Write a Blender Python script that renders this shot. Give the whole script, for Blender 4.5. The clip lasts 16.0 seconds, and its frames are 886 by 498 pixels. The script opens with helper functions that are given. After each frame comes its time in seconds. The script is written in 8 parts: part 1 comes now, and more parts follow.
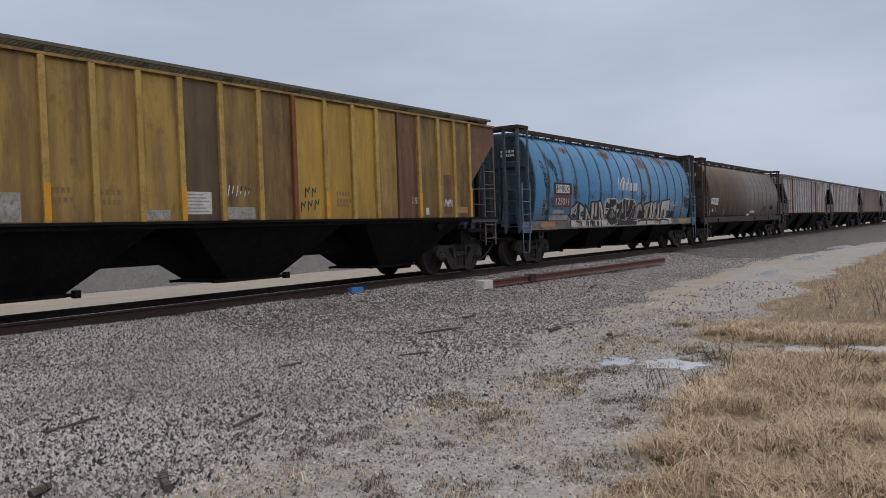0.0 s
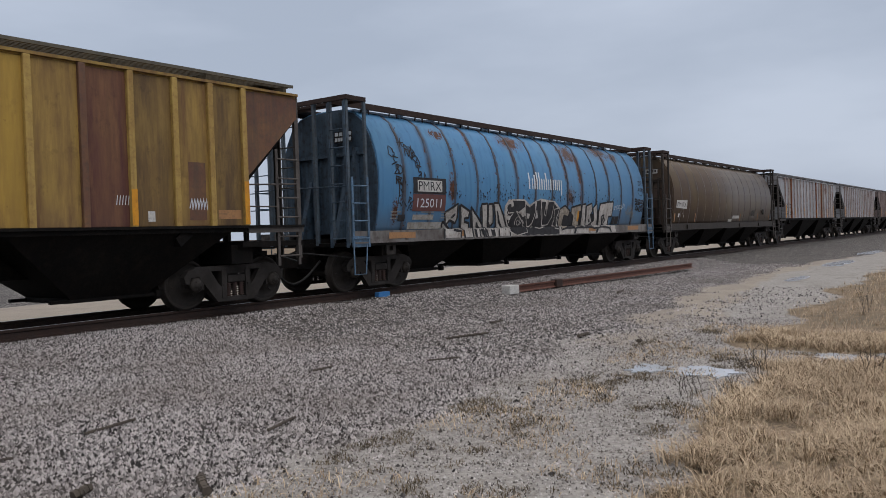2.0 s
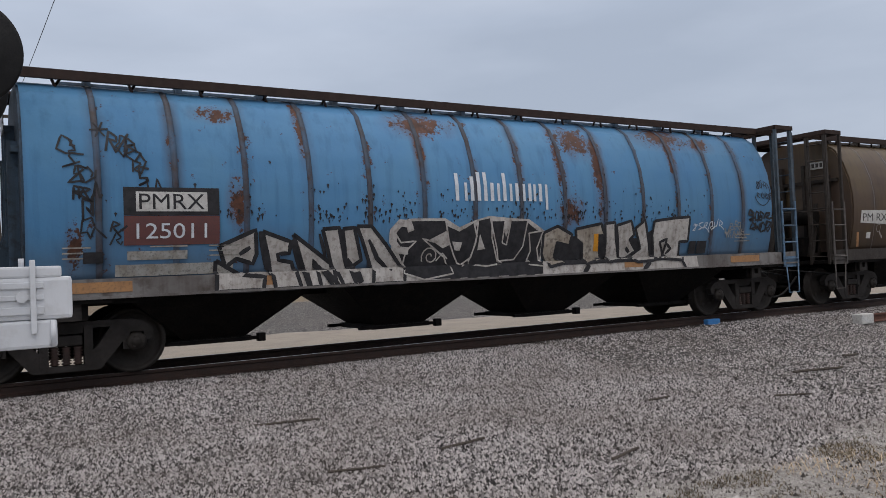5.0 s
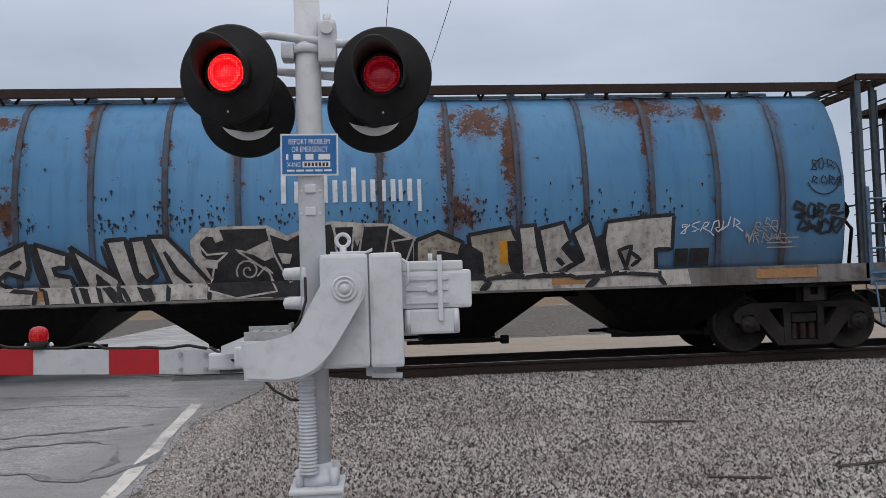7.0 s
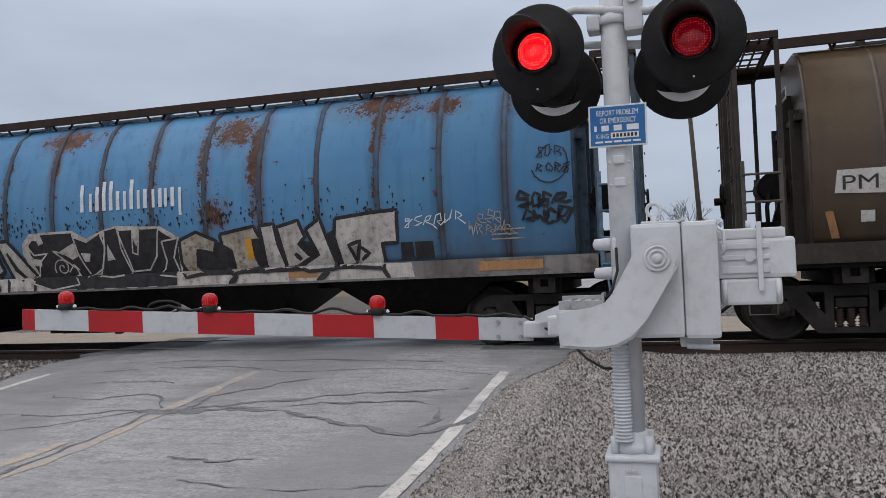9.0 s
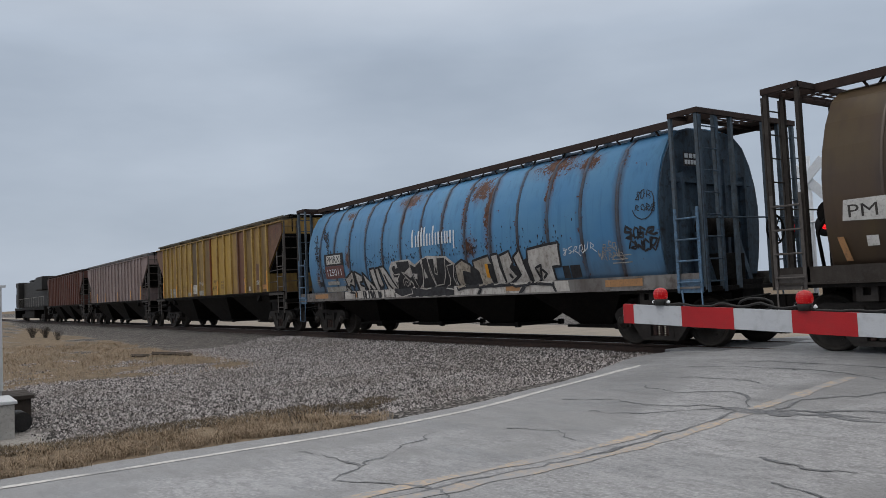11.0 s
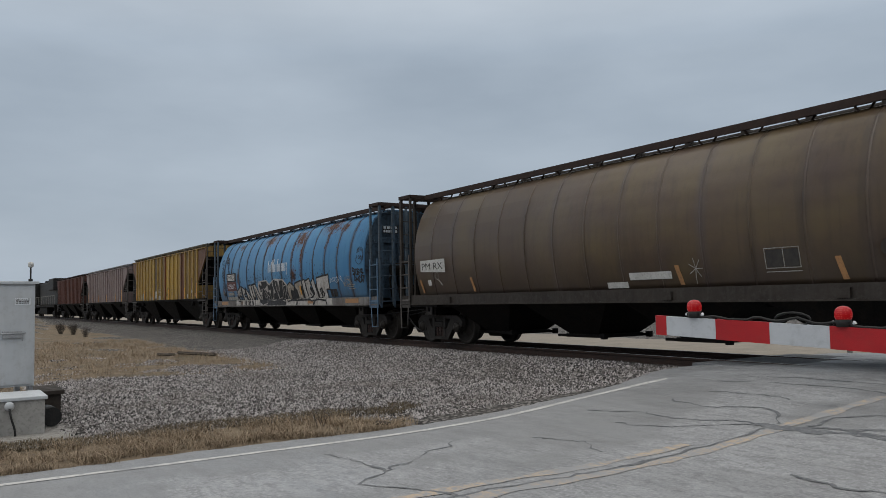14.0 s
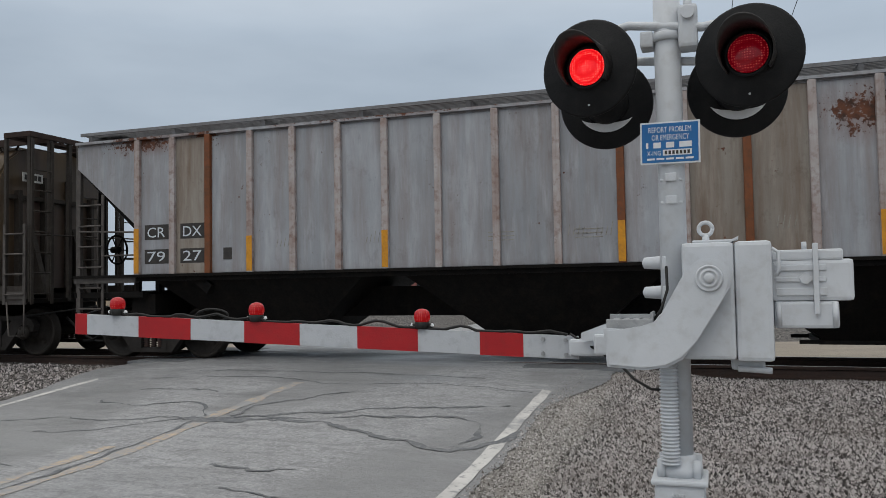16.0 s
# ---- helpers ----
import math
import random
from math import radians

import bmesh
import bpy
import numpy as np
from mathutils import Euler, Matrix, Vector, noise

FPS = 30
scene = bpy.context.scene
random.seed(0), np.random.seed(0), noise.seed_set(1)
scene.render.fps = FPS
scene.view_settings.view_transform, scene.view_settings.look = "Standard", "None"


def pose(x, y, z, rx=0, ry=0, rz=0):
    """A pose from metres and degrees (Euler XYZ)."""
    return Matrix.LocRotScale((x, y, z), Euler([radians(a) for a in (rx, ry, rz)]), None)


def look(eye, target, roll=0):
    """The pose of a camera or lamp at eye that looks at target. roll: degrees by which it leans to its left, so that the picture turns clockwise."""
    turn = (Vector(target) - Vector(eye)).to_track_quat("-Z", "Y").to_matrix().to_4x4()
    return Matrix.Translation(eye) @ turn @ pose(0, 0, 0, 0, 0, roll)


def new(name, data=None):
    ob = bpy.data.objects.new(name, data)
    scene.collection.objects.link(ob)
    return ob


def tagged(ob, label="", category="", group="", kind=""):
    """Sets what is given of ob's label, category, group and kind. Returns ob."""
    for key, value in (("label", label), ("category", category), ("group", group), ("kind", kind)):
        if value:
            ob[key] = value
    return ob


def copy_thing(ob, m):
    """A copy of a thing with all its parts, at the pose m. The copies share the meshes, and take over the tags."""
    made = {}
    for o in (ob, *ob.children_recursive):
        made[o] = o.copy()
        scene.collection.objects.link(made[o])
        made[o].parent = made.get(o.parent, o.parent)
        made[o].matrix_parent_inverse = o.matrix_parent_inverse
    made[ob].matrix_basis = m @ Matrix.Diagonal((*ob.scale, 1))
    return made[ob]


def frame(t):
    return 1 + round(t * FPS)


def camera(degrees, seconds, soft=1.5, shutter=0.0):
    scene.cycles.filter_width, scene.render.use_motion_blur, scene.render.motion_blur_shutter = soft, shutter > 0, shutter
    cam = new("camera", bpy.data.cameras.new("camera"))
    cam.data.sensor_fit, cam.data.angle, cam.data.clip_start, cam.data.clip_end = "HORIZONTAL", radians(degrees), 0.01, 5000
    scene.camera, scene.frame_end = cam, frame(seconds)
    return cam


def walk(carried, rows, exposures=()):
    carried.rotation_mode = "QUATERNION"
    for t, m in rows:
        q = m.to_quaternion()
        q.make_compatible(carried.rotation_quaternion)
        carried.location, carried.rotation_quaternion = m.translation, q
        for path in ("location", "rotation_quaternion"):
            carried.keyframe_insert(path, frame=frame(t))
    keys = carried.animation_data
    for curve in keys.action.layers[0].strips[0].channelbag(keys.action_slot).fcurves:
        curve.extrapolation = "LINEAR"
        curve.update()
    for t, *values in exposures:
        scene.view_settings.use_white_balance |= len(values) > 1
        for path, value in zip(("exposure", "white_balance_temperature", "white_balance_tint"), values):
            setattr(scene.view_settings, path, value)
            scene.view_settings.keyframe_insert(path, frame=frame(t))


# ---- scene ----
cam = camera(58.36, 16.0, 0.8)
PATH = [
    (0.0, 0.334, -0.207, 1.641, 88.52, 1.94, -55.13),
    (0.5, 0.312, -0.198, 1.650, 88.47, 1.83, -55.13),
    (1.0, 0.295, -0.194, 1.651, 88.48, 1.68, -55.04),
    (1.5, 0.279, -0.166, 1.650, 88.69, 1.76, -54.49),
    (2.0, 0.268, -0.142, 1.654, 88.89, 1.82, -53.50),
    (2.5, 0.255, -0.118, 1.656, 89.21, 1.72, -51.73),
    (3.0, 0.239, -0.080, 1.672, 89.56, 1.64, -48.45),
    (3.5, 0.214, -0.044, 1.682, 90.13, 1.75, -42.40),
    (4.0, 0.167, 0.026, 1.702, 90.63, 2.10, -38.61),
    (6.3, 0.020, 0.030, 1.661, 92.42, 2.04, -15.86),
    (6.5, 0.013, 0.030, 1.658, 92.51, 1.91, -12.68),
    (7.0, 0.008, 0.035, 1.674, 92.39, 1.81, -5.19),
    (7.5, -0.007, 0.005, 1.658, 92.43, 1.94, -0.44),
    (8.0, -0.003, 0.004, 1.648, 91.88, 1.90, 1.95),
    (8.5, -0.042, 0.005, 1.659, 91.31, 2.23, 7.23),
    (9.0, -0.079, -0.044, 1.657, 91.31, 2.40, 15.76),
    (9.5, -0.118, -0.056, 1.658, 91.64, 2.72, 28.49),
    (10.0, -0.150, -0.069, 1.654, 92.36, 3.04, 43.35),
    (10.2, -0.160, -0.072, 1.654, 92.43, 3.06, 46.94),
    (12.3, -0.211, -0.141, 1.633, 93.77, 1.82, 58.91),
    (12.5, -0.215, -0.145, 1.636, 93.73, 1.66, 58.26),
    (13.0, -0.214, -0.139, 1.641, 93.74, 1.29, 57.11),
    (13.5, -0.223, -0.148, 1.637, 93.69, 1.14, 57.03),
    (14.0, -0.226, -0.147, 1.641, 93.62, 1.14, 57.06),
    (14.5, -0.218, -0.144, 1.639, 93.49, 1.34, 54.33),
    (15.0, -0.190, -0.122, 1.629, 93.28, 1.54, 46.18),
    (15.5, -0.138, -0.100, 1.630, 92.86, 1.83, 34.12),
    (16.0, -0.108, -0.039, 1.644, 92.61, 0.99, 18.76),
]
walk(cam, [(t, pose(*p)) for t, *p in PATH],
     [(0, 0.02, 6400, 14), (9.5, 0.03, 6400, 14), (12.3, -0.22, 6430, 8), (14.5, -0.22, 6430, 8), (16, -0.08, 6430, 8)])

# ---------------------------------------------------------------- light
world = bpy.data.worlds.new("overcast_sky")
scene.world = world
world.use_nodes = True
wn, wl = world.node_tree.nodes, world.node_tree.links
wn.clear()
w_out = wn.new("ShaderNodeOutputWorld")
w_bg = wn.new("ShaderNodeBackground")
w_sky = wn.new("ShaderNodeTexSky")
w_sky.sky_type, w_sky.sun_disc = "NISHITA", False
w_sky.sun_elevation, w_sky.sun_rotation = radians(38), radians(200)
w_sky.dust_density = 4.0
w_mul = wn.new("ShaderNodeMix")
w_mul.data_type, w_mul.blend_type = "RGBA", "MULTIPLY"
w_mul.inputs[0].default_value = 1.0
w_mul.inputs[7].default_value = (0.10, 0.10, 0.10, 1)
w_cloud = wn.new("ShaderNodeTexNoise")
w_cloud.inputs["Scale"].default_value = 2.2
w_cloud.inputs["Detail"].default_value = 5.0
w_cloud.inputs["Roughness"].default_value = 0.5
w_map = wn.new("ShaderNodeMapping")
w_map.inputs["Scale"].default_value = (1.0, 1.0, 3.5)
w_co = wn.new("ShaderNodeTexCoord")
w_ramp = wn.new("ShaderNodeValToRGB")
w_ramp.color_ramp.elements[0].position, w_ramp.color_ramp.elements[1].position = 0.33, 0.68
w_ramp.color_ramp.elements[0].color = (0.40, 0.465, 0.55, 1)
w_ramp.color_ramp.elements[1].color = (0.53, 0.60, 0.69, 1)
w_mix = wn.new("ShaderNodeMix")
w_mix.data_type = "RGBA"
w_mix.inputs[0].default_value = 0.9
wl.new(w_co.outputs["Generated"], w_map.inputs["Vector"])
wl.new(w_map.outputs["Vector"], w_cloud.inputs["Vector"])
wl.new(w_cloud.outputs["Fac"], w_ramp.inputs["Fac"])
wl.new(w_sky.outputs["Color"], w_mul.inputs[6])
wl.new(w_mul.outputs[2], w_mix.inputs[6])
wl.new(w_ramp.outputs["Color"], w_mix.inputs[7])
w_sep = wn.new("ShaderNodeSeparateXYZ")
w_up = wn.new("ShaderNodeMapRange")
w_up.inputs["From Min"].default_value, w_up.inputs["From Max"].default_value = 0.28, 0.95
w_up.inputs["To Min"].default_value, w_up.inputs["To Max"].default_value = 1.03, 2.5
wl.new(w_co.outputs["Generated"], w_sep.inputs[0])
wl.new(w_sep.outputs["Z"], w_up.inputs["Value"])
wl.new(w_up.outputs["Result"], w_bg.inputs["Strength"])
w_warm = wn.new("ShaderNodeMix")
w_warm.data_type = "RGBA"
w_warm.inputs[7].default_value = (0.59, 0.578, 0.565, 1)
w_high = wn.new("ShaderNodeMapRange")
w_high.inputs["From Min"].default_value, w_high.inputs["From Max"].default_value = 0.3, 0.6
wl.new(w_sep.outputs["Z"], w_high.inputs["Value"])
wl.new(w_high.outputs["Result"], w_warm.inputs[0])
wl.new(w_mix.outputs[2], w_warm.inputs[6])
wl.new(w_warm.outputs[2], w_bg.inputs["Color"])
wl.new(w_bg.outputs["Background"], w_out.inputs["Surface"])

sun = new("sun", bpy.data.lights.new("sun", "SUN"))
sun.data.energy, sun.data.angle, sun.data.color = 0.5, radians(40), (1.0, 0.97, 0.93)
sun.matrix_world = look((0, 0, 50), (8, 30, 0))


# ---------------------------------------------------------------- materials
def nodes_of(name):
    m = bpy.data.materials.new(name)
    m.use_nodes = True
    n, l = m.node_tree.nodes, m.node_tree.links
    return m, n, l, n["Principled BSDF"]


def coords(n, l, scale=(1, 1, 1), offset=(0, 0, 0)):
    co, mp = n.new("ShaderNodeTexCoord"), n.new("ShaderNodeMapping")
    mp.inputs["Scale"].default_value, mp.inputs["Location"].default_value = scale, offset
    l.new(co.outputs["Object"], mp.inputs["Vector"])
    return mp.outputs["Vector"]


def noise_fac(n, l, vec, scale, detail=6.0, lo=0.35, hi=0.65, rough=0.6):
    t, r = n.new("ShaderNodeTexNoise"), n.new("ShaderNodeMapRange")
    t.inputs["Scale"].default_value, t.inputs["Detail"].default_value = scale, detail
    t.inputs["Roughness"].default_value = rough
    r.inputs["From Min"].default_value, r.inputs["From Max"].default_value = lo, hi
    l.new(vec, t.inputs["Vector"])
    l.new(t.outputs["Fac"], r.inputs["Value"])
    return r.outputs["Result"]


def mix(n, l, fac, a, b, blend="MIX"):
    m = n.new("ShaderNodeMix")
    m.data_type, m.blend_type = "RGBA", blend
    for sock, v in ((m.inputs[0], fac), (m.inputs[6], a), (m.inputs[7], b)):
        if isinstance(v, (int, float)):
            sock.default_value = v
        elif isinstance(v, (tuple, list)):
            sock.default_value = (*v, 1)
        else:
            l.new(v, sock)
    return m.outputs[2]


def maths(n, l, op, a, b=0.0, c=0.0):
    m = n.new("ShaderNodeMath")
    m.operation = op
    for sock, v in zip(m.inputs, (a, b, c)):
        if isinstance(v, (int, float)):
            sock.default_value = v
        else:
            l.new(v, sock)
    return m.outputs[0]


def relief(n, l, bsdf, height, strength, distance):
    b = n.new("ShaderNodeBump")
    b.inputs["Strength"].default_value, b.inputs["Distance"].default_value = strength, distance
    l.new(height, b.inputs["Height"])
    l.new(b.outputs["Normal"], bsdf.inputs["Normal"])


def paint(name, base, worn, rough=0.55, scale=3.0, grime=(0.05, 0.045, 0.04), grime_amount=0.4, metal=0.0, streak=0.0, bump=0.15, spec=0.3):
    """Weathered paint: two tones, grime, vertical streaks."""
    m, n, l, b = nodes_of(name)
    v = coords(n, l)
    c = mix(n, l, noise_fac(n, l, v, scale, 8), base, worn)
    if streak:
        sv = coords(n, l, (7, 7, 0.35))
        c = mix(n, l, maths(n, l, "MULTIPLY", noise_fac(n, l, sv, 1.3, 5, 0.45, 0.75), streak), c, grime)
    c = mix(n, l, maths(n, l, "MULTIPLY", noise_fac(n, l, v, scale * 4.3, 9, 0.5, 0.72), grime_amount), c, grime)
    l.new(c, b.inputs["Base Color"])
    rr = n.new("ShaderNodeMapRange")
    rr.inputs["To Min"].default_value, rr.inputs["To Max"].default_value = rough - 0.1, min(1, rough + 0.15)
    fine = noise_fac(n, l, v, scale * 20, 4, 0.3, 0.7)
    l.new(fine, rr.inputs["Value"])
    l.new(rr.outputs["Result"], b.inputs["Roughness"])
    b.inputs["Metallic"].default_value = metal
    b.inputs["Specular IOR Level"].default_value = spec
    relief(n, l, b, fine, bump, 0.004)
    return m


RUST, RUST_DARK = (0.13, 0.045, 0.02), (0.045, 0.02, 0.013)


def blotch(n, l, v, spot, size):
    """A soft ellipsoid about a spot of the car, 1 in the middle."""
    mp = n.new("ShaderNodeMapping")
    mp.vector_type = "POINT"
    mp.inputs["Location"].default_value = [-p / s for p, s in zip(spot, size)]
    mp.inputs["Scale"].default_value = [1 / s for s in size]
    l.new(v, mp.inputs["Vector"])
    ln = n.new("ShaderNodeVectorMath")
    ln.operation = "LENGTH"
    l.new(mp.outputs["Vector"], ln.inputs[0])
    r = n.new("ShaderNodeMapRange")
    r.inputs["From Min"].default_value, r.inputs["From Max"].default_value = 1.0, 0.2
    l.new(ln.outputs["Value"], r.inputs["Value"])
    return r.outputs["Result"]


def tank_paint(name, base, worn, low, rust_amount, spots, fade_z=2.0, vary=0.0, stain=(0.08, 0.035, 0.025), seams=0.0, rust_tone=RUST, gloss=0.55):
    """Car paint that is dirtier low down, with rust specks and rust about given spots."""
    m, n, l, b = nodes_of(name)
    v = coords(n, l)
    c = mix(n, l, noise_fac(n, l, v, 0.9, 6, 0.3, 0.7), base, worn)
    c = mix(n, l, maths(n, l, "MULTIPLY", noise_fac(n, l, coords(n, l, (5, 5, 0.3)), 1.4, 6, 0.5, 0.72), 0.35), c, tuple(x * 0.45 for x in base))
    sep = n.new("ShaderNodeSeparateXYZ")
    l.new(v, sep.inputs[0])
    dirt = n.new("ShaderNodeMapRange")
    dirt.inputs["From Min"].default_value, dirt.inputs["From Max"].default_value = fade_z + 0.35, fade_z - 0.75
    l.new(maths(n, l, "ADD", sep.outputs["Z"], maths(n, l, "MULTIPLY", noise_fac(n, l, v, 1.7, 6, 0.2, 0.8), 0.5)), dirt.inputs["Value"])
    c = mix(n, l, maths(n, l, "MULTIPLY", dirt.outputs["Result"], 0.88), c, low)
    info = n.new("ShaderNodeObjectInfo")
    c = mix(n, l, maths(n, l, "MULTIPLY", info.outputs["Random"], 0.35 if vary else 0.0), c, tuple(x * 0.55 for x in worn))
    if vary:
        c = mix(n, l, maths(n, l, "MULTIPLY", noise_fac(n, l, coords(n, l, (3.2, 3.2, 0.32), (3, 1, 0)), 1.1, 8, 0.42, 0.70, 0.68), vary), c, stain)
        c = mix(n, l, maths(n, l, "MULTIPLY", noise_fac(n, l, coords(n, l, (6, 6, 0.9), (1, 5, 0)), 1.1, 7, 0.50, 0.74, 0.66), 0.4), c, tuple(min(1, x * 1.35) for x in base))
        c = mix(n, l, maths(n, l, "MULTIPLY", noise_fac(n, l, coords(n, l, (1, 1, 0.7), (7, 5, 2)), 4.2, 9, 0.56, 0.70, 0.72), 0.5 * vary), c, tuple(x * 0.5 for x in stain))
    total = None
    for spot, size in spots:
        s = blotch(n, l, v, spot, size)
        total = s if total is None else maths(n, l, "MAXIMUM", total, s)
    speck = n.new("ShaderNodeTexNoise")
    speck.inputs["Scale"].default_value, speck.inputs["Detail"].default_value, speck.inputs["Roughness"].default_value = 5.0, 10.0, 0.72
    l.new(v, speck.inputs["Vector"])
    raised = maths(n, l, "ADD", speck.outputs["Fac"], maths(n, l, "MULTIPLY", total, 0.19)) if total is not None else speck.outputs["Fac"]
    if seams:
        near = maths(n, l, "ABSOLUTE", maths(n, l, "SUBTRACT", maths(n, l, "FRACT", maths(n, l, "ADD", sep.outputs["X"], 21.05)), 0.5))
        line = n.new("ShaderNodeMapRange")
        line.inputs["From Min"].default_value, line.inputs["From Max"].default_value = 0.17, 0.02
        l.new(near, line.inputs["Value"])
        drip = noise_fac(n, l, coords(n, l, (3.1, 3.1, 0.55), (2, 0, 1)), 1.0, 5, 0.42, 0.66)
        raised = maths(n, l, "ADD", raised, maths(n, l, "MULTIPLY", maths(n, l, "MULTIPLY", line.outputs["Result"], drip), 0.16 * seams))
        wash = noise_fac(n, l, coords(n, l, (0.9, 0.9, 0.25), (5, 3, 2)), 1.0, 5, 0.40, 0.62)
        c = mix(n, l, maths(n, l, "MULTIPLY", maths(n, l, "MULTIPLY", line.outputs["Result"], wash), 0.72), c, (0.075, 0.055, 0.05))
        c = mix(n, l, maths(n, l, "MULTIPLY", maths(n, l, "MULTIPLY", line.outputs["Result"], drip), 0.55), c, tuple(x * 0.35 for x in base))
    if total is not None:
        # rust bloom that soaks the paint round each bare patch, and fine pitting in it
        soak = maths(n, l, "MULTIPLY", total, noise_fac(n, l, coords(n, l, (1.6, 1.6, 0.6), (4, 4, 1)), 1.5, 8, 0.36, 0.62, 0.68))
        c = mix(n, l, maths(n, l, "MULTIPLY", soak, 0.72), c, tuple(x * 1.1 for x in rust_tone))
        pit = n.new("ShaderNodeTexNoise")
        pit.inputs["Scale"].default_value, pit.inputs["Detail"].default_value, pit.inputs["Roughness"].default_value = 17.0, 6.0, 0.7
        l.new(v, pit.inputs["Vector"])
        raised = maths(n, l, "MAXIMUM", raised, maths(n, l, "ADD", maths(n, l, "MULTIPLY", pit.outputs["Fac"], 0.9), maths(n, l, "MULTIPLY", total, 0.27)))
    edge = n.new("ShaderNodeMapRange")
    edge.inputs["From Min"].default_value, edge.inputs["From Max"].default_value = 0.69 - rust_amount * 0.05, 0.73 - rust_amount * 0.05
    l.new(raised, edge.inputs["Value"])
    rust = mix(n, l, noise_fac(n, l, v, 9, 5), RUST_DARK, rust_tone)
    c = mix(n, l, edge.outputs["Result"], c, rust)
    l.new(c, b.inputs["Base Color"])
    b.inputs["Roughness"].default_value = gloss
    b.inputs["Specular IOR Level"].default_value = 0.3 if gloss > 0.5 else 0.5
    relief(n, l, b, noise_fac(n, l, v, 1.6, 7, 0.2, 0.8), 0.25, 0.03)
    return m


M = {}
M["blue"] = tank_paint("blue_car_paint", (0.068, 0.208, 0.40), (0.092, 0.24, 0.405), (0.085, 0.098, 0.115), 1.0,
                       [((4.4, -1.1, 3.85), (1.1, 0.9, 0.42)), ((4.45, -1.4, 3.4), (0.16, 0.8, 0.75)), ((1.95, -1.2, 3.6), (0.8, 0.9, 0.5)), ((2.35, -1.5, 3.0), (0.22, 0.8, 1.2)),
                        ((1.42, -1.4, 3.2), (0.2, 0.9, 1.2)), ((0.45, -1.4, 3.1), (0.13, 0.8, 0.9)), ((-1.4, -1.2, 3.75), (0.9, 0.8, 0.36)), ((-1.55, -1.4, 3.3), (0.12, 0.8, 0.8)), ((-4.68, -1.5, 2.35), (0.22, 0.8, 0.5)),
                        ((-3.6, -1.4, 3.6), (0.14, 0.8, 0.8)), ((1.6, -1.6, 2.25), (0.42, 0.8, 0.38)), ((-0.5, -1.6, 2.7), (0.11, 0.8, 0.6)), ((5.5, -1.2, 3.7), (0.5, 0.6, 0.3)), ((-6.85, -1.6, 1.7), (0.16, 0.8, 0.55)), ((-4.9, -1.4, 3.7), (0.5, 0.7, 0.2))], seams=1.0, rust_tone=(0.105, 0.043, 0.024))
M["blue_hoop"] = paint("rusty_blue_hoop_paint", (0.055, 0.058, 0.066), (0.055, 0.10, 0.165), 0.6, 1.3, grime=(0.05, 0.028, 0.022), grime_amount=0.85, streak=0.7)
M["blue_post"] = paint("dusty_blue_grey_post_paint", (0.075, 0.105, 0.135), (0.045, 0.06, 0.075), 0.6, 5, grime_amount=0.7)
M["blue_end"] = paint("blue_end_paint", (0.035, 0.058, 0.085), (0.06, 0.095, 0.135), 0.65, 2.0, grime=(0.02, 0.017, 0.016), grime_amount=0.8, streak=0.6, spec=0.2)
M["brown"] = tank_paint("brown_car_paint", (0.068, 0.042, 0.031), (0.102, 0.071, 0.032), (0.025, 0.0165, 0.013), -2.2,
                        [], 2.1, 0.0, seams=0.35, gloss=0.44)
M["brown_hoop"] = M["brown"]
# Dark brown of the end fittings; on the side sill it paints in shade.
M["brown_end_sill_shade"] = paint("brown_end_and_sill_shade", (0.018, 0.0135, 0.011), (0.034, 0.027, 0.022), 0.65, 2.0, grime_amount=0.7, streak=0.5)
M["yellow"] = tank_paint("yellow_panel_paint", (0.36, 0.24, 0.06), (0.27, 0.17, 0.05), (0.12, 0.068, 0.048), 0.15,
                         [], 2.0, 0.95, (0.115, 0.056, 0.03))
M["yellow_bright"] = tank_paint("bright_yellow_panel_paint", (0.44, 0.285, 0.05), (0.34, 0.21, 0.045), (0.16, 0.09, 0.045), 0.1, [], 1.75, 0.45, (0.16, 0.08, 0.03))
M["yellow_brown"] = tank_paint("brown_stained_yellow_panel", (0.26, 0.17, 0.05), (0.18, 0.11, 0.04), (0.10, 0.058, 0.038), 0.15, [], 1.85, 0.9, (0.06, 0.035, 0.022))
M["yellow_dark"] = tank_paint("dark_grimy_panel", (0.135, 0.09, 0.045), (0.085, 0.06, 0.038), (0.05, 0.035, 0.028), 0.1, [], 1.85, 0.6, (0.035, 0.025, 0.02))
M["yellow_maroon"] = tank_paint("maroon_washed_yellow_panel", (0.20, 0.105, 0.045), (0.13, 0.055, 0.036), (0.075, 0.034, 0.03), 0.15, [], 2.1, 1.0, (0.075, 0.026, 0.025))
M["walk_yellow"] = paint("olive_grey_walkway_paint", (0.11, 0.10, 0.075), (0.08, 0.075, 0.06), 0.65, 4, grime_amount=0.5)
M["walk_grey"] = paint("grey_walkway_steel", (0.20, 0.205, 0.215), (0.155, 0.155, 0.16), 0.6, 4, grime_amount=0.4)
M["yellow_rib"] = paint("yellow_rib_paint", (0.41, 0.285, 0.08), (0.30, 0.19, 0.055), 0.55, 3, grime=(0.10, 0.04, 0.03), grime_amount=0.4, streak=0.4)
M["stencil_faint"] = paint("faded_brown_stencil_paint", (0.17, 0.105, 0.05), (0.22, 0.14, 0.05), 0.6, 8, grime_amount=0.6)
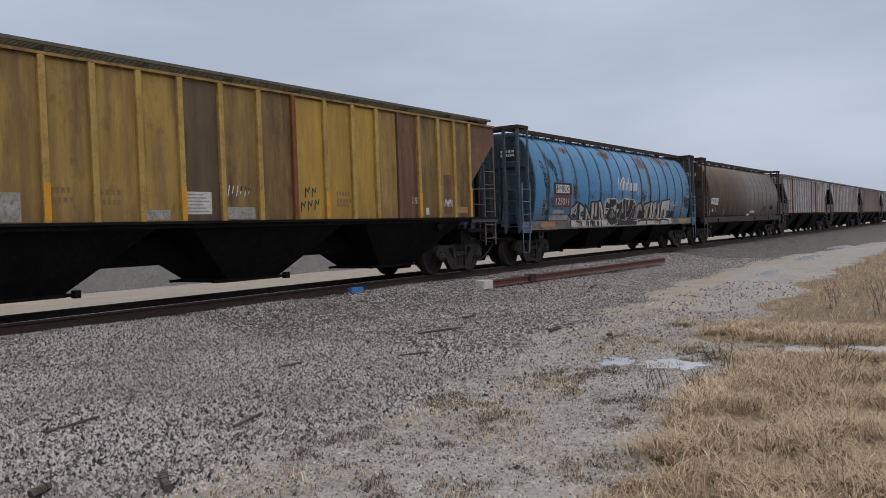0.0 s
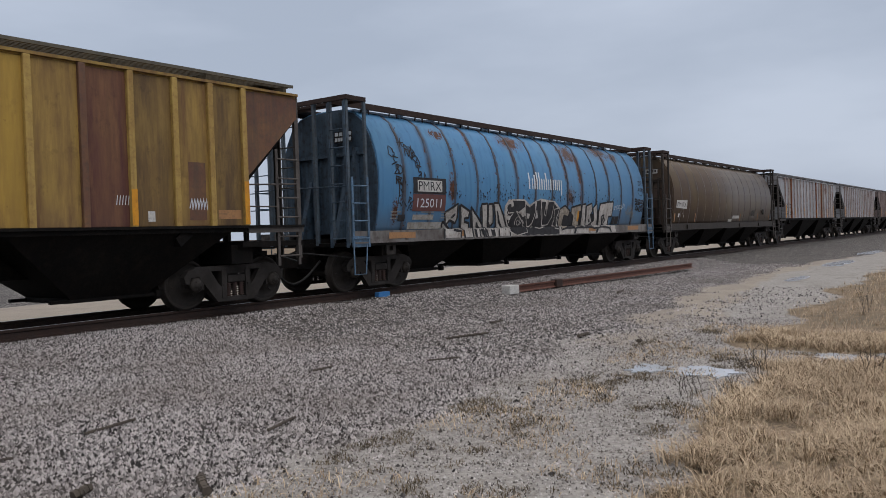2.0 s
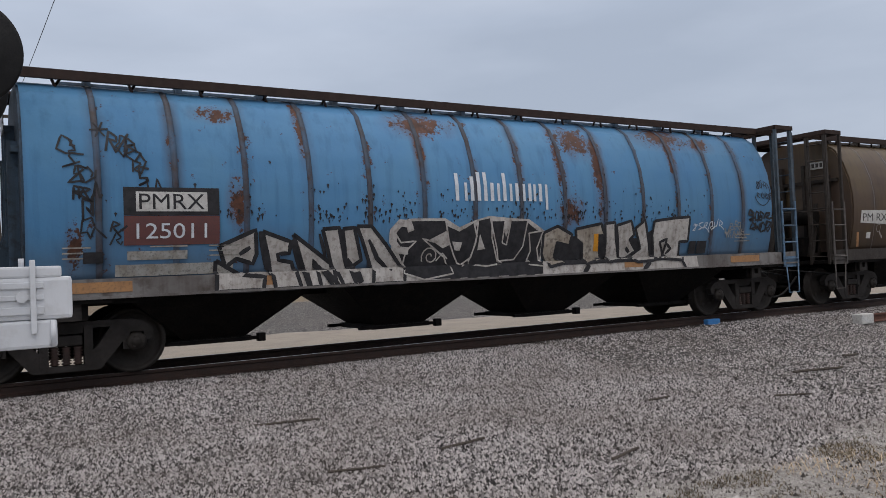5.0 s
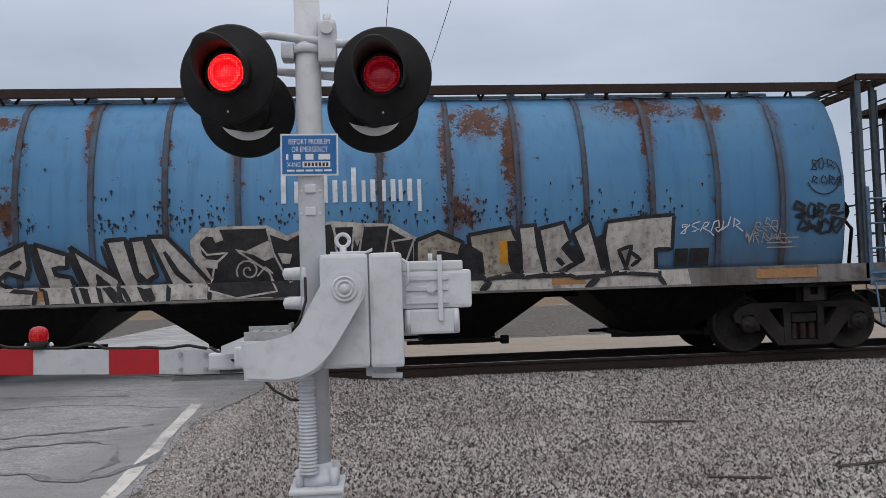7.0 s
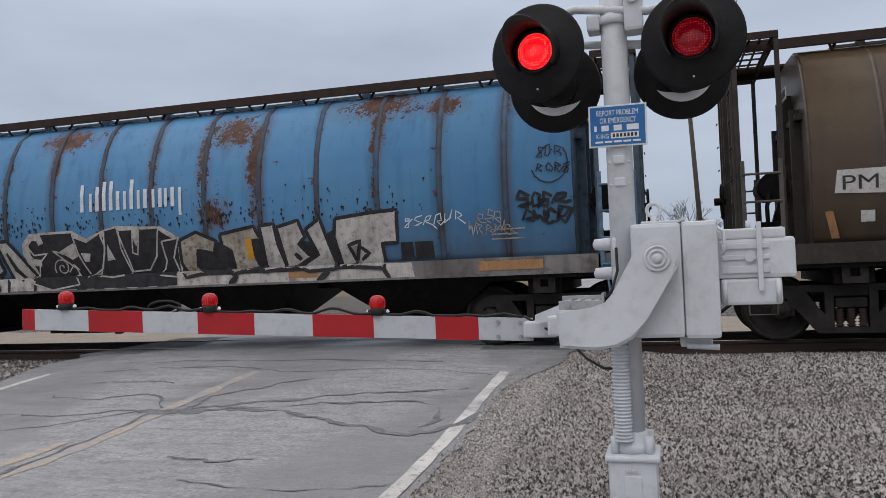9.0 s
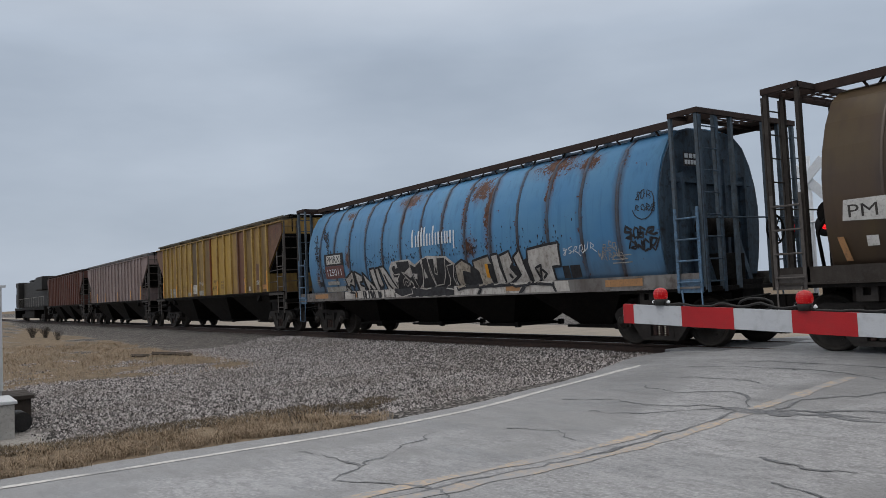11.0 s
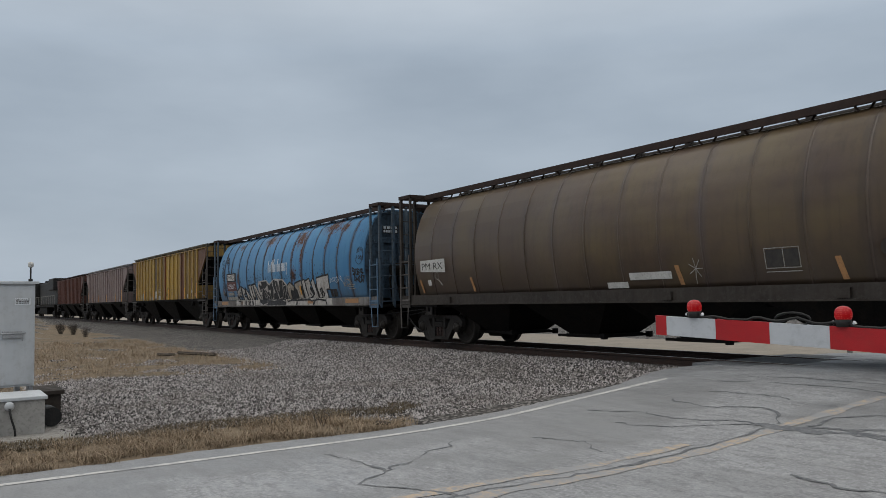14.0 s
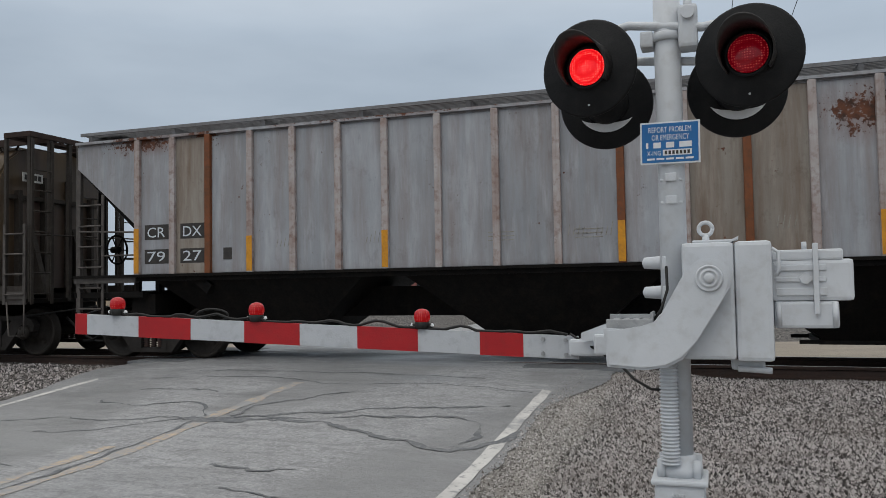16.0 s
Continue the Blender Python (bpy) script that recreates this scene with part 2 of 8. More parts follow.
M["maroon"] = paint("maroon_rust_panel", (0.12, 0.058, 0.04), (0.17, 0.09, 0.045), 0.6, 2, grime_amount=0.5, streak=0.5)
M["maroon_rib"] = paint("rust_red_rib_paint", (0.20, 0.065, 0.025), (0.13, 0.05, 0.02), 0.6, 4, grime_amount=0.4)
M["grey"] = tank_paint("grey_panel_paint", (0.37, 0.385, 0.415), (0.29, 0.305, 0.33), (0.23, 0.20, 0.185), 0.7,
                       [((-6.9, -1.5, 3.8), (1.3, 0.6, 0.25)), ((3.05, -1.5, 3.0), (0.35, 0.6, 1.4)), ((-5.6, -1.5, 3.8), (0.5, 0.6, 0.35)), ((4.6, -1.5, 3.4), (0.9, 0.6, 0.5)), ((-2.0, -1.5, 3.95), (3.5, 0.6, 0.12))], 1.6, 0.5, (0.18, 0.12, 0.095))
M["grey_tan"] = tank_paint("rust_washed_grey_panel", (0.31, 0.285, 0.25), (0.25, 0.22, 0.19), (0.19, 0.13, 0.095), 0.9, [], 1.8, 0.8, (0.14, 0.085, 0.055))
M["grey_rib"] = paint("grey_rib_paint", (0.43, 0.41, 0.41), (0.31, 0.25, 0.23), 0.55, 2.2, grime=RUST, grime_amount=0.6, streak=0.45)
M["purple"] = tank_paint("dusty_purple_panel_paint", (0.20, 0.15, 0.145), (0.25, 0.19, 0.18), (0.15, 0.11, 0.10), 0.1, [], 1.7, 0.4, (0.12, 0.08, 0.07))
M["purple_rib"] = paint("dusty_purple_rib_paint", (0.30, 0.25, 0.24), (0.22, 0.17, 0.16), 0.55, 3, streak=0.3)
M["oxide"] = tank_paint("red_oxide_panel_paint", (0.085, 0.032, 0.025), (0.11, 0.045, 0.032), (0.06, 0.03, 0.025), 0.2, [], 1.7, 0.4, (0.04, 0.02, 0.018))
M["oxide_rib"] = paint("red_oxide_rib_paint", (0.13, 0.05, 0.035), (0.09, 0.035, 0.025), 0.55, 3, streak=0.3)
M["orange_dash"] = paint("orange_reflector_tape", (0.62, 0.28, 0.02), (0.50, 0.22, 0.02), 0.4, 6, grime_amount=0.3)
M["tape"] = paint("faded_orange_tape", (0.36, 0.19, 0.08), (0.28, 0.15, 0.07), 0.5, 6, grime_amount=0.5)
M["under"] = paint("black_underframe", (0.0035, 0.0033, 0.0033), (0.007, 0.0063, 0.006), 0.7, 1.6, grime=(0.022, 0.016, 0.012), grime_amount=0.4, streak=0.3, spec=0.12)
M["truck"] = paint("dusty_truck_steel", (0.036, 0.032, 0.030), (0.021, 0.0185, 0.017), 0.75, 5, grime=(0.02, 0.017, 0.015), grime_amount=0.6, bump=0.3, spec=0.2)
M["spring"] = paint("rusty_red_spring_steel", (0.06, 0.036, 0.031), (0.035, 0.026, 0.023), 0.7, 6, spec=0.2)
M["wheel"] = paint("brown_wheel_steel", (0.022, 0.019, 0.017), (0.036, 0.031, 0.027), 0.6, 6, metal=0.1, spec=0.2)
M["tread"] = paint("polished_wheel_rim", (0.35, 0.34, 0.33), (0.22, 0.21, 0.2), 0.3, 9, metal=0.9, grime_amount=0.2)
M["walkway"] = paint("rusty_brown_walkway_steel", (0.028, 0.019, 0.017), (0.045, 0.029, 0.024), 0.75, 5, metal=0.1, spec=0.2)
M["steel"] = paint("grey_ladder_steel", (0.06, 0.053, 0.05), (0.10, 0.09, 0.083), 0.6, 6, metal=0.1)
M["blue_ladder"] = paint("light_blue_ladder_paint", (0.10, 0.19, 0.30), (0.06, 0.10, 0.15), 0.55, 6, grime_amount=0.8)
M["black_paint"] = paint("black_spray_paint", (0.012, 0.012, 0.014), (0.03, 0.03, 0.034), 0.6, 8, grime_amount=0.1)
M["white_paint"] = paint("dirty_white_spray_paint", (0.50, 0.48, 0.455), (0.36, 0.34, 0.315), 0.65, 3, grime=(0.10, 0.075, 0.06), grime_amount=0.7, streak=0.45)
M["tan_spray"] = paint("stained_tan_spray_paint", (0.40, 0.365, 0.31), (0.25, 0.21, 0.165), 0.65, 3, grime=(0.06, 0.045, 0.035), grime_amount=0.9, streak=0.5)
M["sill_white"] = paint("grimy_grey_sill_paint", (0.19, 0.185, 0.18), (0.11, 0.10, 0.095), 0.65, 1.2, grime=(0.055, 0.042, 0.035), grime_amount=0.85, streak=0.65)
M["letter"] = paint("white_lettering_paint", (0.62, 0.66, 0.70), (0.50, 0.54, 0.58), 0.5, 8, grime_amount=0.2)
M["dark_letter"] = paint("dark_lettering_paint", (0.03, 0.028, 0.028), (0.05, 0.045, 0.04), 0.6, 8)
M["maroon_board"] = paint("maroon_number_board", (0.13, 0.05, 0.045), (0.10, 0.045, 0.045), 0.55, 6)
M["white_panel"] = paint("white_stencil_panel", (0.55, 0.55, 0.53), (0.45, 0.44, 0.42), 0.55, 6, grime_amount=0.4)
M["fade_panel"] = paint("faded_grey_stencil", (0.33, 0.33, 0.31), (0.22, 0.2, 0.17), 0.6, 6, grime_amount=0.7)
M["rail"] = paint("dark_rusty_rail_steel", (0.045, 0.026, 0.02), (0.03, 0.02, 0.017), 0.65, 8, metal=0.2)
M["railhead"] = paint("worn_rail_head_steel", (0.30, 0.29, 0.28), (0.2, 0.19, 0.18), 0.3, 8, metal=0.8)
M["spare_rail"] = paint("brown_rusted_spare_rail", (0.12, 0.05, 0.035), (0.08, 0.035, 0.025), 0.7, 8)
M["tie"] = paint("creosoted_tie_wood", (0.03, 0.024, 0.02), (0.05, 0.04, 0.033), 0.85, 6)
M["silver"] = paint("silver_signal_paint", (0.60, 0.625, 0.66), (0.53, 0.555, 0.585), 0.42, 2.5, grime=(0.32, 0.31, 0.30), grime_amount=0.35, bump=0.08)
M["galv"] = paint("galvanised_steel", (0.42, 0.43, 0.44), (0.33, 0.34, 0.35), 0.4, 7, metal=0.5, grime_amount=0.25)
M["signal_black"] = paint("black_signal_enamel", (0.009, 0.0095, 0.0105), (0.014, 0.0145, 0.0155), 0.55, 5, grime_amount=0.1, spec=0.15)
M["visor"] = paint("dark_visor_enamel", (0.024, 0.0225, 0.0225), (0.03, 0.028, 0.028), 0.5, 5, grime_amount=0.1, spec=0.5)
M["rubber"] = paint("black_cable_rubber", (0.012, 0.012, 0.012), (0.02, 0.02, 0.02), 0.6, 8)
M["gate_white"] = paint("white_reflective_sheeting", (0.50, 0.52, 0.55), (0.45, 0.47, 0.50), 0.4, 4, grime_amount=0.2)
M["gate_red"] = paint("red_reflective_sheeting", (0.42, 0.018, 0.022), (0.34, 0.015, 0.02), 0.38, 4, grime_amount=0.15)
M["sign_blue"] = paint("blue_sign_sheeting", (0.02, 0.13, 0.36), (0.025, 0.15, 0.38), 0.4, 4, grime_amount=0.1)
M["sign_white"] = paint("white_sign_lettering", (0.72, 0.74, 0.76), (0.66, 0.68, 0.70), 0.45, 6, grime_amount=0.1)
M["concrete"] = paint("pale_concrete", (0.36, 0.35, 0.33), (0.28, 0.27, 0.255), 0.8, 5, grime_amount=0.4)
M["cabinet"] = paint("pale_grey_cabinet_paint", (0.52, 0.54, 0.56), (0.47, 0.49, 0.51), 0.45, 3, grime=(0.3, 0.29, 0.27), grime_amount=0.3, streak=0.15)


def road_paint(name, tone, faded, keep):
    """Road paint worn through to the asphalt in many small places."""
    m, n, l, b = nodes_of(name)
    v = coords(n, l)
    c = mix(n, l, noise_fac(n, l, v, 3.0, 8), tone, faded)
    c = mix(n, l, noise_fac(n, l, v, 14, 10, keep, keep + 0.1, 0.75), c, (0.26, 0.262, 0.268))
    c = mix(n, l, noise_fac(n, l, v, 1.6, 8, keep + 0.02, keep + 0.14, 0.7), c, (0.26, 0.262, 0.268))
    l.new(c, b.inputs["Base Color"])
    b.inputs["Roughness"].default_value = 0.75
    return m


M["line_white"] = road_paint("worn_white_road_paint", (0.56, 0.55, 0.53), (0.42, 0.41, 0.40), 0.52)
M["line_yellow"] = road_paint("worn_yellow_road_paint", (0.43, 0.335, 0.24), (0.36, 0.295, 0.235), 0.45)
M["tar"] = paint("dark_tar_crack_filler", (0.11, 0.116, 0.126), (0.16, 0.165, 0.172), 0.8, 6, grime=(0.25, 0.25, 0.255), grime_amount=1.0, spec=0.15)
M["wood"] = paint("grey_weathered_wood", (0.09, 0.075, 0.06), (0.05, 0.04, 0.033), 0.85, 8)
M["bark"] = paint("grey_brown_bark", (0.06, 0.052, 0.045), (0.035, 0.03, 0.026), 0.9, 8)
M["needles"] = paint("dark_spruce_needles", (0.022, 0.032, 0.024), (0.035, 0.045, 0.032), 0.8, 2)
M["house_wall"] = paint("pale_grey_siding", (0.42, 0.43, 0.43), (0.36, 0.37, 0.37), 0.7, 2)
M["house_red"] = paint("dull_red_siding", (0.22, 0.09, 0.085), (0.18, 0.075, 0.07), 0.7, 2)
M["roof"] = paint("grey_shingle_roof", (0.09, 0.085, 0.085), (0.12, 0.115, 0.11), 0.8, 2)
M["car_white"] = paint("white_car_paint", (0.62, 0.64, 0.66), (0.58, 0.60, 0.62), 0.3, 2, grime_amount=0.1)
M["car_red"] = paint("red_car_paint", (0.25, 0.02, 0.025), (0.2, 0.02, 0.02), 0.3, 2, grime_amount=0.1)
M["tyre"] = paint("black_tyre_rubber", (0.015, 0.015, 0.015), (0.025, 0.025, 0.025), 0.8, 5)
M["blue_rag"] = paint("bright_blue_marker_paint", (0.03, 0.16, 0.42), (0.05, 0.2, 0.45), 0.6, 8)
M["loco"] = paint("dirty_black_locomotive_paint", (0.009, 0.0085, 0.009), (0.016, 0.0155, 0.015), 0.6, 2, grime_amount=0.5)


def lamp_mat(name, color, strength, dots=2.6):
    """Red lens over rows of small diodes: the diodes glow brighter than the lens between them."""
    m, n, l, b = nodes_of(name)
    b.inputs["Base Color"].default_value = (*[c * 0.28 for c in color], 1)
    v = n.new("ShaderNodeTexVoronoi")
    v.inputs["Scale"].default_value, v.inputs["Randomness"].default_value = 78, 0.25
    co = n.new("ShaderNodeTexCoord")
    l.new(co.outputs["Object"], v.inputs["Vector"])
    r = n.new("ShaderNodeMapRange")
    r.inputs["From Min"].default_value, r.inputs["From Max"].default_value = 0.25, 0.5
    r.inputs["To Min"].default_value, r.inputs["To Max"].default_value = strength * dots, strength
    l.new(v.outputs["Distance"], r.inputs["Value"])
    spot = n.new("ShaderNodeMapRange")
    spot.inputs["From Min"].default_value, spot.inputs["From Max"].default_value = 0.12, 0.38
    spot.inputs["To Min"].default_value, spot.inputs["To Max"].default_value = 1.0, 0.0
    l.new(v.outputs["Distance"], spot.inputs["Value"])
    l.new(mix(n, l, spot.outputs["Result"], color, (1.0, 0.16, 0.13)), b.inputs["Emission Color"])
    l.new(r.outputs["Result"], b.inputs["Emission Strength"])
    b.inputs["Roughness"].default_value = 0.15
    b.inputs["Specular IOR Level"].default_value = 0.35
    return m


M["lens_lit"] = lamp_mat("lit_red_lens", (1.0, 0.008, 0.014), 0.8, 1.8)
M["lens_dim"] = lamp_mat("dim_red_lens", (0.6, 0.003, 0.022), 0.10, 2.4)
M["lens_gate"] = lamp_mat("red_gate_lamp_lens", (0.75, 0.002, 0.008), 0.16, 1.8)
m_, n_, l_, b_ = nodes_of("dark_window_glass")
b_.inputs["Base Color"].default_value = (0.02, 0.025, 0.03, 1)
b_.inputs["Roughness"].default_value = 0.08
M["glass"] = m_
m_, n_, l_, b_ = nodes_of("puddle_water")
b_.inputs["Base Color"].default_value = (0.42, 0.45, 0.49, 1)
b_.inputs["Roughness"].default_value = 0.12
b_.inputs["IOR"].default_value = 1.31
M["puddle"] = m_


# ---------------------------------------------------------------- mesh tools
def box(bm, x0, x1, y0, y1, z0, z1, m=None):
    vs = [bm.verts.new(p) for p in ((x0, y0, z0), (x1, y0, z0), (x1, y1, z0), (x0, y1, z0), (x0, y0, z1), (x1, y0, z1), (x1, y1, z1), (x0, y1, z1))]
    for q in ((0, 3, 2, 1), (4, 5, 6, 7), (0, 1, 5, 4), (1, 2, 6, 5), (2, 3, 7, 6), (3, 0, 4, 7)):
        bm.faces.new([vs[i] for i in q])
    if m:
        bmesh.ops.transform(bm, matrix=m, verts=vs)
    return vs


def soft_box(bm, x0, x1, y0, y1, z0, z1, r=0.02, m=None):
    """A box with chamfered edges."""
    t = bmesh.new()
    box(t, x0, x1, y0, y1, z0, z1)
    bmesh.ops.bevel(t, geom=t.edges[:], offset=r, segments=2, affect="EDGES", profile=0.6)
    merge(bm, t, m)


def merge(bm, t, m=None):
    if m:
        bmesh.ops.transform(t, matrix=m, verts=t.verts)
    me = bpy.data.meshes.new("tmp")
    t.to_mesh(me)
    t.free()
    bm.from_mesh(me)
    bpy.data.meshes.remove(me)


def rod(bm, a, b, r, seg=8, r2=None):
    """A round bar from a to b."""
    a, b = Vector(a), Vector(b)
    d = (b - a).normalized()
    u = d.orthogonal().normalized()
    w = d.cross(u)
    ra, rb = [], []
    for i in range(seg):
        k = 2 * math.pi * i / seg
        o = u * math.cos(k) + w * math.sin(k)
        ra.append(bm.verts.new(a + o * r))
        rb.append(bm.verts.new(b + o * (r if r2 is None else r2)))
    for i in range(seg):
        f = bm.faces.new((ra[i], ra[(i + 1) % seg], rb[(i + 1) % seg], rb[i]))
        f.smooth = seg > 6
    bm.faces.new(ra[::-1])
    bm.faces.new(rb)


def tube(bm, pts, r, seg=6):
    """A round cord swept along points."""
    pts = [Vector(p) for p in pts]
    u = (pts[1] - pts[0]).orthogonal().normalized()
    rings = []
    for i, p in enumerate(pts):
        d = (pts[min(i + 1, len(pts) - 1)] - pts[max(i - 1, 0)]).normalized()
        u = (u - d * u.dot(d)).normalized()
        w = d.cross(u)
        rings.append([bm.verts.new(p + (u * math.cos(2 * math.pi * k / seg) + w * math.sin(2 * math.pi * k / seg)) * r) for k in range(seg)])
    for a, b in zip(rings, rings[1:]):
        for k in range(seg):
            f = bm.faces.new((a[k], a[(k + 1) % seg], b[(k + 1) % seg], b[k]))
            f.smooth = True
    bm.faces.new(rings[0][::-1])
    bm.faces.new(rings[-1])


def prism(bm, pts, lo, hi, axis="y"):
    """A flat outline pushed out along an axis; pts are (x, z) for y, (y, z) for x, (x, y) for z."""
    put = {"y": lambda p, k: (p[0], k, p[1]), "x": lambda p, k: (k, p[0], p[1]), "z": lambda p, k: (p[0], p[1], k)}[axis]
    a = [bm.verts.new(put(p, lo)) for p in pts]
    b = [bm.verts.new(put(p, hi)) for p in pts]
    bm.faces.new(a)
    bm.faces.new(b[::-1])
    for i in range(len(pts)):
        j = (i + 1) % len(pts)
        bm.faces.new((a[j], a[i], b[i], b[j]))


def lathe(bm, pts, axis, at, seg=28, smooth=True):
    """A turned shape: pts are (radius, along)."""
    rings = []
    for r, h in pts:
        ring = []
        for i in range(seg):
            k = 2 * math.pi * i / seg
            c, s = r * math.cos(k), r * math.sin(k)
            p = {"y": (c, h, s), "x": (h, c, s), "z": (c, s, h)}[axis]
            ring.append(bm.verts.new(Vector(at) + Vector(p)))
        rings.append(ring)
    for a, b in zip(rings, rings[1:]):
        for i in range(seg):
            f = bm.faces.new((a[i], a[(i + 1) % seg], b[(i + 1) % seg], b[i]))
            f.smooth = smooth
    bm.faces.new(rings[0][::-1])
    bm.faces.new(rings[-1])


def part(name, bm, material, parent=None, label="", m=None):
    bmesh.ops.recalc_face_normals(bm, faces=bm.faces)
    me = bpy.data.meshes.new(name)
    bm.to_mesh(me)
    bm.free()
    me.materials.append(M[material] if isinstance(material, str) else material)
    ob = new(name, me)
    if parent:
        ob.parent = parent
    if m:
        ob.matrix_basis = m
    return tagged(ob, label)


def mesh_of(name, verts, faces, material, parent=None):
    me = bpy.data.meshes.new(name)
    me.from_pydata(verts, [], faces)
    me.materials.append(M[material] if isinstance(material, str) else material)
    ob = new(name, me)
    if parent:
        ob.parent = parent
    return ob


def words(name, text, size, material, parent, place, width=None, fit_to=None, label=""):
    """Flat lettering facing -y; place is its lower left corner; fit_to bends it onto a wall y = fit_to(z)."""
    cu = bpy.data.curves.new(name, "FONT")
    cu.body, cu.size, cu.resolution_u = text, size, 3
    ob = bpy.data.objects.new(name, cu)
    me = bpy.data.meshes.new_from_object(ob)
    bpy.data.objects.remove(ob)
    bpy.data.curves.remove(cu)
    xs = [v.co.x for v in me.vertices]
    k = (width / (max(xs) - min(xs))) if width else 1.0
    x0, y, z0 = place
    lo = min(xs)
    for v in me.vertices:
        zz = z0 + v.co.y
        v.co = (x0 + (v.co.x - lo) * k, (fit_to(zz) if fit_to else y), zz)
    me.name = name
    me.materials.append(M[material])
    o = new(name, me)
    o.parent = parent
    return tagged(o, label)


# ---------------------------------------------------------------- ground
TRACK_Y, RAIL_Z = 12.9, 0.42


def step(a, b, v):
    k = min(1.0, max(0.0, (v - a) / (b - a)))
    return k * k * (3 - 2 * k)


def road_z(y):
    return 0.03 + 0.375 * step(5.0, 11.4, y) - 0.33 * step(14.4, 24.0, y)


def grass_edge(x):
    return 4.2 * (1 - math.exp(-max(x, 0) / 8.0)) - 0.25


def ground_z(x, y):
    d = abs(y - TRACK_Y)
    z = 0.245 * (1 - step(1.55, 3.7, d)) + 0.03 * noise.noise((x * 0.35, y * 0.35, 0)) + 0.012 * noise.noise((x * 1.7, y * 1.7, 3))
    z -= 0.02 * step(3.0, 1.0, abs(y - 3.4)) if 2 < x < 60 else 0
    k = 1 - step(0.0, 1.4, max(-9.2 - x, x + 1.35))
    return z * (1 - k) + (road_z(y) - 0.034 + 0.012 * noise.noise((x, y * 0.8, 2))) * k


def zone(x, y):
    """Shares of dry grass, coarse ballast and tan dirt at a place."""
    n = 0.5 * noise.noise((x * 0.45, y * 0.45, 7)) + 0.25 * noise.noise((x * 1.5, y * 1.5, 9))
    d = abs(y - TRACK_Y)
    grass = ballast = tan = 0.0
    if y < TRACK_Y:
        if x > -1.4:
            grass = step(0.35, -0.35, y - grass_edge(x) - n * 1.3)
            grass *= step(0.75, 1.25, math.hypot((x - 9.1) / 0.9, (y - 3.1) / 0.95))
            grass *= step(0.45, 1.0, abs(x - 10.75 - 0.25 * (1.5 - y) * 0.4 + 0.8 * n) / (0.55 + 0.3 * step(1.0, 2.6, y)))
            ballast = step(-0.8, 0.7, y - 4.6 - 0.17 * max(0, x - 7) * step(60, 10, x) + n * 1.3 + max(0, 1.2 - x * 0.4)) * step(-2.0, -0.7, x + 0.8 * n)
            tan = 0.75 * step(0.9, -0.5, abs(y - 2.75 - 0.165 * min(x, 26)) - 0.7 + n) * step(7, 13, x)
        else:
            strip = step(-9.0, -9.3, x) * step(-10.95, -10.45, x + 0.5 * n) * step(5.6, 4.6, y + n) if x < -9 else 0
            far = step(-17.5, -20.5, x + 3 * n) * step(8.4, 7.2, y + n + 0.04 * (x + 25)) * step(-0.15, 0.25, n + 0.22)
            far = max(far, step(-15, -17, x) * step(2.0, 1.0, y))
            grass = max(strip, far)
            ballast = (1 - grass) * step(1.0, 2.0, y) if x < -5 else 0.0
    else:
        tan = step(3.6, 4.6, d + 0.5 * n) * step(10.5, 9.3, d + n)
        ballast = max(step(4.6, 3.6, d + 0.5 * n), 0.85 * step(9.3, 10.5, d + n) * step(42, 32, d))
        grass = 0.8 * step(30.0, 40.0, d + 2 * n)
    return grass, ballast, tan


def axis_steps(lo, hi, fine_lo, fine_hi, fine):
    v = list(np.arange(fine_lo, fine_hi, fine))
    s, p = fine, fine_hi
    while p < hi:
        v.append(p)
        s *= 1.22
        p += s
    v.append(hi)
    s, p = fine, fine_lo
    while p > lo:
        s *= 1.22
        p -= s
        v.insert(0, max(p, lo))
    return v


gx, gy = axis_steps(-2600, 2600, -32, 48, 0.42), axis_steps(-2600, 2600, -7, 24, 0.36)
g_verts = [(x, y, ground_z(x, y)) for y in gy for x in gx]
nx = len(gx)
g_faces = [(j * nx + i, j * nx + i + 1, (j + 1) * nx + i + 1, (j + 1) * nx + i) for j in range(len(gy) - 1) for i in range(nx - 1)]


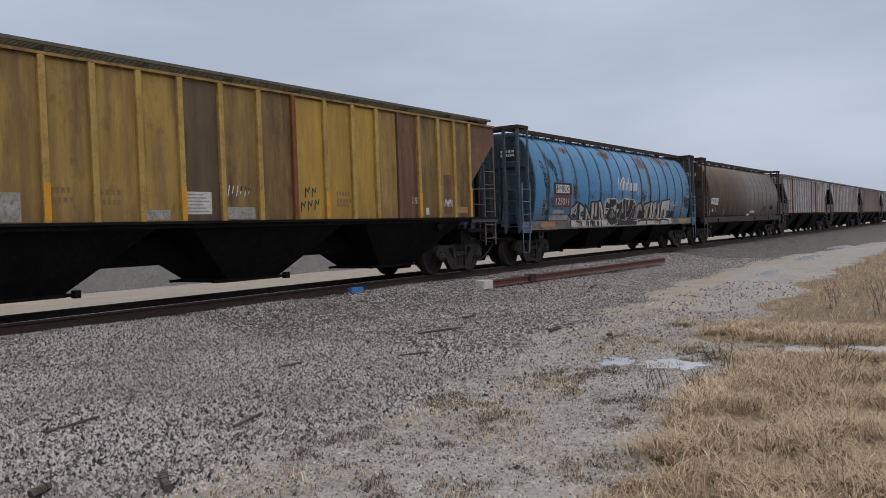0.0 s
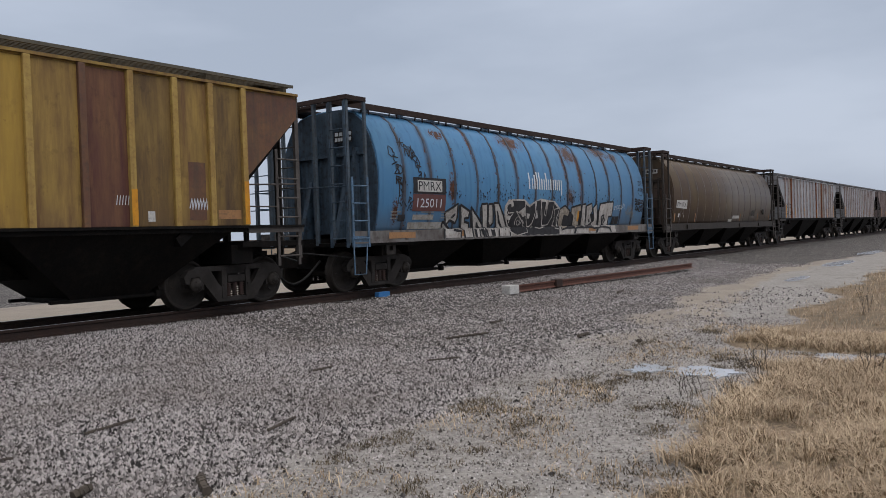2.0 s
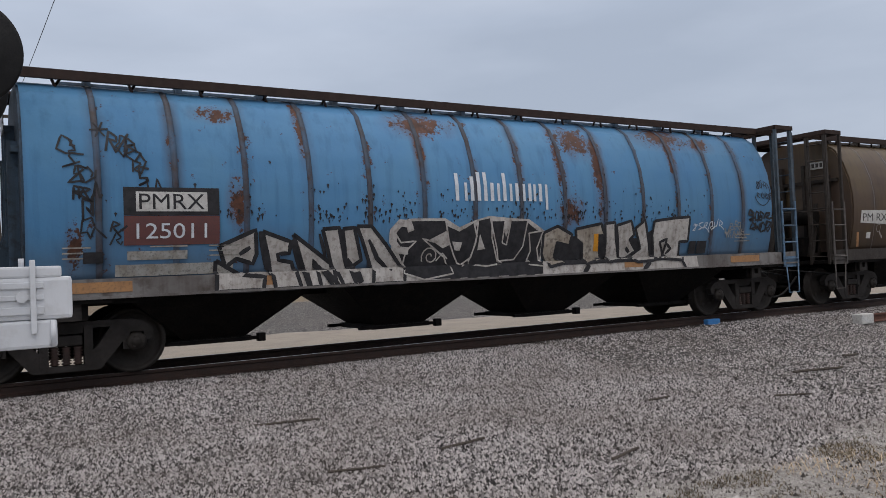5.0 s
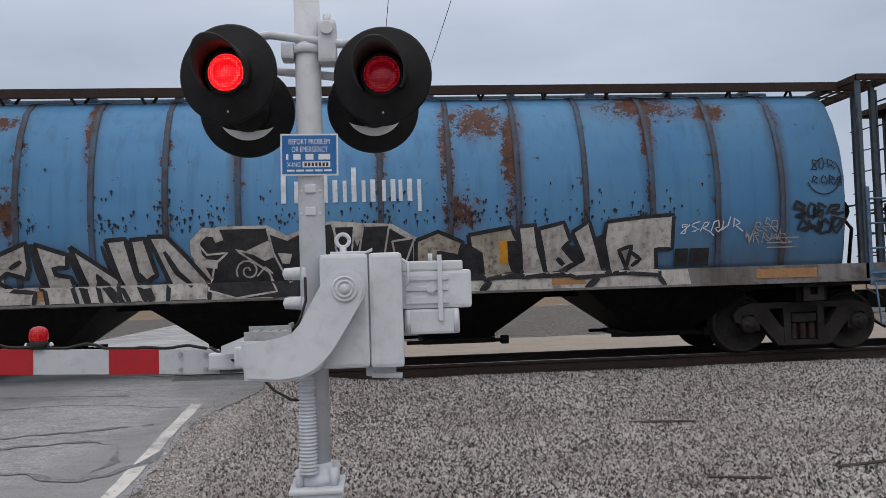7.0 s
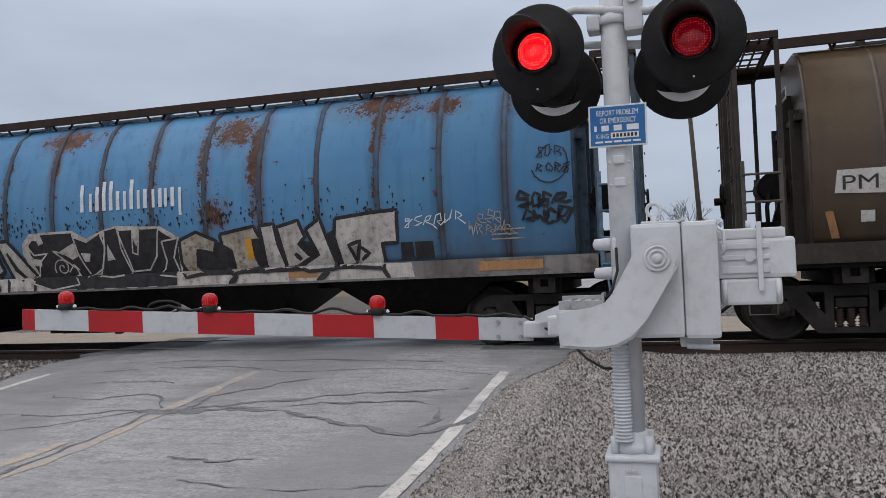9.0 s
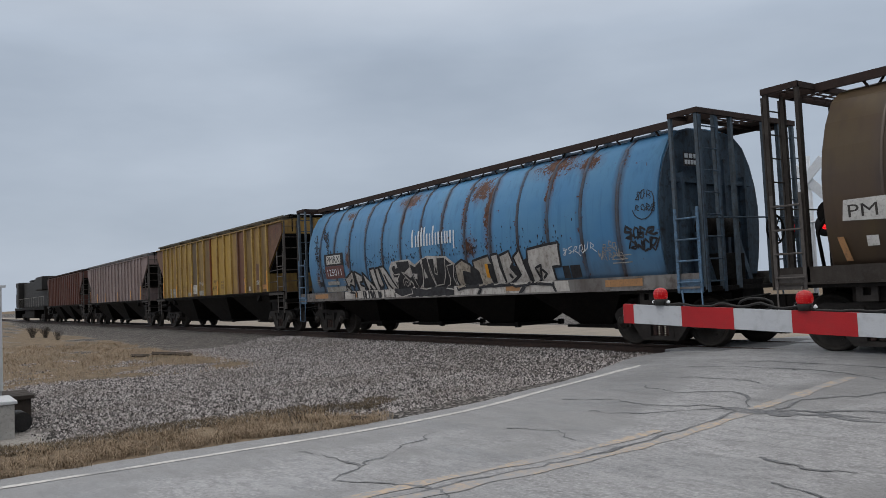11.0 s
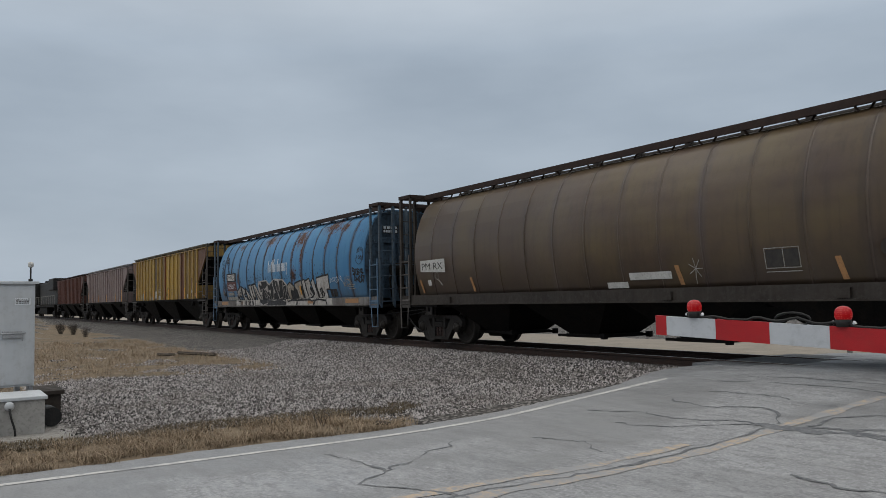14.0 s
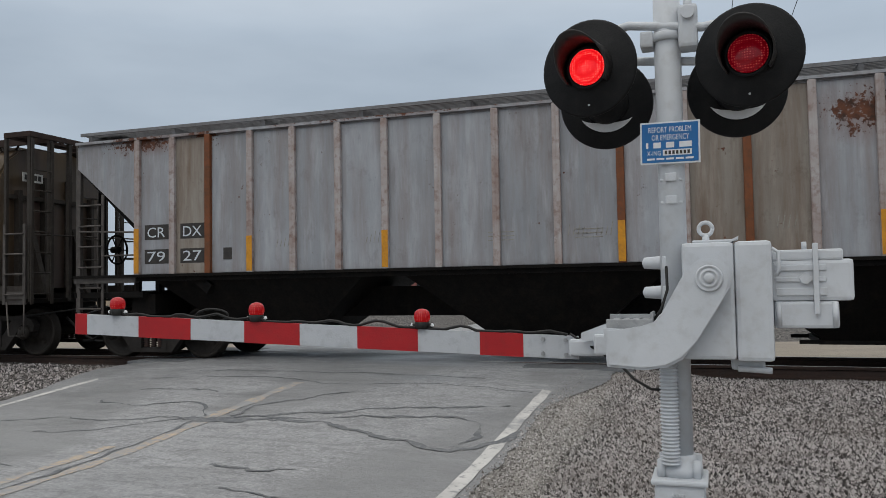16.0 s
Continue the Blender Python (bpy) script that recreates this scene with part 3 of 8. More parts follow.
def ground_material():
    m, n, l, b = nodes_of("gravel_dirt_and_grass")
    v = coords(n, l)
    share = {}
    for k in ("grass", "ballast", "tan"):
        a = n.new("ShaderNodeAttribute")
        a.attribute_name = k
        share[k] = a.outputs["Fac"]

    def crisp(s, amount=0.55):
        t = n.new("ShaderNodeTexNoise")
        t.inputs["Scale"].default_value, t.inputs["Detail"].default_value, t.inputs["Roughness"].default_value = 2.3, 9, 0.7
        l.new(v, t.inputs["Vector"])
        r = n.new("ShaderNodeMapRange")
        r.inputs["From Min"].default_value, r.inputs["From Max"].default_value = 0.42, 0.58
        l.new(maths(n, l, "ADD", s, maths(n, l, "MULTIPLY", maths(n, l, "SUBTRACT", t.outputs["Fac"], 0.5), amount)), r.inputs["Value"])
        return r.outputs["Result"]

    # packed gravel path
    cell = n.new("ShaderNodeTexVoronoi")
    cell.inputs["Scale"].default_value = 34
    l.new(v, cell.inputs["Vector"])
    path = mix(n, l, noise_fac(n, l, v, 0.7, 8, 0.3, 0.7), (0.20, 0.185, 0.165), (0.30, 0.283, 0.26))
    path = mix(n, l, maths(n, l, "MULTIPLY", noise_fac(n, l, v, 2.2, 9, 0.55, 0.75), 0.7), path, (0.085, 0.064, 0.046))
    path = mix(n, l, maths(n, l, "MULTIPLY", noise_fac(n, l, v, 6.5, 9, 0.5, 0.68, 0.75), 0.55), path, (0.10, 0.082, 0.066))
    path = mix(n, l, maths(n, l, "MULTIPLY", noise_fac(n, l, v, 1.3, 10, 0.56, 0.66, 0.72), 0.75), path, (0.06, 0.047, 0.034))
    path = mix(n, l, 0.42, path, mix(n, l, cell.outputs["Color"], (0.12, 0.115, 0.11), (0.42, 0.41, 0.39)))
    # ballast stones
    st = n.new("ShaderNodeTexVoronoi")
    st.inputs["Scale"].default_value = 17
    st.inputs["Randomness"].default_value = 1.0
    l.new(v, st.inputs["Vector"])
    sep = n.new("ShaderNodeSeparateColor")
    l.new(st.outputs["Color"], sep.inputs["Color"])
    stone = mix(n, l, sep.outputs["Red"], (0.055, 0.051, 0.049), (0.31, 0.288, 0.27))
    # shade between the stones, put into the colour at the cell borders
    gap_shade = n.new("ShaderNodeMapRange")
    gap_shade.inputs["From Min"].default_value, gap_shade.inputs["From Max"].default_value = 0.35, 0.62
    l.new(st.outputs["Distance"], gap_shade.inputs["Value"])
    stone = mix(n, l, gap_shade.outputs["Result"], stone, (0.02, 0.019, 0.018))
    stone = mix(n, l, maths(n, l, "MULTIPLY", noise_fac(n, l, v, 0.5, 5, 0.45, 0.7), 0.4), stone, (0.12, 0.105, 0.095))
    tan = mix(n, l, noise_fac(n, l, v, 1.1, 8), (0.285, 0.245, 0.195), (0.22, 0.19, 0.155))
    straw = mix(n, l, noise_fac(n, l, v, 3.0, 9, 0.35, 0.65), (0.105, 0.078, 0.052), (0.215, 0.165, 0.112))
    straw = mix(n, l, noise_fac(n, l, v, 0.35, 6, 0.5, 0.75), straw, (0.10, 0.085, 0.06))
    c = mix(n, l, maths(n, l, "MULTIPLY", crisp(share["tan"], 0.8), 0.75), path, tan)
    c = mix(n, l, crisp(share["ballast"], 0.7), c, stone)
    c = mix(n, l, crisp(share["grass"], 0.9), c, straw)
    l.new(c, b.inputs["Base Color"])
    b.inputs["Roughness"].default_value = 0.9
    b.inputs["Specular IOR Level"].default_value = 0.2
    h = maths(n, l, "ADD", maths(n, l, "MULTIPLY", st.outputs["Distance"], -1.0), noise_fac(n, l, v, 12, 8, 0.2, 0.8))
    relief(n, l, b, h, 0.6, 0.03)
    return m


M["ground"] = ground_material()
ground = mesh_of("ground", g_verts, g_faces, "ground")
for k, key in enumerate(("grass", "ballast", "tan")):
    at = ground.data.attributes.new(key, "FLOAT", "POINT")
    at.data.foreach_set("value", [zone(p[0], p[1])[k] for p in g_verts])
for p in ground.data.polygons:
    p.use_smooth = True
tagged(ground, "packed gravel, coarse grey ballast and dry straw grass", "ground", kind="structure")


def asphalt_material():
    m, n, l, b = nodes_of("worn_pale_asphalt")
    v = coords(n, l)
    c = mix(n, l, noise_fac(n, l, v, 0.4, 8, 0.3, 0.7, 0.65), (0.325, 0.33, 0.342), (0.255, 0.258, 0.266))
    smooth = noise_fac(n, l, coords(n, l, (1, 0.5, 1), (2.2, 0.6, 0)), 0.42, 5, 0.50, 0.56, 0.5)
    # smoother, darker newer asphalt along both outer halves of the lanes
    sep = n.new("ShaderNodeSeparateXYZ")
    l.new(v, sep.inputs[0])
    out_by = maths(n, l, "ADD", maths(n, l, "ABSOLUTE", maths(n, l, "ADD", sep.outputs["X"], 5.55)), maths(n, l, "MULTIPLY", noise_fac(n, l, v, 0.7, 6, 0.2, 0.8), 0.9))
    band = n.new("ShaderNodeMapRange")
    band.inputs["From Min"].default_value, band.inputs["From Max"].default_value = 2.45, 2.75
    l.new(maths(n, l, "SUBTRACT", out_by, maths(n, l, "MULTIPLY", maths(n, l, "MAXIMUM", maths(n, l, "SUBTRACT", sep.outputs["Y"], 6.0), 0.0), 0.35)), band.inputs["Value"])
    smooth = maths(n, l, "MAXIMUM", smooth, band.outputs["Result"])
    flake = noise_fac(n, l, coords(n, l, (1.7, 5.5, 1)), 1.5, 9, 0.50, 0.575, 0.72)
    worn = maths(n, l, "SUBTRACT", 1.0, maths(n, l, "MULTIPLY", smooth, 0.75))
    c = mix(n, l, maths(n, l, "MULTIPLY", smooth, 0.7), c, (0.20, 0.203, 0.207))
    c = mix(n, l, maths(n, l, "MULTIPLY", maths(n, l, "MULTIPLY", flake, worn), 0.55), c, (0.15, 0.153, 0.16))
    across = noise_fac(n, l, coords(n, l, (0.9, 3.2, 1)), 1.2, 10, 0.46, 0.62, 0.74)
    c = mix(n, l, maths(n, l, "MULTIPLY", across, 0.38), c, (0.16, 0.162, 0.168))
    c = mix(n, l, maths(n, l, "MULTIPLY", maths(n, l, "MULTIPLY", noise_fac(n, l, v, 9, 10, 0.50, 0.60, 0.8), worn), 0.6), c, (0.14, 0.14, 0.145))
    c = mix(n, l, maths(n, l, "MULTIPLY", maths(n, l, "MULTIPLY", noise_fac(n, l, v, 30, 6, 0.50, 0.62, 0.75), worn), 0.6), c, (0.50, 0.505, 0.515))
    c = mix(n, l, maths(n, l, "MULTIPLY", noise_fac(n, l, v, 60, 3, 0.52, 0.66), 0.6), c, (0.08, 0.08, 0.08))
    l.new(c, b.inputs["Base Color"])
    r = n.new("ShaderNodeMapRange")
    r.inputs["To Min"].default_value, r.inputs["To Max"].default_value = 0.36, 0.75
    l.new(noise_fac(n, l, coords(n, l, (1, 2.2, 1), (4, 2, 0)), 0.6, 7, 0.36, 0.6), r.inputs["Value"])
    l.new(r.outputs["Result"], b.inputs["Roughness"])
    relief(n, l, b, noise_fac(n, l, v, 70, 4, 0.2, 0.8), 0.45, 0.008)
    return m


M["asphalt"] = asphalt_material()


def edge_wave(y, s):
    return 0.05 * noise.noise((y * 0.6, s, 0)) + 0.05 * noise.noise((y * 2.3, s, 1)) + 0.05 * noise.noise((y * 6.1, s, 2))


road_y = [-160, -80, -40, -20, -12] + list(np.arange(-8, 1, 0.35)) + list(np.arange(1, 13, 0.1)) + list(np.arange(13, 26, 0.35)) + [28, 32, 40, 60, 100, 200]
r_v, r_f, cols = [], [], 13
for j, y in enumerate(road_y):
    for i in range(cols):
        k = i / (cols - 1)
        x0, x1 = -9.2 + edge_wave(y, 1), -1.93 + edge_wave(y, 5)
        flare = 0.5 * step(8.6, 10.6, y) * step(17, 15, y)
        x0, x1 = x0 - flare, x1 + flare
        r_v.append((x0 + (x1 - x0) * k, y, road_z(y) + 0.05 * (1 - (2 * k - 1) ** 2) - 0.02 + 0.012 * noise.noise((x0 + (x1 - x0) * k, y * 0.8, 2))))
for j in range(len(road_y) - 1):
    for i in range(cols - 1):
        r_f.append((j * cols + i, j * cols + i + 1, (j + 1) * cols + i + 1, (j + 1) * cols + i))
road = mesh_of("road", r_v, r_f, "asphalt")
tagged(road, "worn pale grey asphalt road rising to the rail crossing", "road", kind="structure")


def on_road(x, y):
    k = min(1, max(0, (x + 9.2) / 7.38))
    return road_z(y) + 0.05 * (1 - (2 * k - 1) ** 2) - 0.02 + 0.012 * noise.noise((x, y * 0.8, 2))


def ribbon(name, pts, width, material, parent, lift=0.006, ragged=0.0, res=0.12, seed=0):
    """A thin painted or poured strip along a way over the road."""
    out = []
    for a, b in zip(pts, pts[1:]):
        k = max(1, int(math.dist(a, b) / res))
        out += [(a[0] + (b[0] - a[0]) * i / k, a[1] + (b[1] - a[1]) * i / k) for i in range(k)]
    out.append(pts[-1])
    verts, faces = [], []
    for i, p in enumerate(out):
        q = out[min(i + 1, len(out) - 1)]
        o = out[max(i - 1, 0)]
        d = Vector((q[0] - o[0], q[1] - o[1])).normalized()
        w = width * (0.5 + ragged * noise.noise((p[0] * 3, p[1] * 3, seed)))
        off = ragged * 0.6 * noise.noise((p[0] * 1.5, p[1] * 1.5, seed + 4)) * width
        for s in (-1, 1):
            x, y = p[0] - d.y * (w * s + off), p[1] + d.x * (w * s + off)
            verts.append((x, y, on_road(x, y) + lift))
    for i in range(len(out) - 1):
        faces.append((2 * i, 2 * i + 1, 2 * i + 3, 2 * i + 2))
    return mesh_of(name, verts, faces, material, parent)


ribbon("edge_line", [(-2.08, -8), (-2.08, 9.95)], 0.13, "line_white", road, 0.004, 0.12)
ribbon("edge_line", [(-8.55, -8), (-8.62, 3.3), (-8.9, 8.0), (-8.85, 10.5)], 0.11, "line_white", road, 0.004, 0.12, seed=3)
ribbon("centre_line", [(-5.45, -8), (-5.5, 4.5), (-5.48, 9.6)], 0.17, "line_yellow", road, 0.004, 0.35, seed=5)
ribbon("centre_line", [(-5.80, -8), (-5.82, 4.5), (-5.8, 6.4)], 0.15, "line_yellow", road, 0.004, 0.4, seed=8)
random.seed(11)


def poured(pts, w, seed):
    """A tar-filled crack through given bends, rounded between them."""
    out = []
    ext = [pts[0]] + list(pts) + [pts[-1]]
    for p0, p1, p2, p3 in zip(ext, ext[1:], ext[2:], ext[3:]):
        for i in range(8):
            k = i / 8
            q = [0.5 * (2 * b_ + (c - a) * k + (2 * a - 5 * b_ + 4 * c - d) * k * k + (3 * b_ - a - 3 * c + d) * k ** 3) for a, b_, c, d in zip(p0, p1, p2, p3)]
            out.append((q[0] + 0.10 * noise.noise((q[0] * 2.5, q[1] * 2.5, seed)) + 0.05 * noise.noise((q[0] * 9, q[1] * 9, seed + 3)), q[1] + 0.10 * noise.noise((q[0] * 2.5, q[1] * 2.5, seed + 9)) + 0.07 * noise.noise((q[0] * 9, q[1] * 9, seed))))
    ribbon("tar_crack", out + [pts[-1]], w * 1.5, "tar", road, 0.005, 0.85, 0.05, seed)


poured([(-1.96, 7.75), (-2.2, 7.25), (-2.6, 7.04), (-3.4, 7.3), (-4.08, 7.62), (-4.8, 7.66), (-5.5, 7.6)], 0.046, 1)
poured([(-2.34, 8.76), (-3.3, 8.5), (-4.4, 8.06), (-4.9, 7.8), (-5.5, 7.6)], 0.037, 2)
poured([(-2.5, 7.04), (-2.3, 7.7), (-2.75, 8.2), (-3.6, 8.0), (-4.3, 7.85), (-5.1, 7.65)], 0.031, 3)
poured([(-5.0, 7.66), (-5.35, 7.55), (-5.8, 7.55)], 0.093, 4)
poured([(-5.5, 7.6), (-5.9, 7.5), (-6.6, 6.9), (-7.2, 6.8)], 0.019, 5)
poured([(-5.8, 7.55), (-6.07, 7.6), (-6.7, 7.35), (-7.3, 7.4), (-8.1, 7.2)], 0.019, 6)
poured([(-5.6, 7.7), (-6.2, 8.3), (-7.0, 8.1), (-7.6, 8.3)], 0.020, 7)
poured([(-5.3, 7.7), (-5.2, 8.3), (-4.7, 8.9), (-4.2, 9.3)], 0.022, 8)
poured([(-8.01, 3.34), (-7.4, 3.5), (-6.85, 3.39), (-6.45, 3.06), (-5.9, 3.35), (-5.42, 3.42)], 0.019, 9)
poured([(-6.85, 3.39), (-7.1, 3.9), (-7.42, 4.37), (-7.82, 4.97)], 0.014, 10)
poured([(-5.42, 3.42), (-4.8, 3.2), (-4.0, 3.5), (-3.2, 3.3)], 0.012, 11)
poured([(-5.58, 1.0), (-5.64, 2.6), (-5.58, 4.2), (-5.64, 5.4), (-5.58, 6.3), (-5.62, 7.5)], 0.022, 12)
poured([(-2.2, 9.5), (-3.4, 9.75), (-4.8, 9.55), (-6.2, 9.9), (-8.0, 9.7)], 0.019, 13)
poured([(-3.0, 10.25), (-5.0, 10.4), (-7.6, 10.35)], 0.028, 14)
poured([(-3.55, 6.1), (-4.0, 6.02), (-4.4, 6.05)], 0.028, 15)
poured([(-2.2, 5.6), (-3.0, 5.35), (-3.9, 5.45)], 0.011, 16)
poured([(-6.2, 5.6), (-6.8, 5.75), (-7.3, 5.6)], 0.012, 17)
poured([(-6.3, 8.9), (-6.9, 9.0), (-7.5, 8.9)], 0.019, 18)

# puddles
for x, y, a, b_, s in ((9.2, 3.5, 0.26, 0.2, 1), (9.27, 2.89, 0.3, 0.34, 2), (25.3, 5.4, 1.1, 0.2, 3), (34.4, 5.9, 2.2, 0.4, 4), (46, 6.4, 2.4, 0.4, 5), (11.15, 0.8, 0.22, 0.55, 6), (10.95, 1.75, 0.2, 0.3, 7)):
    ring = []
    for i in range(40):
        k = 2 * math.pi * i / 40
        r = 1 + 0.5 * noise.noise((2 * math.cos(k), 2 * math.sin(k), s)) + 0.4 * noise.noise((6 * math.cos(k), 6 * math.sin(k), s))
        ring.append((x + a * r * math.cos(k), y + b_ * r * math.sin(k), 0))
    z = sum(ground_z(p[0], p[1]) for p in ring) / 40 + 0.016
    pv = [(p[0], p[1], z) for p in ring] + [(p[0] * 1.0, p[1], z - 0.06) for p in ring]
    pf = [list(range(40))] + [(i, (i + 1) % 40, 40 + (i + 1) % 40, 40 + i) for i in range(40)]
    tagged(mesh_of("puddle", pv, pf, "puddle"), "shallow pale frozen puddle on the gravel path", "puddle", "puddles on the path")


# ---------------------------------------------------------------- track
def rail_outline(y, z):
    """Section of a rail, z at its head."""
    half = [(0.036, 0), (0.038, -0.012), (0.036, -0.042), (0.010, -0.055), (0.009, -0.135), (0.03, -0.152), (0.076, -0.166), (0.076, -0.175)]
    return [(y + a, z + b) for a, b in half] + [(y - a, z + b) for a, b in half[::-1]]


track = tagged(new("railway_track"), "pair of steel rails on ties bedded in ballast", "railway track", kind="structure")
for ry in (12.185, 13.62):
    bm = bmesh.new()
    prism(bm, rail_outline(ry, RAIL_Z), -900, 900, "x")
    part("rail", bm, "rail", track, "dark rusty steel rail")
    bm = bmesh.new()
    prism(bm, [(ry - 0.022, RAIL_Z - 0.002), (ry + 0.022, RAIL_Z - 0.002), (ry + 0.02, RAIL_Z + 0.002), (ry - 0.02, RAIL_Z + 0.002)], -900, 900, "x")
    part("rail_head", bm, "railhead", track, "bright worn strip on the rail head")
tb = bmesh.new()
box(tb, -0.11, 0.11, 11.62, 14.18, 0.12, 0.248)
tie_mesh = bpy.data.meshes.new("tie")
tb.to_mesh(tie_mesh)
tb.free()
tie_mesh.materials.append(M["tie"])
for i in range(150):
    x = -32 + i * 0.5 + random.uniform(-0.04, 0.04)
    if not -10.2 < x < -0.9:
        o = new("tie", tie_mesh)
        o.parent = track
        o.matrix_basis = pose(x, random.uniform(-0.05, 0.05), 0, 0, 0, random.uniform(-1, 1))
# crossing panels between and beside the rails
crossing = tagged(new("crossing_surface"), "dark asphalt and timber crossing panels between the rails", "rail crossing", kind="structure")
for y0, y1 in ((11.45, 12.12), (12.29, 13.52), (13.72, 14.5)):
    for i in range(4):
        bm = bmesh.new()
        soft_box(bm, -9.9 + i * 2.18, -9.9 + i * 2.18 + 2.165, y0, y1, 0.18, RAIL_Z - 0.012, 0.012)
        part("crossing_panel", bm, "tar", crossing)

# spare rail lying beside the track, with a pale block at each end
spare = tagged(new("spare_rail"), "brown rusted spare rail lying on the ballast", "rail")
spare.matrix_basis = pose(16.85, 10.22, ground_z(17, 10.2) + 0.2, 0, 0, -2.6)
bm = bmesh.new()
prism(bm, rail_outline(0, 0), 0.35, 11.7, "x")
part("rail_bar", bm, "spare_rail", spare)
bm = bmesh.new()
soft_box(bm, -0.05, 0.36, -0.12, 0.12, -0.2, 0.02, 0.02)
part("end_block", bm, "white_panel", spare, "white-painted end of the rail")
bm = bmesh.new()
soft_box(bm, 2.2, 2.5, -0.1, 0.1, -0.19, 0.03, 0.02)
part("joint_plate", bm, "rail", spare)
marker = tagged(new("survey_marker"), "bright blue painted marker beside the rail", "marker")
marker.matrix_basis = pose(14.1, 11.93, 0.2)
bm = bmesh.new()
soft_box(bm, -0.2, 0.2, -0.11, 0.02, 0, 0.16, 0.02)
part("marker_block", bm, "blue_rag", marker)


# ---------------------------------------------------------------- rolling stock
def shared(name, mesh, parent, m=None, label=""):
    o = new(name, mesh)
    o.parent = parent
    if m:
        o.matrix_basis = m
    return tagged(o, label)


def to_mesh(name, bm, material):
    bmesh.ops.recalc_face_normals(bm, faces=bm.faces)
    me = bpy.data.meshes.new(name)
    bm.to_mesh(me)
    bm.free()
    me.materials.append(M[material])
    return me


WHEEL_R = 0.457


def wheelset_mesh():
    bm = bmesh.new()
    for s in (-1, 1):
        prof = [(0.10, 0.84), (0.16, 0.84), (0.17, 0.80), (0.36, 0.775), (0.395, 0.80), (0.40, 0.815), (0.452, 0.815), (0.457, 0.80), (0.459, 0.705), (0.487, 0.69), (0.487, 0.665), (0.40, 0.66), (0.36, 0.70), (0.16, 0.72), (0.09, 0.66)]
        lathe(bm, [(r, s * h) for r, h in prof], "y", (0, 0, 0), 36)
    rod(bm, (0, -1.05, 0), (0, 1.05, 0), 0.085, 14)
    # casting marks that show the turning
    for k in range(3):
        a = k * 2.1
        box(bm, -0.04, 0.04, -0.80, -0.785, 0.22, 0.30, pose(0, 0, 0, 0, math.degrees(a), 0))
    return to_mesh("wheelset", bm, "wheel")


def rim_mesh():
    bm = bmesh.new()
    for s in (-1, 1):
        lathe(bm, [(0.446, s * 0.8165), (0.4555, s * 0.8175), (0.4595, s * 0.803), (0.4595, s * 0.72)], "y", (0, 0, 0), 36)
    return to_mesh("tread", bm, "tread")


def side_frame_mesh(s):
    """Cast frame: arched top member, two columns, slanted tension members, closed foot."""
    bm = bmesh.new()
    y0, y1 = (-1.09, -0.95) if s < 0 else (0.95, 1.09)
    prism(bm, [(-1.10, 0.49), (-1.13, 0.60), (-1.04, 0.71), (-0.86, 0.775), (0.86, 0.775), (1.04, 0.71), (1.13, 0.60), (1.10, 0.49), (1.02, 0.47), (0.99, 0.59), (0.78, 0.60), (0.58, 0.685), (-0.58, 0.685), (-0.78, 0.60), (-0.99, 0.59), (-1.02, 0.47)], y0, y1)
    for k in (-1, 1):
        prism(bm, [(k * 0.57, 0.70), (k * 0.81, 0.615), (k * 0.74, 0.50), (k * 0.42, 0.115), (k * 0.25, 0.115), (k * 0.25, 0.20), (k * 0.325, 0.38), (k * 0.40, 0.45)], y0, y1)
        box(bm, k * 0.275 - 0.055, k * 0.275 + 0.055, y0 - 0.012, y1 + 0.012, 0.18, 0.72)
        box(bm, k * 0.76 - 0.045, k * 0.76 + 0.045, y0, y1, 0.36, 0.62)
        rod(bm, (k * 0.275, y0 - 0.03 if s < 0 else y1 + 0.03, 0.42), (k * 0.275, y0 if s < 0 else y1, 0.42), 0.03, 8)
    box(bm, -0.30, 0.30, y0, y1, 0.115, 0.195)
    box(bm, -0.22, 0.22, y0 + 0.03, y1 - 0.03, 0.62, 0.69)
    return to_mesh("side_frame", bm, "truck")


def spring_mesh(s):
    bm = bmesh.new()
    for x in (-0.145, 0.0, 0.145):
        prof = []
        for i in range(13):
            prof.append((0.052 + 0.015 * (1 if i % 2 else -1), 0.20 + 0.25 * i / 12))
        lathe(bm, prof, "z", (x, s * 1.03, 0), 10)
    return to_mesh("spring_nest", bm, "spring")


def bearing_mesh(s):
    bm = bmesh.new()
    for x in (0,):
        lathe(bm, [(0.13, s * 1.05), (0.135, s * 1.12), (0.10, s * 1.15), (0.07, s * 1.155), (0.06, s * 1.18), (0.02, s * 1.185)], "y", (x, 0, WHEEL_R), 16)
        for k in range(3):
            a = 2.09 * k
            rod(bm, (x + 0.07 * math.cos(a), s * 1.15, WHEEL_R + 0.07 * math.sin(a)), (x + 0.07 * math.cos(a), s * 1.175, WHEEL_R + 0.07 * math.sin(a)), 0.018, 6)
    return to_mesh("bearing_cap", bm, "wheel")


def bolster_mesh():
    bm = bmesh.new()
    soft_box(bm, -0.20, 0.20, -1.11, 1.11, 0.46, 0.60, 0.03)
    soft_box(bm, -0.22, 0.22, -0.9, 0.9, 0.50, 0.74, 0.03)
    rod(bm, (0, 0, 0.7), (0, 0, 0.9), 0.2, 14)
    for k in (-1, 1):
        box(bm, k * 0.62 - 0.04, k * 0.62 + 0.04, -0.9, 0.9, 0.33, 0.45)
    return to_mesh("bolster", bm, "truck")


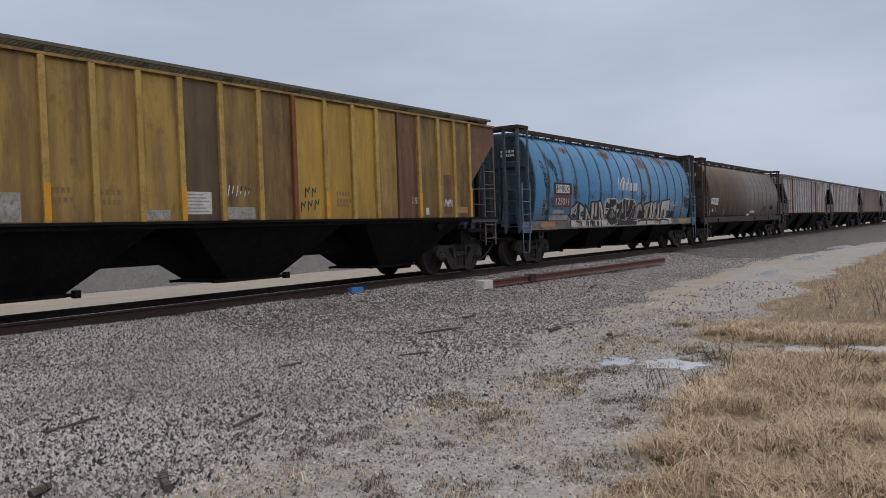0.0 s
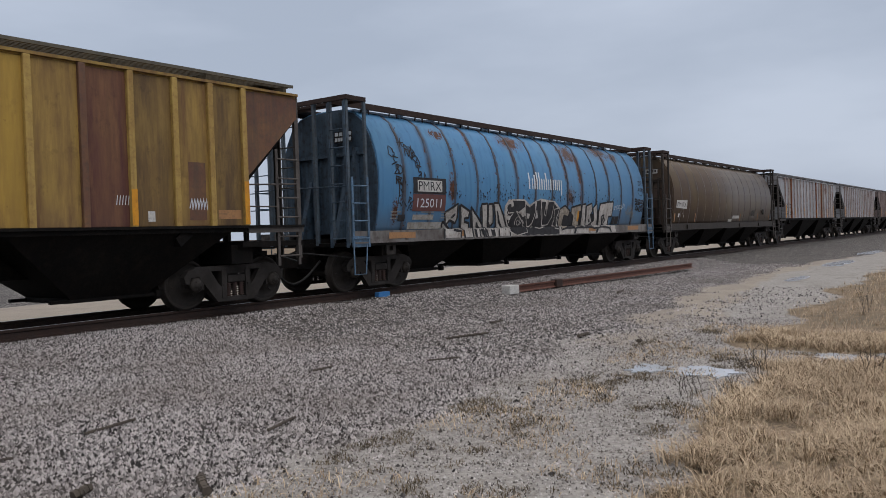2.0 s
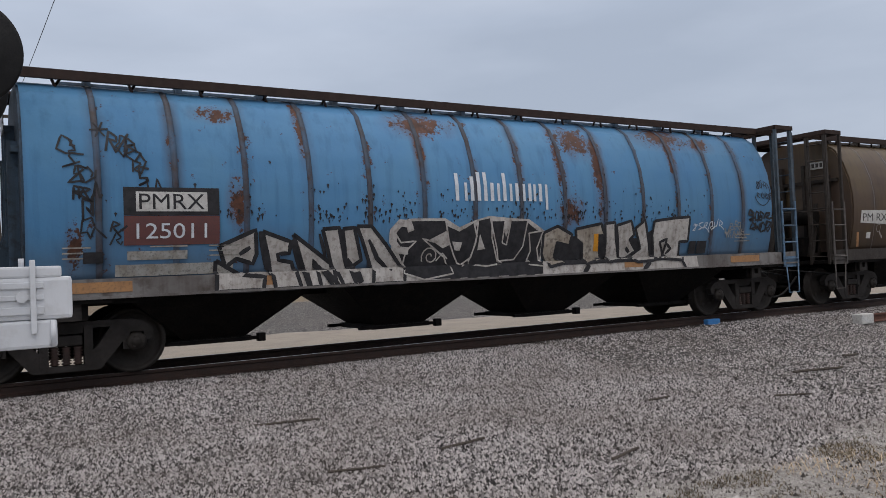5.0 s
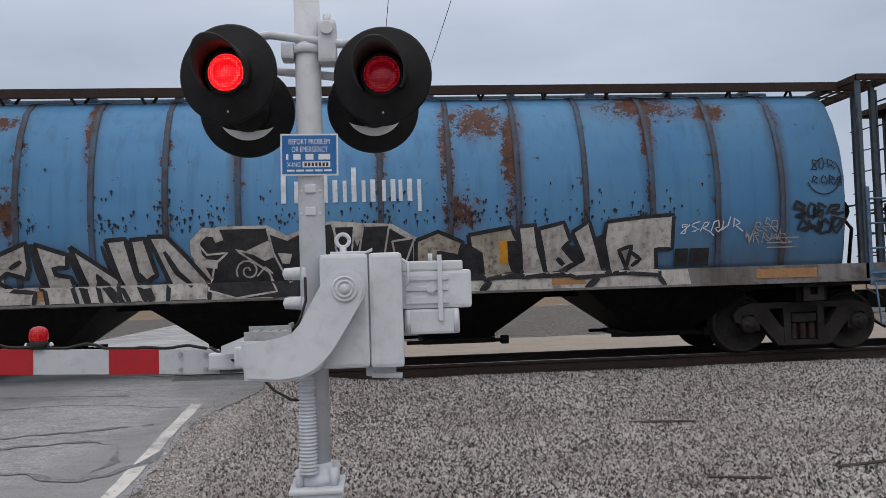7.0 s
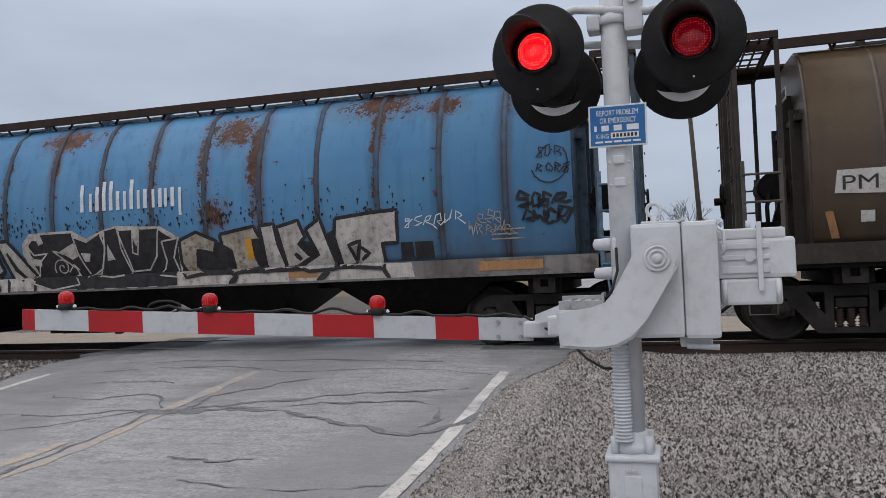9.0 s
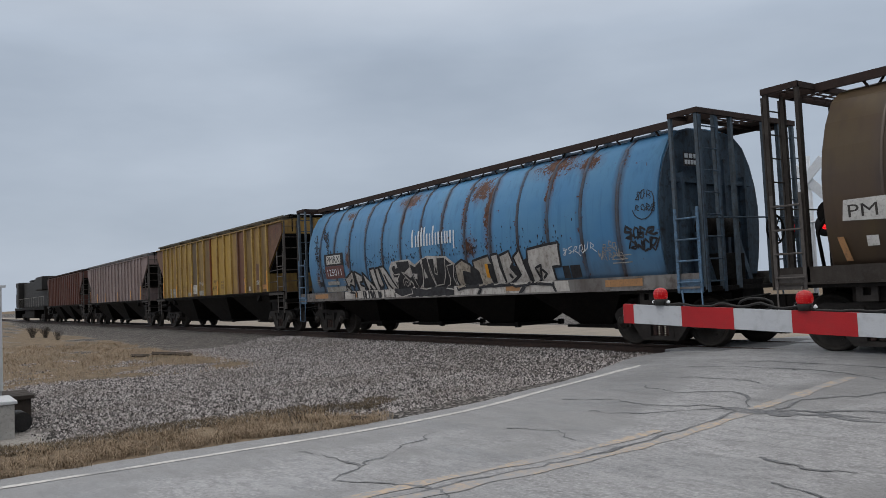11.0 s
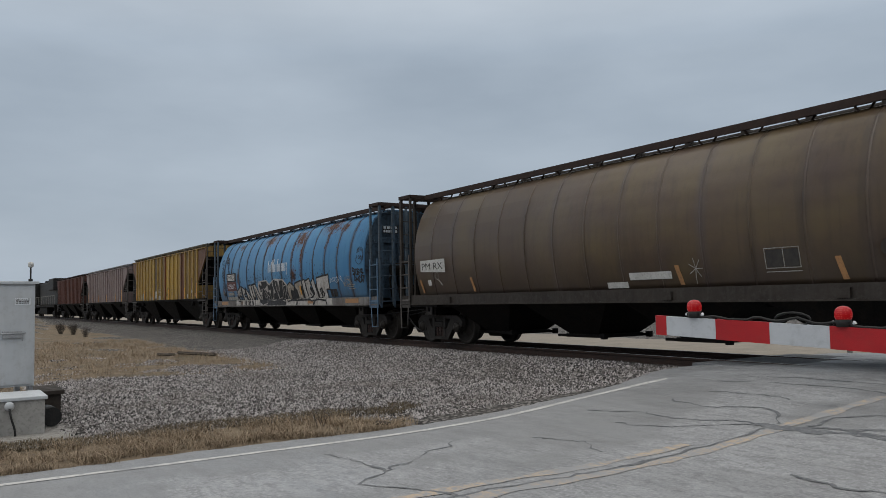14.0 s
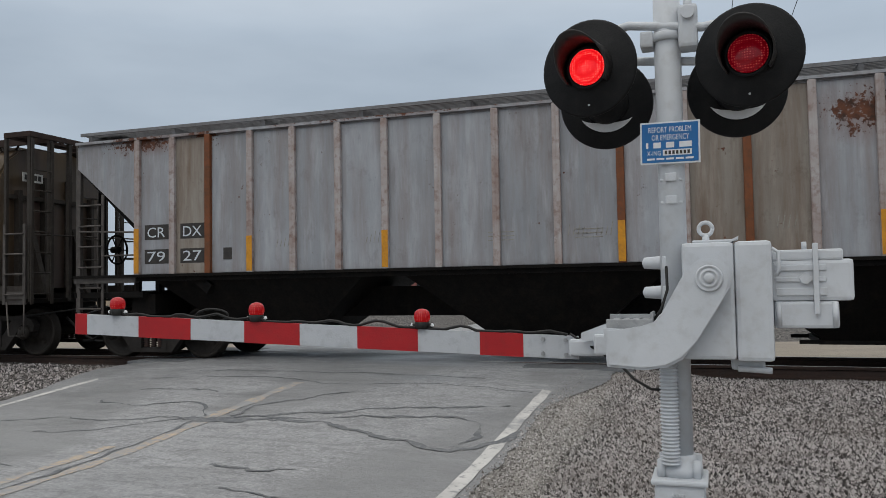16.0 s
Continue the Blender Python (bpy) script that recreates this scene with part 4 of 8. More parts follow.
TRUCK = {"side": [side_frame_mesh(-1), side_frame_mesh(1)], "spring": [spring_mesh(-1), spring_mesh(1)], "cap": [bearing_mesh(-1), bearing_mesh(1)],
         "bolster": bolster_mesh(), "wheel": wheelset_mesh(), "rim": rim_mesh()}
TURNING = []


def add_truck(car, x, base=1.778):
    k = base / 1.778
    t = shared("truck", TRUCK["bolster"], car, pose(x, 0, 0), "dusty cast steel truck with two wheelsets")
    for i in (0, 1):
        shared("side_frame", TRUCK["side"][i], t)
        shared("spring_nest", TRUCK["spring"][i], t)
        for s in (-1, 1):
            shared("bearing_cap", TRUCK["cap"][i], t, pose(s * 0.89, 0, 0))
    for s in (-1, 1):
        w = shared("wheelset", TRUCK["wheel"], t, pose(s * 0.889 * k, 0, WHEEL_R))
        w.data = TRUCK["wheel"]
        TURNING.append((w, s * 0.889 * k))
    return t


def coupler(car, x, s):
    bm = bmesh.new()
    box(bm, min(x, x + s * 0.55), max(x, x + s * 0.55), -0.1, 0.1, 0.66, 0.86)
    prism(bm, [(x + s * 0.5, -0.17), (x + s * 0.62, -0.2), (x + s * 0.88, -0.18), (x + s * 0.95, -0.04), (x + s * 0.8, 0.0), (x + s * 0.86, 0.12), (x + s * 0.97, 0.16), (x + s * 0.78, 0.2), (x + s * 0.5, 0.17)], 0.60, 0.9, "z")
    box(bm, x + s * 0.02 - 0.12, x + s * 0.02 + 0.12, -0.32, 0.32, 0.55, 1.0)
    part("coupler", bm, "under", car)
    bm = bmesh.new()
    pts = [(x + s * (0.1 + 0.85 * k), -0.42 + 0.1 * k, 0.72 - 0.47 * math.sin(min(1, k) * 1.75)) for k in [i / 9 for i in range(10)]]
    tube(bm, pts, 0.026, 7)
    rod(bm, (x + s * 0.02, -1.35, 0.78), (x + s * 0.55, -0.1, 0.92), 0.016, 6)
    part("brake_hose", bm, "rubber", car)


def ladder(car, name, material, x0, x1, y, z0, z1, rungs, stirrup=False):
    """A side ladder in a plane of constant y, its rungs as parts."""
    k = 1 if y > 0 else -1
    bm = bmesh.new()
    for x in (x0, x1):
        box(bm, x - 0.028, x + 0.028, y - 0.012, y + 0.012, z0, z1)
    lad = part(name, bm, material, car)
    if stirrup:
        bm = bmesh.new()
        tube(bm, [(x0 + 0.06 * (1 if x1 > x0 else -1), y, z0 + 0.05), (x0 + 0.12 * (1 if x1 > x0 else -1), y, 0.42), (x1, y, 0.42), (x1, y, z0 + 0.05)], 0.016, 6)
        part("stirrup", bm, material, lad)
    for i in range(rungs):
        z = z0 + (z1 - z0) * (i + 0.5) / rungs
        bm = bmesh.new()
        rod(bm, (x0, y + k * 0.02, z), (x1, y + k * 0.02, z), 0.016, 6)
        part("rung", bm, material, lad)


def end_ladder(car, material, x, y0, y1, z0, z1, rungs):
    bm = bmesh.new()
    for y in (y0, y1):
        box(bm, x - 0.014, x + 0.014, y - 0.03, y + 0.03, z0, z1)
    lad = part("end_ladder", bm, material, car)
    for i in range(rungs):
        z = z0 + (z1 - z0) * (i + 0.5) / rungs
        bm = bmesh.new()
        rod(bm, (x, y0, z), (x, y1, z), 0.014, 6)
        part("rung", bm, material, lad)


def brake_wheel(car, x, y, z):
    bm = bmesh.new()
    n = 18
    ring = [(x, y + 0.27 * math.cos(2 * math.pi * i / n), z + 0.27 * math.sin(2 * math.pi * i / n)) for i in range(n + 1)]
    tube(bm, ring, 0.02, 6)
    wheel = part("brake_wheel", bm, "under", car, "black spoked hand brake wheel")
    for i in range(6):
        a = 2 * math.pi * i / 6
        bm = bmesh.new()
        rod(bm, (x, y, z), (x, y + 0.265 * math.cos(a), z + 0.265 * math.sin(a)), 0.013, 5)
        part("spoke", bm, "under", wheel)
    bm = bmesh.new()
    rod(bm, (x - 0.12, y, z), (x + 0.05, y, z), 0.06, 8)
    part("hub", bm, "under", wheel)


def hopper(bm, x, top, bottom, z0, z1, yt, yb):
    a = [bm.verts.new(p) for p in ((x - top, -yt, z1), (x + top, -yt, z1), (x + top, yt, z1), (x - top, yt, z1))]
    b = [bm.verts.new(p) for p in ((x - bottom, -yb, z0), (x + bottom, -yb, z0), (x + bottom, yb, z0), (x - bottom, yb, z0))]
    bm.faces.new(a)
    bm.faces.new(b[::-1])
    for i in range(4):
        j = (i + 1) % 4
        bm.faces.new((a[j], a[i], b[i], b[j]))


def gate(car, x, z, w):
    bm = bmesh.new()
    box(bm, x - w, x + w, -0.66, 0.66, z - 0.08, z)
    part("outlet_gate", bm, "under", car)
    for s in (-1, 1):
        bm = bmesh.new()
        box(bm, x - w - 0.25, x + w + 0.12, s * 0.66 - 0.04, s * 0.66 + 0.04, z - 0.07, z - 0.015)
        part("gate_rail", bm, "under", car)
        bm = bmesh.new()
        soft_box(bm, x + w + 0.08, x + w + 0.2, s * 0.7 - 0.06, s * 0.7 + 0.06, z - 0.1, z + 0.03, 0.015)
        part("gate_capstan", bm, "under", car)


# --- rounded tank hoppers
TANK_SEC = [(0.0, 4.14), (0.55, 4.12), (0.88, 4.03), (1.14, 3.84), (1.34, 3.50), (1.48, 3.10), (1.545, 2.70), (1.55, 2.35), (1.52, 2.0), (1.46, 1.65), (1.38, 1.33)]


def tank_y(z):
    """Half width of the tank at a height."""
    for (a, za), (b, zb) in zip(TANK_SEC, TANK_SEC[1:]):
        if zb <= z <= za:
            return a + (b - a) * (za - z) / (za - zb)
    return 1.38


def on_tank(lift):
    return lambda z: -tank_y(z) - lift


def tank_shell(bm, half, grow=0.0, x0=None, x1=None):
    x0, x1 = (-half, half) if x0 is None else (x0, x1)
    sec = []
    for (a, za), (b, zb) in zip(TANK_SEC, TANK_SEC[1:]):
        sec += [(a + (b - a) * i / 3, za + (zb - za) * i / 3) for i in range(3)]
    sec.append(TANK_SEC[-1])
    loop = [(-y - (grow if i else 0), z + (grow if i < 8 else 0)) for i, (y, z) in enumerate(sec)][::-1] + [(y + grow, z + (grow if i < 7 else 0)) for i, (y, z) in enumerate(sec[1:])]
    a = [bm.verts.new((x0, y, z)) for y, z in loop]
    b = [bm.verts.new((x1, y, z)) for y, z in loop]
    n = len(loop)
    for i in range(n - 1):
        f = bm.faces.new((a[i], a[i + 1], b[i + 1], b[i]))
        f.smooth = True
    bm.faces.new((a[-1], a[0], b[0], b[-1]))
    bm.faces.new(a[::-1])
    bm.faces.new(b)


def flat_patch(bm, pts, fit, rows=0.09):
    """A painted patch on a wall: outline (x, z) bent onto y = fit(z)."""
    t = bmesh.new()
    vs = [t.verts.new((p[0], 0, p[1])) for p in pts]
    t.faces.new(vs)
    z0, z1 = min(p[1] for p in pts), max(p[1] for p in pts)
    z = z0 + rows
    while z < z1:
        bmesh.ops.bisect_plane(t, geom=t.verts[:] + t.edges[:] + t.faces[:], plane_co=(0, 0, z), plane_no=(0, 0, 1))
        z += rows
    for v in t.verts:
        v.co.y = fit(v.co.z)
    merge(bm, t)


def stroke(bm, pts, w, fit, res=0.09, taper=False):
    """A painted stroke of width w along (x, z) points on a wall."""
    out = []
    for a, b in zip(pts, pts[1:]):
        k = max(1, int(math.dist(a, b) / res))
        out += [(a[0] + (b[0] - a[0]) * i / k, a[1] + (b[1] - a[1]) * i / k) for i in range(k)]
    out.append(pts[-1])
    prev = None
    for i, p in enumerate(out):
        q, o = out[min(i + 1, len(out) - 1)], out[max(i - 1, 0)]
        d = Vector((q[0] - o[0], q[1] - o[1]))
        d = d.normalized() if d.length else Vector((1, 0))
        hw = w / 2 * (0.45 + 0.55 * math.sin(math.pi * (i + 0.6) / (len(out) + 0.2)) if taper else 1)
        pair = [bm.verts.new((p[0] - d.y * hw * s, fit(p[1] + d.x * hw * s), p[1] + d.x * hw * s)) for s in (-1, 1)]
        if prev:
            bm.faces.new((prev[0], pair[0], pair[1], prev[1]))
        prev = pair


def rect(x0, x1, z0, z1):
    return [(x0, z0), (x1, z0), (x1, z1), (x0, z1)]


def painted(name, car, material, outlines, fit, label=""):
    """Flat painted panels, one part each."""
    for pts in outlines:
        bm = bmesh.new()
        flat_patch(bm, pts, fit)
        part(name, bm, material, car, label)


def tank_car(label, paint_key, end_key, ladder_key, post_key, sill_key, brake_end):
    car = tagged(new("covered_hopper_car"), label, "hopper car", "freight train")
    half = 7.42
    bm = bmesh.new()
    tank_shell(bm, half)
    part("tank", bm, paint_key, car)
    for i in range(14):
        x = -6.55 + i * 1.0
        bm = bmesh.new()
        tank_shell(bm, half, 0.010 if paint_key == "blue" else 0.003, x - (0.042 if paint_key == "blue" else 0.03), x + (0.042 if paint_key == "blue" else 0.03))
        part("hoop", bm, paint_key + "_hoop", car)
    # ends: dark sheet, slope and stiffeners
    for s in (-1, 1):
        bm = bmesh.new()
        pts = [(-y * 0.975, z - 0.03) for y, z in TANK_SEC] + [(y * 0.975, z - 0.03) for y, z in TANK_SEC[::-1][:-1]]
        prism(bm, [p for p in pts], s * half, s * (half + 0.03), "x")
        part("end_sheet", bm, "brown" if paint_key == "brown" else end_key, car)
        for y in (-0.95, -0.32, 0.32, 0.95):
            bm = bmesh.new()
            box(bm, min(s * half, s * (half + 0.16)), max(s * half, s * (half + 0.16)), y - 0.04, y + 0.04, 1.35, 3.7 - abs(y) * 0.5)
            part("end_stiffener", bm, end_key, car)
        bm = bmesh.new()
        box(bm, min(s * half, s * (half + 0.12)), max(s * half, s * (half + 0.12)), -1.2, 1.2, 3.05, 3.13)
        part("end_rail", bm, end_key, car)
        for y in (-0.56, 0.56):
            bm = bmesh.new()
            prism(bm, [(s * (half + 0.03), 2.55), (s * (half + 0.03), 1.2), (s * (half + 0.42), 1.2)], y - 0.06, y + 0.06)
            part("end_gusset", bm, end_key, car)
    # side sills and centre sill
    for s in (-1, 1):
        bm = bmesh.new()
        box(bm, -8.28, 8.28, min(s * 1.34, s * 1.5), max(s * 1.34, s * 1.5), 1.10, 1.345)
        box(bm, -8.28, 8.28, min(s * 1.34, s * 1.54), max(s * 1.34, s * 1.54), 1.075, 1.11)
        part("side_sill", bm, sill_key, car)
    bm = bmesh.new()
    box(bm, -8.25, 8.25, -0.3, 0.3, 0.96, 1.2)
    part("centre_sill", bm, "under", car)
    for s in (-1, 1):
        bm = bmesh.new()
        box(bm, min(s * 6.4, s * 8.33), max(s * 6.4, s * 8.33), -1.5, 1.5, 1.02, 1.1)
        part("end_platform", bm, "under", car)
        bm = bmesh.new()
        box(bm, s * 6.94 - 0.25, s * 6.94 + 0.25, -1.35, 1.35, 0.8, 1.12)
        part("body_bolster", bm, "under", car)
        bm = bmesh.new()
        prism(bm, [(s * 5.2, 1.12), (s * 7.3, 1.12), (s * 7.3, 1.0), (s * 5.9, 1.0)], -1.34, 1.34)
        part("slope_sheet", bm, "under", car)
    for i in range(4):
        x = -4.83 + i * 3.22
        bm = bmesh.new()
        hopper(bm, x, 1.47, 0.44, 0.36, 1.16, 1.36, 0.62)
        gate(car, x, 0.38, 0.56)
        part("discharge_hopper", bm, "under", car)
    # roof walkways
    for s in (-1, 1):
        bm = bmesh.new()
        box(bm, -8.33, 8.33, min(s * 0.56, s * 0.98), max(s * 0.56, s * 0.98), 4.19, 4.225)
        box(bm, -8.33, 8.33, min(s * 0.96, s * 1.0), max(s * 0.96, s * 1.0), 4.10, 4.235)
        part("roof_walkway", bm, "walkway", car)
        for i in range(15):
            x = -7.05 + i * 1.0
            bm = bmesh.new()
            rod(bm, (x, s * 0.96, 4.19), (x + 0.1, s * 0.88, 3.98), 0.022, 5)
            rod(bm, (x + 0.1, s * 0.88, 3.99), (x + 0.1, s * 0.62, 4.08), 0.022, 5)
            rod(bm, (x + 0.1, s * 0.62, 4.07), (x + 0.18, s * 0.6, 4.19), 0.022, 5)
            part("walkway_bracket", bm, "walkway", car)
    bm = bmesh.new()
    soft_box(bm, -6.9, 6.9, -0.38, 0.38, 4.08, 4.22, 0.04)
    for i in range(11):
        box(bm, -6.5 + i * 1.3 - 0.05, -6.5 + i * 1.3 + 0.05, -0.44, 0.44, 4.1, 4.25)
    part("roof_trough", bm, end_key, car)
    for s in (-1, 1):
        bm = bmesh.new()
        for i in range(9):
            y = -1.45 + i * 2.9 / 8
            box(bm, min(s * 7.8, s * 8.36), max(s * 7.8, s * 8.36), y - 0.012, y + 0.012, 4.20, 4.225)
        for i in range(5):
            x = s * (7.8 + i * 0.14)
            box(bm, x - 0.012, x + 0.012, -1.46, 1.46, 4.195, 4.22)
        box(bm, min(s * 8.33, s * 8.38), max(s * 8.33, s * 8.38), -1.5, 1.5, 4.14, 4.235)
        box(bm, min(s * 7.74, s * 7.78), max(s * 7.74, s * 7.78), -1.5, 1.5, 4.14, 4.235)
        for y in (-1.49, 1.49):
            box(bm, min(s * 7.74, s * 8.37), max(s * 7.74, s * 8.37), y - 0.02, y + 0.02, 4.14, 4.235)
        part("end_roof_grating", bm, "walkway", car)
        # end posts, side ladders, rungs
        for y in (-1.45, -0.98, -0.5, 0.5, 0.98, 1.45):
            bm = bmesh.new()
            box(bm, s * 8.32 - 0.035, s * 8.32 + 0.035, y - 0.035, y + 0.035, 1.05, 4.16)
            part("end_post", bm, post_key, car)
        for y in (-1.47, 1.47):
            k = 1 if y > 0 else -1
            bm = bmesh.new()
            box(bm, s * 7.77 - 0.03, s * 7.77 + 0.03, y - 0.03, y + 0.03, 1.05, 4.16)
            part("corner_post", bm, post_key, car)
            ladder(car, "side_ladder", ladder_key, s * 7.8, s * 8.28, y + k * 0.06, 1.0, 2.5, 4, True)
            bm = bmesh.new()
            box(bm, min(s * 7.8, s * 8.3), max(s * 7.8, s * 8.3), y + k * 0.03 - 0.012, y + k * 0.03 + 0.012, 1.0, 1.24)
            part("step_plate", bm, ladder_key, car)
        end_ladder(car, end_key, s * 8.38, -1.45, -0.98, 1.0, 4.1, 8)
        for i in range(7):
            z = 1.5 + i * 0.4
            bm = bmesh.new()
            rod(bm, (s * 8.38, 1.45, z), (s * 8.38, 1.62, z), 0.012, 5)
            part("grab_iron", bm, end_key, car)
            bm = bmesh.new()
            rod(bm, (s * 8.32, 1.0, z), (s * 8.32, 1.45, z), 0.012, 5)
            part("end_rung", bm, end_key, car)
        bm = bmesh.new()
        rod(bm, (s * 8.38, -1.45, 2.3), (s * 8.38, 1.45, 2.35), 0.016, 6)
        part("end_handrail", bm, end_key, car)
        for y in (-1.40, 1.40):
            bm = bmesh.new()
            for a, b_, c_, d in ((-0.16, -0.06, 0.80, 1.07), (0.06, 0.16, 0.80, 1.07), (-0.06, 0.06, 0.80, 0.89), (-0.06, 0.06, 1.0, 1.07)):
                box(bm, s * 6.94 + a, s * 6.94 + b_, y - 0.02, y + 0.02, c_, d)
            part("jacking_plate", bm, "truck", car, "pale dusty jacking plate")
        coupler(car, s * 8.1, s)
        add_truck(car, s * 6.94)
    brake_wheel(car, brake_end * 8.42, 0.55, 2.1)
    bm = bmesh.new()
    rod(bm, (brake_end * 7.8, -0.75, 2.2), (brake_end * 7.8, 0.1, 2.2), 0.2, 14)
    soft_box(bm, brake_end * 7.8 - 0.18, brake_end * 7.8 + 0.18, -0.5, 0.2, 1.2, 1.7, 0.03)
    tube(bm, [(brake_end * 7.8, -0.6, 2.3), (brake_end * 7.92, -0.9, 1.9), (brake_end * 7.9, -0.8, 1.3)], 0.03)
    part("brake_gear", bm, "under", car)
    return car


def blue_car():
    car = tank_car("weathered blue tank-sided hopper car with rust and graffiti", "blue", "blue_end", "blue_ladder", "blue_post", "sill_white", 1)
    o = -0.95
    f1, f2, f3 = on_tank(0.014), on_tank(0.018), on_tank(0.022)
    # number board
    painted("number_board", car, "maroon_board", [rect(-6.24, -4.95, 1.78, 2.18)], f1)
    painted("mark_board", car, "black_paint", [rect(-6.24, -4.95, 2.185, 2.57)], f1)
    painted("mark_ground", car, "white_panel", [rect(-6.08, -5.12, 2.24, 2.51)], f2)
    words("reporting_mark", "PMRX", 0.31, "black_paint", car, (-6.04, 0, 2.27), 0.88, f3)
    words("car_number", "125011", 0.30, "letter", car, (-6.08, 0, 1.87), 0.95, f3)
    # faded white maker's word, as plain bars
    bars, x = [], 0.0
    for w, up, down in ((0.24, 0.47, 0), (0.07, 0.42, 0), (0.07, 0.5, 0), (0.07, 0.5, 0), (0.2, 0.32, 0), (0.2, 0.5, 0), (0.22, 0.32, 0), (0.17, 0.32, 0), (0.2, 0.32, 0.15)):
        if w > 0.1:
            bars.append(rect(x, x + 0.07, 2.43, 2.43 + up))
            bars.append(rect(x + w - 0.055, x + w, 2.43 - down, 2.43 + 0.31))
        else:
            bars.append(rect(x, x + w, 2.43, 2.43 + up))
        x += w + 0.068
    painted("faded_marking", car, "letter", [[(a + o, b) for a, b in r] for r in bars], f1, "faded white marking in plain bars")
    # large graffiti in three pieces: pale angular letters with black edges, black letters with a white
    # edge, pale blocky letters with black edges; the paint runs down over the sill
    random.seed(5)

    def on_side(lift):
        return lambda z: -tank_y(z) - lift if z > 1.345 else -1.503 - lift

    def cut_patch(name, ring, tone, lift, label=""):
        """A painted shape, parted where the tank meets the sill."""
        bm = bmesh.new()
        flat_patch(bm, ring, lambda z: 0.0, 0.06)
        bmesh.ops.bisect_plane(bm, geom=bm.verts[:] + bm.edges[:] + bm.faces[:], plane_co=(0, 0, 1.345), plane_no=(0, 0, 1))
        low = [f for f in bm.faces if f.calc_center_median().z < 1.345]
        bmesh.ops.split(bm, geom=low)
        for f in bm.faces:
            under_edge = f.calc_center_median().z < 1.345
            for v in f.verts:
                v.co.y = -1.503 - lift if under_edge else -tank_y(max(v.co.z, 1.345)) - lift
        part(name, bm, tone, car, label)

    def letter(ring, fill, edge, w, lift):
        cut_patch("graffiti_letter", ring, fill, lift)
        bm = bmesh.new()
        closed = ring + [ring[0]]
        wobble = [(x + 0.012 * noise.noise((x * 7, z * 7, 1)), z) for x, z in closed]
        stroke(bm, wobble, w, on_side(lift + 0.003), 0.05)
        part("graffiti_outline", bm, edge, car)

    # pale ground under the lettering
    cut_patch("graffiti_ground", [(-5.0, 1.08), (-2.0, 1.08), (0.9, 1.08), (5.0, 1.08), (4.95, 1.33), (0.9, 1.34), (-2.0, 1.34), (-4.75, 1.36)], "white_paint", 0.002, "dirty white spray ground")
    first = ([(-4.96, 1.74), (-4.42, 1.97), (-4.40, 1.62), (-4.46, 1.48), (-4.70, 1.56), (-4.86, 1.44)],
             [(-5.00, 1.54), (-4.64, 1.32), (-4.30, 1.28), (-4.33, 1.09), (-5.02, 1.09)],
             [(-4.32, 1.95), (-3.88, 1.79), (-3.90, 1.62), (-4.08, 1.61), (-4.06, 1.52), (-3.86, 1.48), (-3.74, 1.09), (-4.14, 1.09), (-4.22, 1.54)],
             [(-3.84, 1.90), (-3.22, 1.44), (-3.04, 1.09), (-3.22, 1.09), (-3.50, 1.50), (-3.42, 1.09), (-3.58, 1.09), (-3.72, 1.54)],
             [(-3.37, 1.97), (-3.10, 1.99), (-2.98, 1.48), (-2.82, 1.09), (-3.16, 1.09), (-3.22, 1.44)],
             [(-3.04, 1.97), (-2.84, 1.99), (-2.70, 1.48), (-2.86, 1.38), (-2.96, 1.50)],
             [(-2.80, 2.01), (-2.54, 2.01), (-2.28, 1.72), (-1.96, 1.32), (-1.98, 1.09), (-2.54, 1.09), (-2.52, 1.34), (-2.70, 1.80)])
    for k, ring in enumerate(first):
        letter(ring, "white_paint", "black_paint", 0.062, 0.012 + 0.0006 * k)
    for pts, w in (([(-2.58, 1.80), (-2.42, 1.50), (-2.20, 1.30)], 0.08), ([(-4.36, 1.95), (-4.22, 1.3)], 0.09), ([(-3.86, 1.82), (-3.66, 1.3), (-3.62, 1.1)], 0.12), ([(-3.42, 1.9), (-3.3, 1.5)], 0.06), ([(-2.96, 1.5), (-2.74, 1.12)], 0.15), ([(-3.48, 1.45), (-3.12, 1.1)], 0.09), ([(-4.66, 1.62), (-4.5, 1.72)], 0.07)):
        bm = bmesh.new()
        stroke(bm, pts, w, on_side(0.019), 0.05, True)
        part("graffiti_shade", bm, "black_paint", car)
    # black letters
    black = ([(-2.06, 2.04), (-1.80, 2.10), (-1.16, 2.10), (-1.12, 1.88), (-1.38, 1.74), (-1.60, 1.80), (-1.16, 1.48), (-1.04, 1.20), (-1.60, 1.12), (-1.98, 1.24), (-1.90, 1.60), (-1.72, 1.76), (-2.00, 1.74), (-2.10, 1.88)],
             [(-1.14, 2.02), (-0.88, 1.92), (-0.60, 2.06), (-0.52, 1.82), (-0.62, 1.46), (-0.86, 1.32), (-0.98, 1.52), (-1.08, 1.74)],
             [(-0.50, 2.10), (-0.26, 2.14), (-0.08, 1.58), (-0.02, 1.34), (-0.36, 1.30), (-0.68, 1.34), (-0.54, 1.70)],
             [(-0.22, 2.09), (0.06, 2.09), (0.02, 1.70), (0.12, 1.66), (0.20, 2.09), (0.56, 2.09), (0.48, 1.62), (0.30, 1.40), (-0.06, 1.38), (-0.20, 1.78)],
             [(0.60, 1.86), (0.92, 1.90), (0.80, 1.58), (0.90, 1.26), (0.56, 1.30), (0.66, 1.54)])
